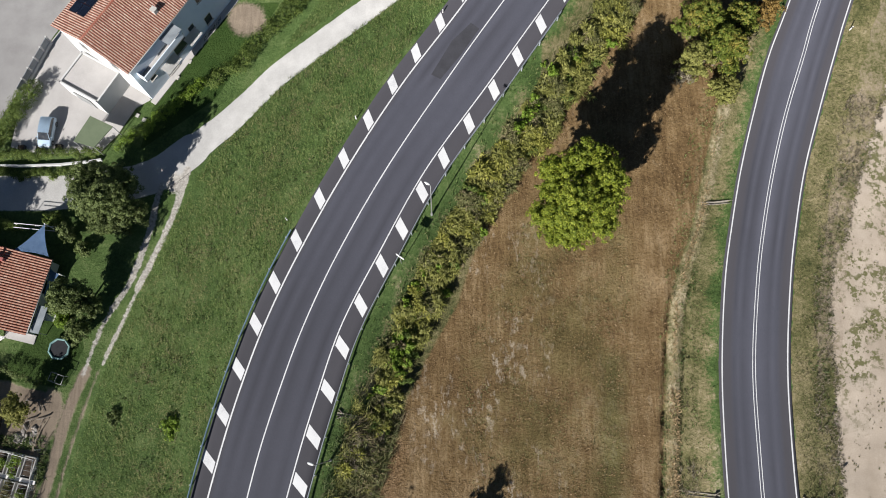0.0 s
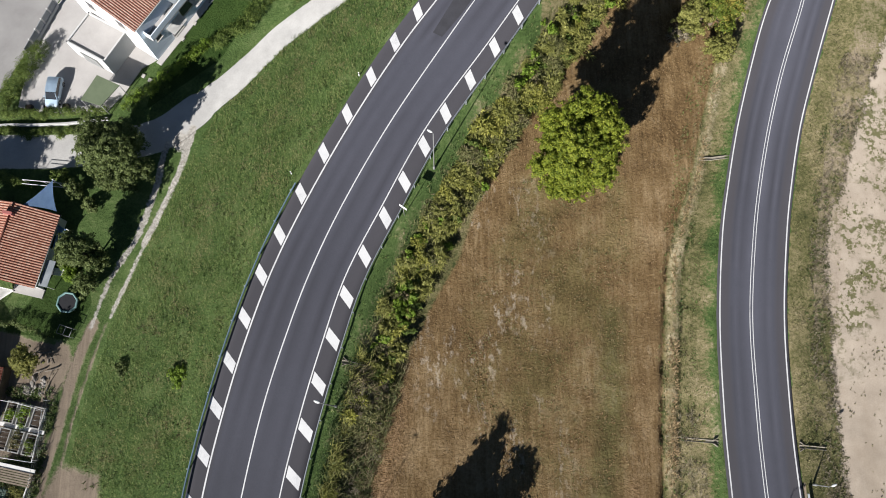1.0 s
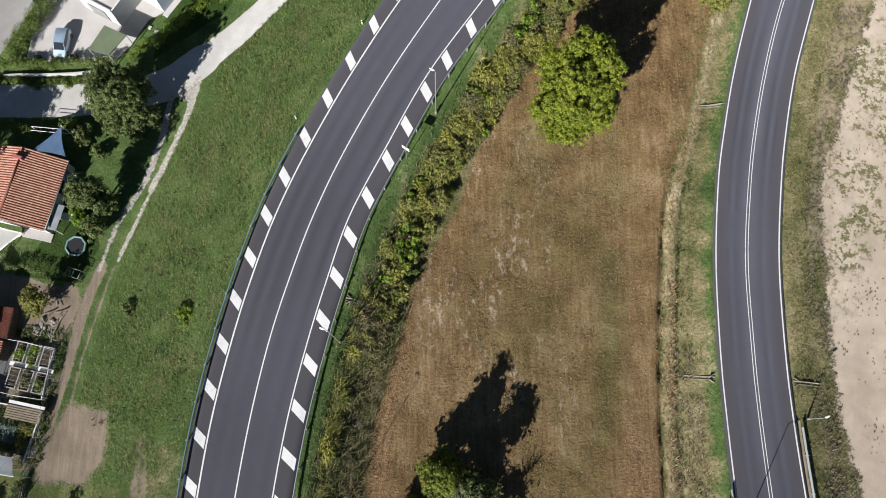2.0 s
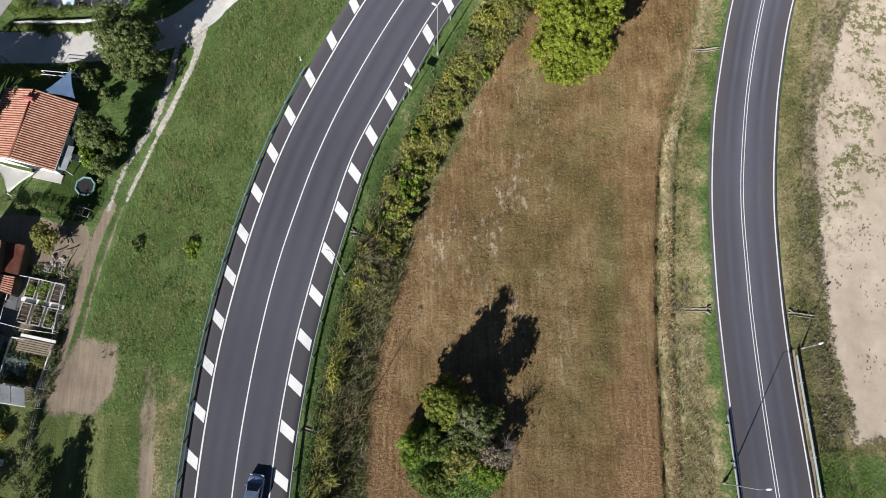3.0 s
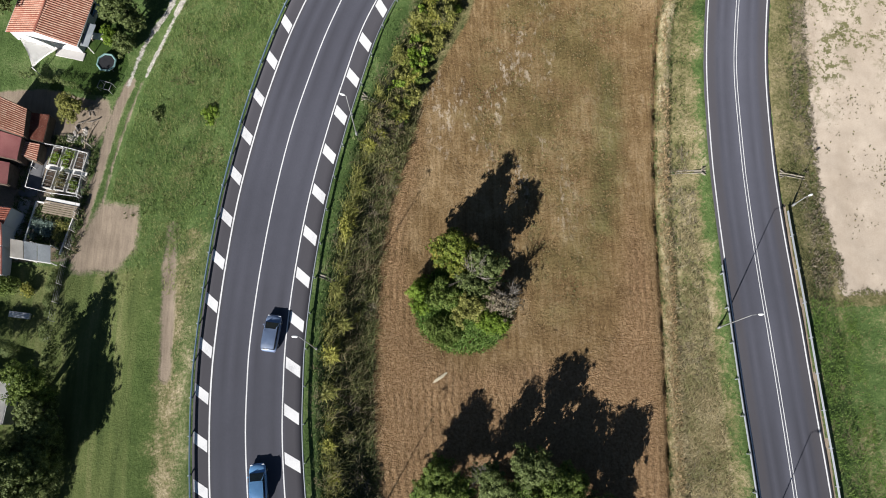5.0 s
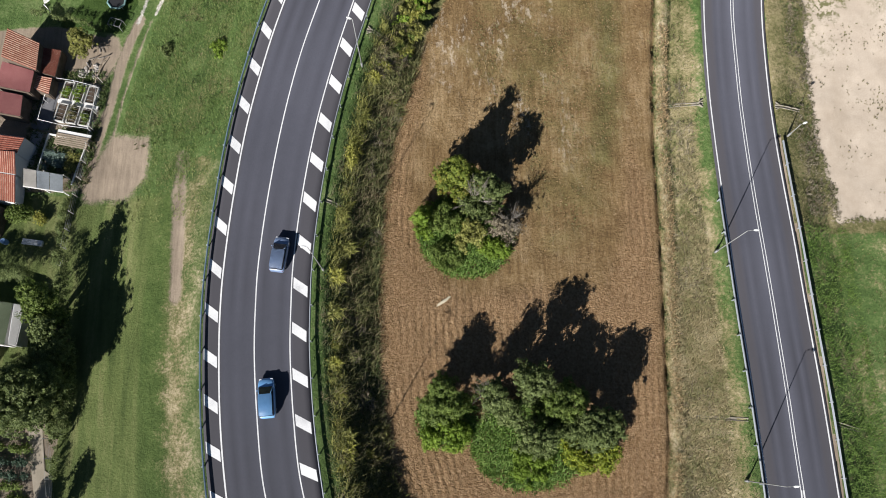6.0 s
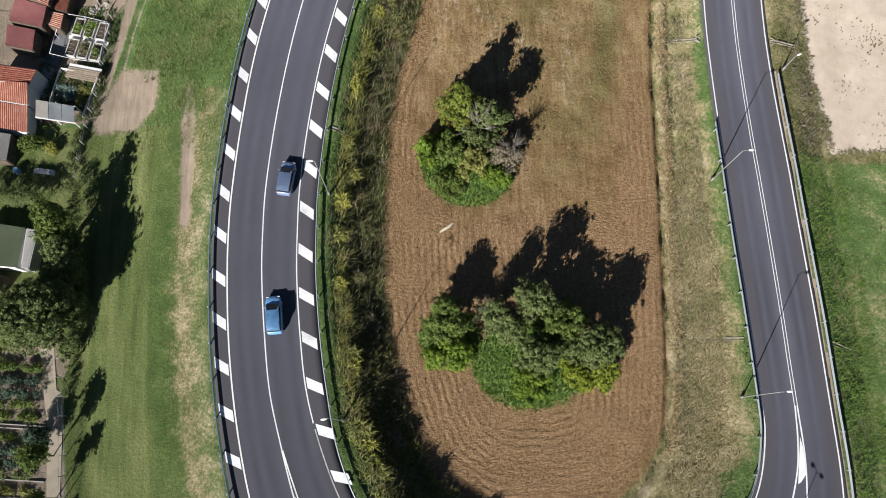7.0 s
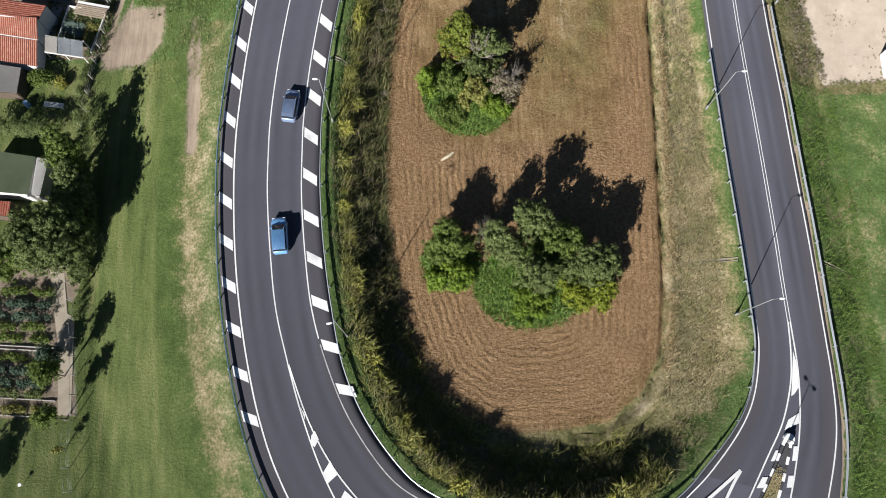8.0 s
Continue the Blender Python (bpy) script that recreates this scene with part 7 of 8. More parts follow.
part("plank_path", boxed(-2.6, -0.22, -0.1, 2.7, 0.22, 0.3, bevel=0.02), WHITE_PAINT, base("garden_walkway", pose(-48.2, -5.45, LOW_Z, 0, 0, -12), "white plank walkway between the raised beds", "walkway"))
slab("garden_paving", [(-52.6, -2.6), (-50.4, -2.4), (-51.6, -8.9), (-54.0, -8.6)], LOW_Z - 0.2, LOW_Z + 0.07, PAVING_SHADED, "grey concrete paving beside the raised beds, darkened for shade", "pavement")
rng = np.random.default_rng(78)
for k in range(7):
    x, y = -46.6 + (rng.random() - 0.5) * 3.0, 1.6 + (rng.random() - 0.5) * 3.6
    log = base("dead_branch", pose(x, y, height_at(x, y) + 0.12, 0, 0, rng.random() * 360), "grey dead branch lying on bare garden soil", "branch", "dead branches in the garden")
    part("limb", tube(bmesh.new(), [(-1.0, 0, 0), (-0.2, 0.12, 0.06), (0.8, -0.1, 0.02)], [0.08, 0.065, 0.03], 6), DEADWOOD, log)
    part("twig", tube(bmesh.new(), [(-0.2, 0.12, 0.06), (0.3, 0.5, 0.12), (0.7, 0.8, 0.1)], [0.04, 0.03, 0.012], 5), DEADWOOD, log)


pipes = base("pipe_frame", Matrix(), "white pipe frame standing round the raised beds", "frame")
ring = [(-51.4, -2.2), (-48.6, -2.7), (-45.6, -3.5), (-45.7, -6.4), (-46.1, -9.2), (-49.4, -8.7), (-52.4, -7.9), (-52.0, -5.2)]
for (x0, y0), (x1, y1) in zip(ring, ring[1:] + ring[:1]):
    part("pipe_post", tube(bmesh.new(), [(x0, y0, LOW_Z - 0.1), (x0, y0, LOW_Z + 1.35)], 0.032, 6), KERB_WHITE, pipes)
    part("pipe_rail", tube(bmesh.new(), [(x0, y0, LOW_Z + 1.3), (x1, y1, LOW_Z + 1.3)], 0.032, 6), KERB_WHITE, pipes)
for (x0, y0), (x1, y1) in (((-51.3, -9.5), (-46.3, -10.4)), ((-46.3, -10.4), (-47.8, -16.2)), ((-52.3, -15.0), (-51.3, -9.5))):
    edge_ = base("bed_border", pose(x0, y0, LOW_Z, 0, 0, math.degrees(math.atan2(y1 - y0, x1 - x0))), "pale timber board round a garden bed", "edging", "timber borders of the garden bed")
    part("board", boxed(0, -0.07, -0.1, math.hypot(x1 - x0, y1 - y0), 0.07, 0.5, bevel=0.015), WHITE_PAINT, edge_)


# ---- garden fence and lawn things ----
def mesh_fence(pts, tall, label, gap=2.2):
    f = base("fence", Matrix(), label, "fence")
    line = even(np.array(pts, float), gap)
    zs = height(line[:, 0], line[:, 1])[0]
    for (x, y), z in zip(line, zs):
        part("post", tube(bmesh.new(), [(x, y, z - 0.2), (x, y, z + tall)], 0.045, 6), CONCRETE, f)
    for (a, za), (b, zb) in zip(zip(line[:-1], zs[:-1]), zip(line[1:], zs[1:])):
        for h in (0.25, 0.6, 0.95, tall - 0.08):
            part("wire", tube(bmesh.new(), [(*a, za + h), (*b, zb + h)], 0.012, 4), LAMP_POLE, f)
    return f


mesh_fence([(-45.4, -2.4), (-45.9, -9.6), (-47.0, -17.3), (-48.1, -27.5)], 1.5, "wire fence on pale concrete posts along the track")
mesh_fence([(-47.2, -46.5), (-46.0, -53), (-45.0, -62)], 1.9, "wire fence on pale posts beside the vegetable plot")
mesh_fence([(-45.4, -62.4), (-45.7, -65.2), (-44.7, -70), (-43.6, -77)], 2.2, "tall wire fence beside the large lawn", 2.6)
hedge([(-47.8, -18.3), (-48.5, -23.6)], 0.7, 1.2, LEAF_DARK, "narrow grey-green clipped hedge beside the fence", 208, 50, 0.16)
topiary = base("topiary_bush", pose(-53.4, -20.1, LOW_Z), "large egg-shaped clipped bush on the lawn", "bush")
sprays("foliage", np.random.default_rng(210), [(0, 0, 0.95, 1.7, 1.15, 0.95)], LEAF_GREEN, topiary, 0.3, 0.1, 22, 1.0, 0.03)
part("stem", tube(bmesh.new(), [(0, 0, -0.1), (0, 0, 1.0)], [0.12, 0.06], 6), BARK, topiary)
grown_tree(-51.0, -20.5, 0.7, 0.6, 0.35, 1.1, LEAF_CANE, "small yellow bush on the lawn", 39, 9, 0.42, thick=0.05, size=0.14)
bench = base("garden_bench", pose(-51.7, -23.5, LOW_Z, 0, 0, -8), "white slatted garden bench beside the lawn", "bench")
for k in range(4):
    part("slat", boxed(-1.25, -0.35 + k * 0.18, 0.42, 1.25, -0.2 + k * 0.18, 0.47, bevel=0.01), WHITE_PAINT, bench)
for x in (-1.1, 1.1):
    part("side_frame", boxed(x - 0.05, -0.33, -0.05, x + 0.05, 0.33, 0.42, bevel=0.01), WHITE_PAINT, bench)
hedge([(-59, -27.2), (-54, -27.4), (-50.4, -27.6)], 1.2, 3.4, LEAF_DARK, "tall dark hedge at the end of the lawn", 209, 120)
barrel = base("water_barrel", pose(-55.0, -23.4, LOW_Z), "blue plastic water barrel beside the shed", "barrel")
part("body", tube(bmesh.new(), [(0, 0, -0.02), (0, 0, 0.2), (0, 0, 0.5), (0, 0, 0.9)], [0.3, 0.34, 0.35, 0.3], 14), SAIL_BLUE, barrel)
part("lid", tube(bmesh.new(), [(0, 0, 0.9), (0, 0, 0.95)], [0.31, 0.31], 14), SAIL_BLUE, barrel)

grown_tree(-47.2, -31.8, 1.5, 2.4, 2.6, 8.0, LEAF_GREEN, "tall yellow-green tree between sheds and lawn", 40, 14, 1.2)
grown_tree(-45.9, -35.4, 1.6, 3.0, 1.2, 6.8, LEAF_DARK, "dark bushy tree beside the green-roofed shed", 41, 16, 1.3)
hedge([(-47.8, -25.0), (-47.0, -29.0), (-46.2, -32.6)], 1.1, 2.4, LEAF_DARK, "dark overgrown hedge along the garden fence", 212, 50)
hedge([(-45.2, -38.4), (-44.9, -42), (-45.4, -46)], 1.2, 2.4, LEAF_DARK, "dark overgrown hedge beside the garden path", 213, 50)
# Filler bush covers lawn that should lie black in shade.
grown_tree(-46.9, -41.8, 1.4, 2.0, 0.8, 5.0, LEAF_DARK, "dark bush added in place of shade under the broad garden tree", 54, 9, 1.0, thick=0.09)
grown_tree(-47.4, -42.2, 4.4, 3.4, 2.2, 8.8, LEAF_DARK, "broad dark grey-green tree over the garden", 42, 38, 1.5)
grown_tree(-53.4, -43.6, 3.0, 2.6, 2.0, 6.0, LEAF_GREEN, "broad green tree over the garden", 43, 14, 1.4)
grown_tree(-45.6, -37.8, 1.3, 1.3, 1.2, 4.2, LEAF_DARK, "slim dark bush beside the path", 44, 8, 0.8, thick=0.08)
grown_tree(-46.4, -45.2, 0.9, 1.2, 0.5, 2.2, LEAF_DARK, "dark bush beside the garden path", 45, 6, 0.7, thick=0.06)
grown_tree(-46.9, -57.4, 1.1, 1.1, 3.6, 6.4, LEAF_GREEN, "slim young tree with a small round crown", 46, 13, 0.7, thick=0.08, size=0.2)
grown_tree(-46.2, -62.2, 1.0, 1.0, 3.4, 6.0, LEAF_GREEN, "slim young tree with a small round crown", 47, 11, 0.65, thick=0.08, size=0.2)
grown_tree(-45.9, -65.6, 0.35, 0.4, 1.4, 2.8, LEAF_SHRUB, "thin bare-looking young tree by the fence", 48, 5, 0.3, thick=0.05, size=0.16)
grown_tree(-58.2, -74.6, 1.3, 1.3, 0.8, 8.4, LEAF_DARK, "tall narrow dark conifer beside the lawn", 49, 18, 1.0)
DARK_VEG = leafy("blue_green_vegetables", (0.02, 0.042, 0.026), (0.055, 0.095, 0.06), (0.15, 0.21, 0.14), 0.25)
for k, (y0, mat_, txt, hgt) in enumerate(((-47.4, LEAF_GREEN, "row of leafy vegetables", 0.9), (-48.9, DARK_VEG, "row of dark leafy vegetables", 1.0), (-50.3, DARK_VEG, "row of tall dark vegetables", 1.2), (-51.6, LEAF_GREEN, "row of dark leafy vegetables", 0.8), (-52.9, LEAF_GREEN, "row of low mixed vegetables", 0.4), (-55.2, LEAF_GREEN, "row of low salad plants", 0.4),
                                              (-56.6, DARK_VEG, "row of tall dark vegetables", 0.9), (-57.9, DARK_VEG, "row of tall dark vegetables", 1.0), (-59.2, LEAF_DARK, "row of tall dark vegetables", 0.9), (-61.0, LEAF_SHRUB, "row of withering vegetables", 0.5))):
    crop("vegetable_row", -52.6, y0, 0.6, 7.0, 86, 1, mat_, txt + " in the brown garden soil", 340 + k, hgt, 0.24, 190)
grown_tree(-48.4, -55.2, 1.3, 1.2, 0.6, 2.6, DARK_VEG, "round dark bush at the edge of the vegetable plot", 50, 8, 0.7, thick=0.06, size=0.2)
for k, y0 in enumerate((-53.9, -54.3, -59.9, -61.8)):
    ed = base("plank_edging", pose(-51.6, y0, height_at(-51.6, y0), 0, 0, -4), "grey plank edging along a vegetable bed", "edging", "plank edgings of the vegetable plot")
    part("plank", boxed(-4.0, -0.05, -0.1, 4.0, 0.05, 0.22, bevel=0.01), CONCRETE, ed)
slab("path", [(-49.9, -44.8), (-48.2, -45.2), (-47.4, -50.0), (-46.5, -50.6), (-45.7, -61.8), (-47.2, -61.8), (-48.0, -54), (-49.0, -49.6)], LOW_Z - 0.2, LOW_Z + 0.07, plain("sandy_path", (0.32, 0.275, 0.21), (0.47, 0.41, 0.325), 0.8, 14, 0.9, 0, 0.02), "pale sandy garden path beside the plot", "path")
hedge([(-45.9, -47.5), (-46.1, -51)], 0.4, 1.1, LEAF_DARK, "low bushes along the garden path", 211, 14, 0.18)
ball = base("bird_bath", pose(-50.2, -69.3, height_at(-50.2, -69.3)), "small white ornament on a post on the lawn", "ornament")
part("stand", tube(bmesh.new(), [(0, 0, -0.1), (0, 0, 0.8)], [0.05, 0.04], 6), KERB_WHITE, ball)
part("bowl", tube(bmesh.new(), [(0, 0, 0.8), (0, 0, 0.88), (0, 0, 0.92)], [0.08, 0.2, 0.2], 12), KERB_WHITE, ball)

# ---- east of the side road ----
hut = base("white_hut", Matrix(), "white flat hut with a dark roof on the sand", "hut")
part("wall", boxed(53.2, -21.6, SAND_Z - 0.2, 59, -18.4, SAND_Z + 2.6, bevel=0.03), WHITE_WALL, hut)
part("roof", boxed(53.0, -21.3, SAND_Z + 2.6, 59.2, -18.2, SAND_Z + 2.75, bevel=0.03), DARK, hut)

heap = base("straw_heap", pose(-2.2, -31.5, height_at(-2.2, -31.5)), "small pale heap of straw on the tilled field", "straw heap")
rng = np.random.default_rng(88)
bm = bmesh.new()
bmesh.ops.create_icosphere(bm, subdivisions=3, radius=1)
for v in bm.verts:
    v.co = Vector((v.co.x * 0.8 + v.co.y * 0.12, v.co.y * 0.3 + v.co.x * 0.5, v.co.z * 0.16)) * (0.75 + 0.5 * rng.random())
part("straw", bm, plain("pale_straw", (0.42, 0.37, 0.27), (0.66, 0.6, 0.46), 2, 14, 0.9), heap)

# ---- grass, stubble and weeds: uncounted blades as one object for each kind of cover ----
def blades(name, n, x0, x1, y0, y1, keep, size, wide, lean, material, label, seed, patchy=0.0, group=3, beside=None, comb=None):
    """Tufts of bent blades scattered where keep() allows."""
    rng = np.random.default_rng(seed)
    tx, ty = x0 + (x1 - x0) * rng.random(n), y0 + (y1 - y0) * rng.random(n)
    if beside:  # along the bank's line, between two distances from it
        i = rng.integers(len(inner_line), size=n)
        off = beside[0] + (beside[1] - beside[0]) * rng.random(n)
        tx, ty = (inner_line[i, k] + left[i, k] * off + g[i, k] * (rng.random(n) - 0.5) for k in (0, 1))
        inner_now = (ty < y1) & (ty > y0)
        tx, ty = tx[inner_now], ty[inner_now]
        n = len(tx)
    z, di, do = height(tx, ty)
    ok = keep(tx, ty, di, do)
    if patchy:
        thick = np.array([noise.noise((a * 0.22, b * 0.22, seed)) + 0.5 * noise.noise((a * 0.8, b * 0.8, seed)) for a, b in zip(tx, ty)])
        ok &= thick + rng.normal(size=n) * 0.35 > patchy - 0.5
    tx, ty, z = tx[ok], ty[ok], z[ok]
    k = len(tx) * group
    px, py, pz = (np.repeat(a, group) for a in (tx, ty, z))
    px, py = px + rng.normal(size=k) * size * 0.35, py + rng.normal(size=k) * size * 0.35
    a = rng.random(k) * 2 * math.pi if comb is None else comb + rng.normal(size=k) * 1.3
    s = size * (0.5 + rng.random(k))
    w = wide * (0.6 + 0.8 * rng.random(k))
    up = s * (1 - lean * rng.random(k))
    out = np.sqrt(np.maximum(s * s - up * up, 0)) + s * 0.25
    ca_, sa_ = np.cos(a), np.sin(a)
    root_l = np.stack([px - sa_ * w, py + ca_ * w, pz - 0.03], 1)
    root_r = np.stack([px + sa_ * w, py - ca_ * w, pz - 0.03], 1)
    mid_l = np.stack([px + ca_ * out * 0.4 - sa_ * w * 0.8, py + sa_ * out * 0.4 + ca_ * w * 0.8, pz + up * 0.7], 1)
    mid_r = np.stack([px + ca_ * out * 0.4 + sa_ * w * 0.8, py + sa_ * out * 0.4 - ca_ * w * 0.8, pz + up * 0.7], 1)
    tip = np.stack([px + ca_ * out, py + sa_ * out, pz + up], 1)
    vs = np.stack([root_l, root_r, mid_l, mid_r, tip], 1).reshape(-1, 3)
    i = np.arange(k) * 5
    tri = np.stack([i, i + 1, i + 3, i, i + 3, i + 2, i + 2, i + 3, i + 4], 1).ravel()
    m = bpy.data.meshes.new(name)
    m.vertices.add(k * 5)
    m.vertices.foreach_set("co", vs.astype(np.float32).ravel())
    m.loops.add(k * 9)
    m.loops.foreach_set("vertex_index", tri.astype(np.int32))
    m.polygons.add(k * 3)
    m.polygons.foreach_set("loop_start", (np.arange(k * 3) * 3).astype(np.int32))
    m.update(calc_edges=True)
    m.materials.append(material)
    return tagged(new(name, m), label, "grass", kind="stuff")


TRACKS = [[(8, 66), (-3, 57), (-9.4, 52), (-16, 47.2), (-21.3, 43.2), (-26.6, 37.6), (-31, 33.6), (-36, 30)], [(-34.4, 29), (-35.4, 23.2), (-37.0, 17.3), (-39.1, 13.4), (-41.6, 6.0)], [(-31.4, 31), (-32.4, 25.8), (-34.8, 19.0), (-37.3, 12.6), (-39.4, 7.2)]]


def off_track(x, y):
    return np.logical_and.reduce([path_mask(x, y, t, w, 0.4) < 0.5 for t, w in zip(TRACKS, (2.2, 0.55, 0.4))])


def in_any(x, y, *rings):
    return np.logical_or.reduce([inside(x, y, r) for r in rings])


def by_ditch(x, y, lo, hi):
    d = nearest(x, y, np.c_[spline(DITCH, 3), np.zeros(3 * len(DITCH) - 2)])[0]
    return (-d > lo) & (-d < hi)


BLADE_SPOIL = leafy("tan_spoil_litter", (0.19, 0.125, 0.06), (0.4, 0.29, 0.155), (0.6, 0.48, 0.3), 0.2, 0.4)
BLADE_PALE = leafy("pale_bank_blades", (0.11, 0.135, 0.04), (0.23, 0.26, 0.09), (0.42, 0.43, 0.2), 0.36, 0.3)
BLADE_WEED = leafy("dark_weed_blades", (0.03, 0.055, 0.016), (0.085, 0.125, 0.035), (0.22, 0.25, 0.1), 0.3, 0.5, (0.19, 0.15, 0.09), 0.6)
BLADE_LUSH = leafy("lush_weed_blades", (0.05, 0.1, 0.02), (0.15, 0.25, 0.05), (0.33, 0.42, 0.13), 0.36, 0.2)
BLADE_FIELD = leafy("field_litter", (0.135, 0.085, 0.038), (0.25, 0.16, 0.075), (0.43, 0.325, 0.2), 0.15, 0.25)
blades("bank_grass", 230000, -52, 14, -19, 56, lambda x, y, di, do: (do < -0.5) & (do > -15.5) & off_track(x, y) & ~in_any(x, y, YARD_SOIL) & (y > -18.4 + 8 * np.clip((do + 5.5) / 3, 0, 1) + 1.6 * np.sin(x * 37.1 + y * 91.7)) & ((x > -44.5 + 0.42 * np.clip(y - 8, 0, 60)) | (y < -9)), 0.23, 0.019, 0.8, BLADE_BANK, "rough green grass on the long road bank", 11, 0.05, comb=1.1)
blades("bank_hay", 60000, -46, 12, -22, 56, lambda x, y, di, do: (do < -0.5) & (do > -15) & off_track(x, y) & ~in_any(x, y, YARD_SOIL) & ((x > -44 + 0.42 * np.clip(y - 8, 0, 60)) | (y < -9)) & (np.sin(do * 2.3 + 0.7 * np.sin(y * 0.21)) > -0.6), 0.24, 0.022, 0.85, BLADE_PALE, "paler dry grass in patches on the long road bank", 35, 0.4, 3, comb=1.1)
blades("garden_weeds", 6000, -56, -43, -16.6, -1, lambda x, y, di, do: ~in_any(x, y, [(-53, -1.5), (-45.6, -2.5), (-46.2, -9), (-53, -8.5)]) & (x > -54) & (x < -44.2 - 0.12 * np.clip(-y, 0, 30)), 0.4, 0.05, 0.6, BLADE_WEED, "straggling weeds between the garden beds", 23, 0.55, 5)
blades("bank_weeds", 9000, -48, 10, -12, 50, lambda x, y, di, do: (do < -1.0) & (do > -14) & off_track(x, y) & (x > -43.5 + 0.42 * np.clip(y - 8, 0, 60)), 0.32, 0.04, 0.7, BLADE_WEED, "darker tufts of weeds on the long road bank", 12, 0.55, 6)
blades("inner_bank_grass", 26000, -22, 50, -80, 56, lambda x, y, di, do: (di > 1.9) & (di < 7.0) & ((x < 18 + np.clip(y - 10, 0, 90) * 0.4) | (y < -56)) & ~inside(x, y, FIELD), 0.42, 0.035, 0.6, LEAF_REED, "dry olive grass on the inner bank", 13, 0.2, 4)
blades("inner_bank_green", 26000, -22, 50, -80, 56, lambda x, y, di, do: (di > 0.3) & (di < 3.4) & (x < 18 + np.clip(y - 10, 0, 90) * 0.4), 0.26, 0.035, 0.7, BLADE_BANK, "short green grass beside the guard rail", 14, 0.3)
blades("hay_verge", 34000, -12, 31, -70, -14, lambda x, y, di, do: inside(x, y, HAY) & (di > 0.5), 0.34, 0.022, 0.8, BLADE_DRY, "flattened straw-coloured grass on the verge", 15, 0.1, 4)
blades("hay_tussocks", 26000, 22, 32, -62, 30, lambda x, y, di, do: (di > 2.0) & by_ditch(x, y, 1.2, 6.0) & (inside(x, y, HAY) | (y < -14) & (np.sin(x * 3.1 + y * 1.7) > 0.2)), 0.5, 0.03, 0.9, BLADE_DRY, "matted tussocks of pale hay on the verge", 31, 0.35, 6, comb=1.9)
blades("hay_dark", 4500, 22, 32, -62, -4, lambda x, y, di, do: (di > 2.0) & by_ditch(x, y, 1.4, 4.6), 0.5, 0.03, 0.7, LEAF_DULL, "dead brown weeds in the hay", 32, 0.75, 6)
blades("side_verge_grass", 20000, 22, 60, -75, 56, lambda x, y, di, do: (di > 0.3) & (di < 6.5) & (x > 20), 0.22, 0.03, 0.75, BLADE_BANK, "short mixed grass on the side road's verge", 16, 0.4)
blades("side_verge_dry", 22000, 24, 70, -24, 56, lambda x, y, di, do: ((di > 2.5) & (di < 6) | (do < -0.6) & (do > -3.0)) & (x > 22) & ~inside(x, y, SAND), 0.24, 0.03, 0.8, LEAF_REED, "dry yellowish grass on the side road's verge", 17, 0.35)
blades("east_weeds", 16000, 38, 50, -80, -23, lambda x, y, di, do: (do < -1.2) & (do > -7.5), 0.26, 0.017, 0.8, BLADE_LUSH, "rank green weeds below the side road", 18, 0.3, 5)
blades("field_litter", 50000, -11, 36, -65, 50, lambda x, y, di, do: inside(x, y, FIELD) & ((y > -30) | (np.sin(x * 57.1 + y * 31.7) > 0.4)), 0.13, 0.032, 0.9, BLADE_FIELD, "short brown stubble and litter on the mown field", 19, 0.3)
blades("field_green", 16000, 2, 30, -27, 46, lambda x, y, di, do: inside(x, y, OLIVE), 0.13, 0.03, 0.8, LEAF_REED, "thin green regrowth in the middle of the field", 20, 0.45)
blades("sand_weeds", 5000, 43, 62, -22, 40, lambda x, y, di, do: inside(x, y, SAND) & ((y > -6) | (x > 47)), 0.13, 0.03, 0.8, LEAF_REED, "scattered low weeds on the bare sand", 21, 0.85, 5)
blades("thicket_skirt", 20000, -7, 18, -54, -15, lambda x, y, di, do: (np.hypot((x - 0.6) / 5.6, (y + 23.5) / 5.2) < 1) | (np.hypot((x - 7.2) / 6.4, (y + 48.0) / 4.8) < 1) | (np.hypot((x + 2) / 3.4, (y + 45) / 3.2) < 1), 0.5, 0.045, 0.7, BLADE_LUSH, "bright rank weeds round the feet of the trees", 22, 0.0, 6)
blades("east_verge_weeds", 15000, 38, 58, -22, 40, lambda x, y, di, do: (do < -2.6) & (do > -8.5) & ~inside(x, y, [(a + 0.3, b) for a, b in SAND]), 0.24, 0.03, 0.7, LEAF_DULL, "brown mixed weeds between verge and bare sand", 24, 0.4, 5)
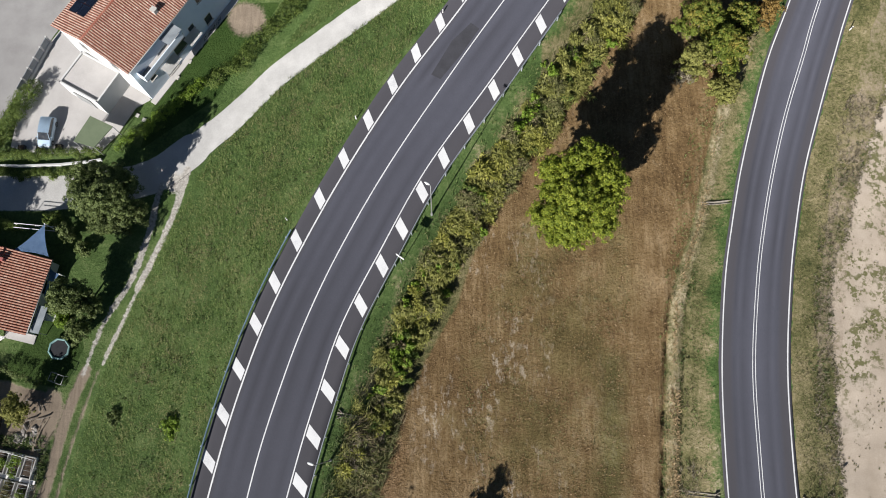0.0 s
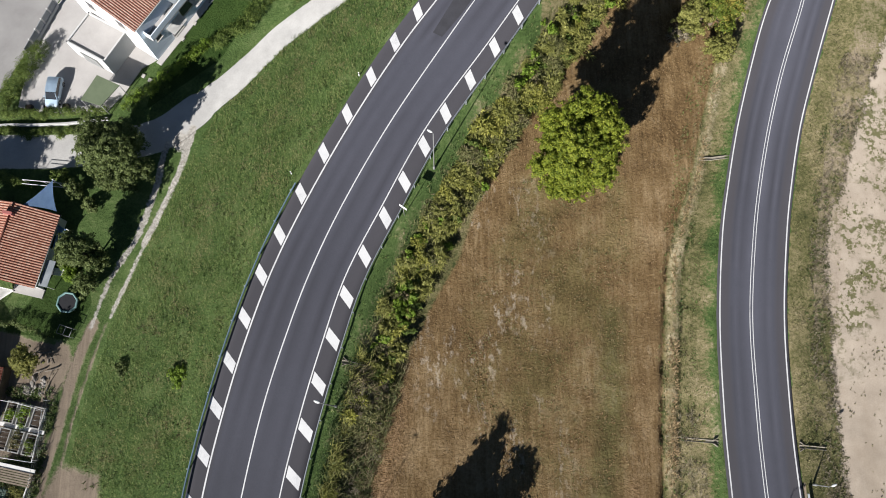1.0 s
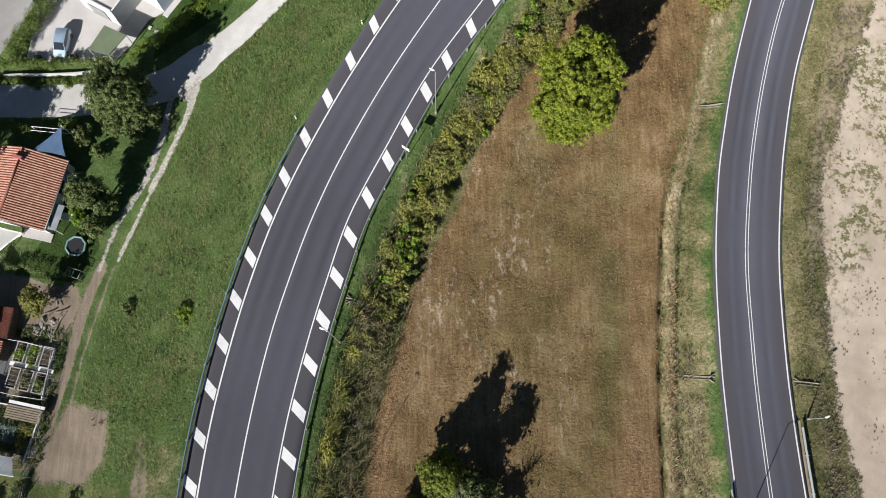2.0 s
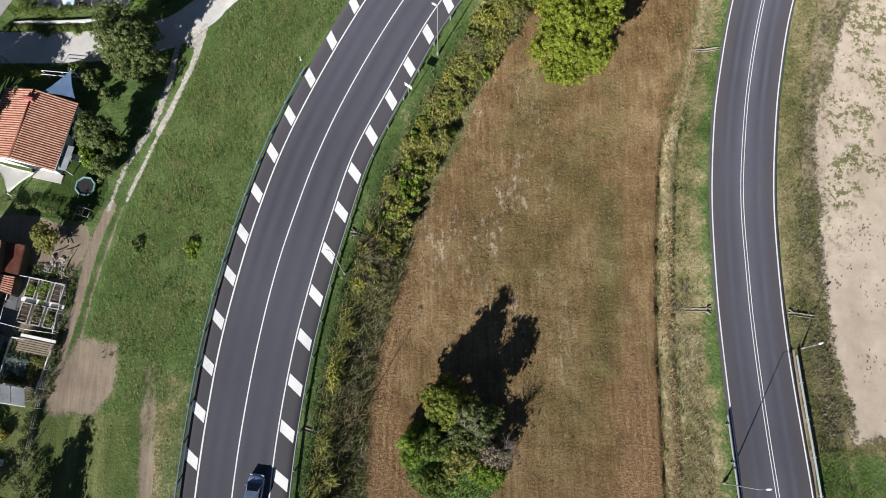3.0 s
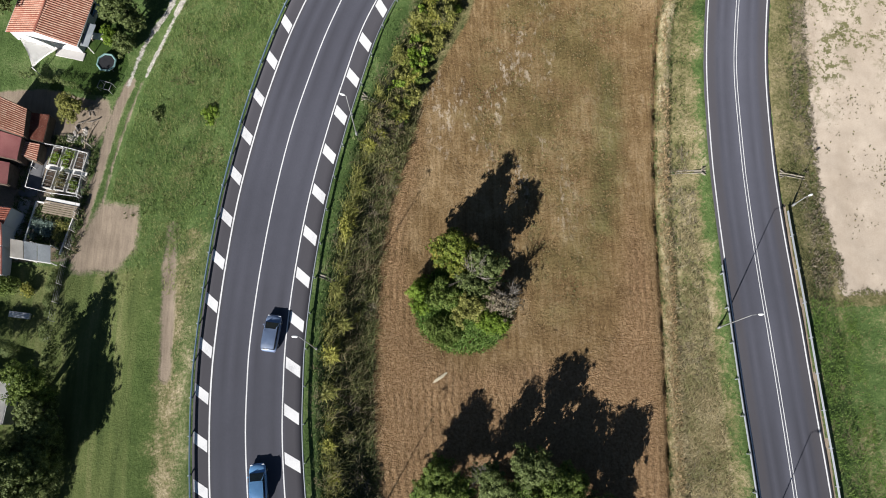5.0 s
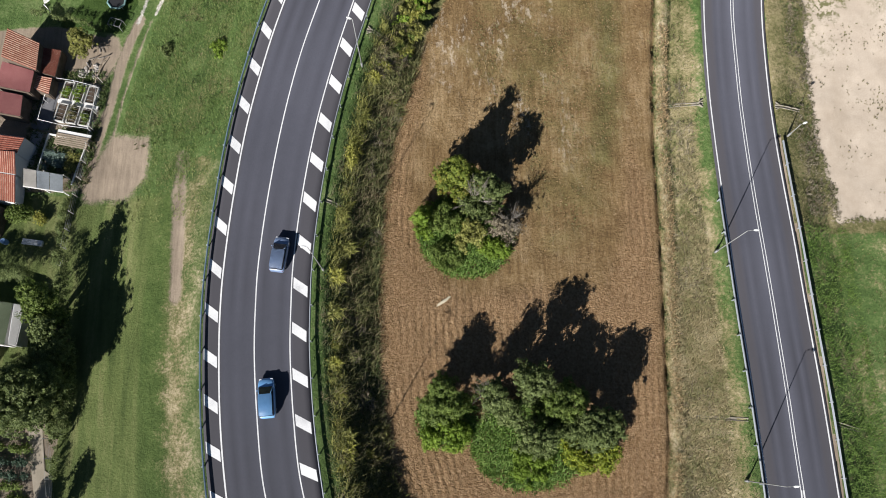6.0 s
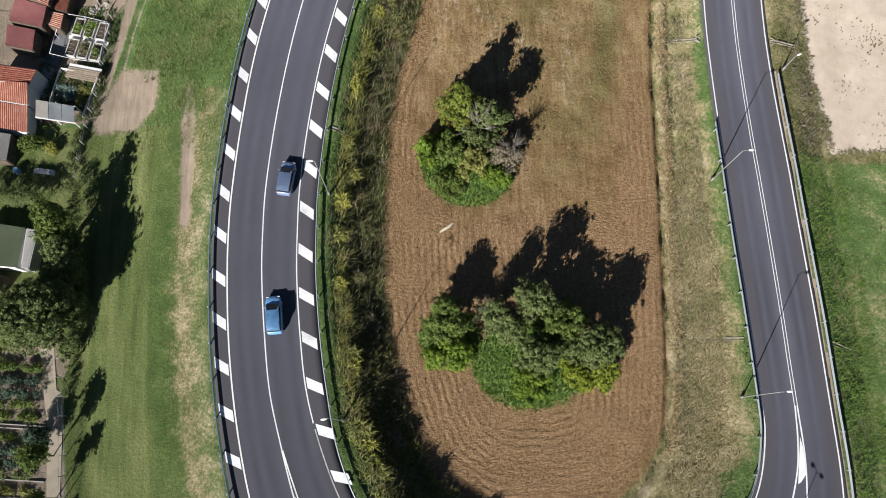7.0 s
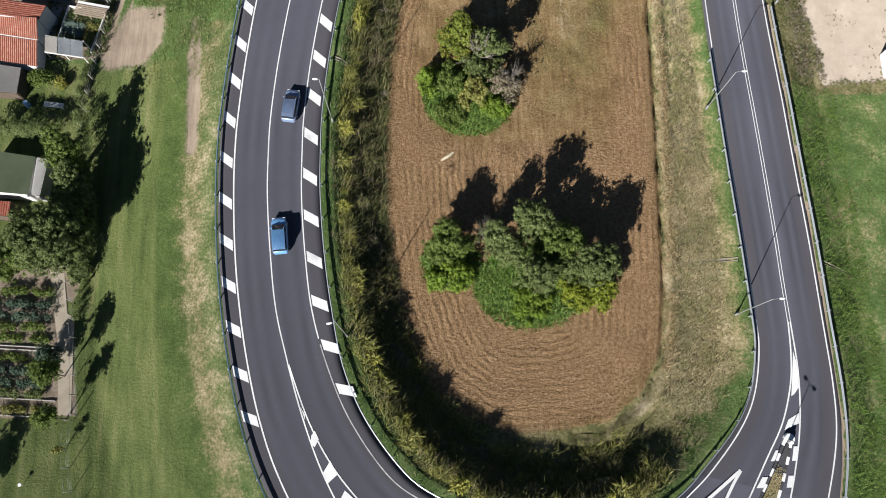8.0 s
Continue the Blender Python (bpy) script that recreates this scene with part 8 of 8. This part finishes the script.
blades("east_verge_green", 7000, 38, 56, -24, 34, lambda x, y, di, do: (do < -2.2) & (do > -7.5) & ~inside(x, y, SAND), 0.22, 0.026, 0.7, BLADE_WEED, "green weeds along the east verge", 34, 0.5, 5)
blades("east_meadow", 6000, 44, 62, -85, -22, lambda x, y, di, do: (do < -5) & ~inside(x, y, SAND), 0.22, 0.026, 0.7, LEAF_REED, "short olive meadow grass beyond the weeds", 25, 0.45)


blades("ditch_weeds", 26000, 20, 40, -58, 46, lambda x, y, di, do: (by_ditch(x, y, 1.5, 2.4) | by_ditch(x, y, -0.2, 0.35)) & (y < 18), 0.3, 0.035, 0.6, BLADE_WEED, "dark ragged weeds along the ditch", 26, 0.6, 5)
blades("ditch_straw", 60000, 20, 40, -58, 46, lambda x, y, di, do: by_ditch(x, y, 0.3, 1.5) & ((y < 4) | by_ditch(x, y, 0.5, 0.9)), 0.3, 0.028, 0.9, BLADE_SPOIL, "pale dead grass on the spoil beside the ditch", 27, 0.3, 4)
blades("bank_reeds", 9000, -20, 32, -80, 1, lambda x, y, di, do: (di > 1.9) & ~inside(x, y, FIELD), 0.95, 0.023, 0.6, LEAF_REED, "pale leaning grass on the inner bank", 28, 0.3, 6, (2.2, 7.2), 1.6)
blades("bank_sedge", 9000, -20, 32, -80, 1, lambda x, y, di, do: (di > 1.2) & ~inside(x, y, FIELD), 0.55, 0.022, 0.7, BLADE_WEED, "green sedge on the inner bank", 29, 0.2, 6, (1.2, 7.2), 1.2)
blades("crest_weeds", 5200, -22, 34, -80, 4, lambda x, y, di, do: (y < -8) | (np.sin(x * 2.3 + y * 1.9) > 0.3), 0.8, 0.024, 0.4, LEAF_SHRUB, "tall yellow weeds on the shoulder of the bank", 33, 0.62, 6, (2.0, 3.1), 1.2)
blades("bend_weeds", 7000, -16, 32, -80, -46, lambda x, y, di, do: (di > 1.8) & ~inside(x, y, HAY) & ~inside(x, y, FIELD), 0.85, 0.024, 0.5, LEAF_SHRUB, "tall yellowing weeds below the bend", 30, 0.3, 6, (1.8, 8.5), 1.4)
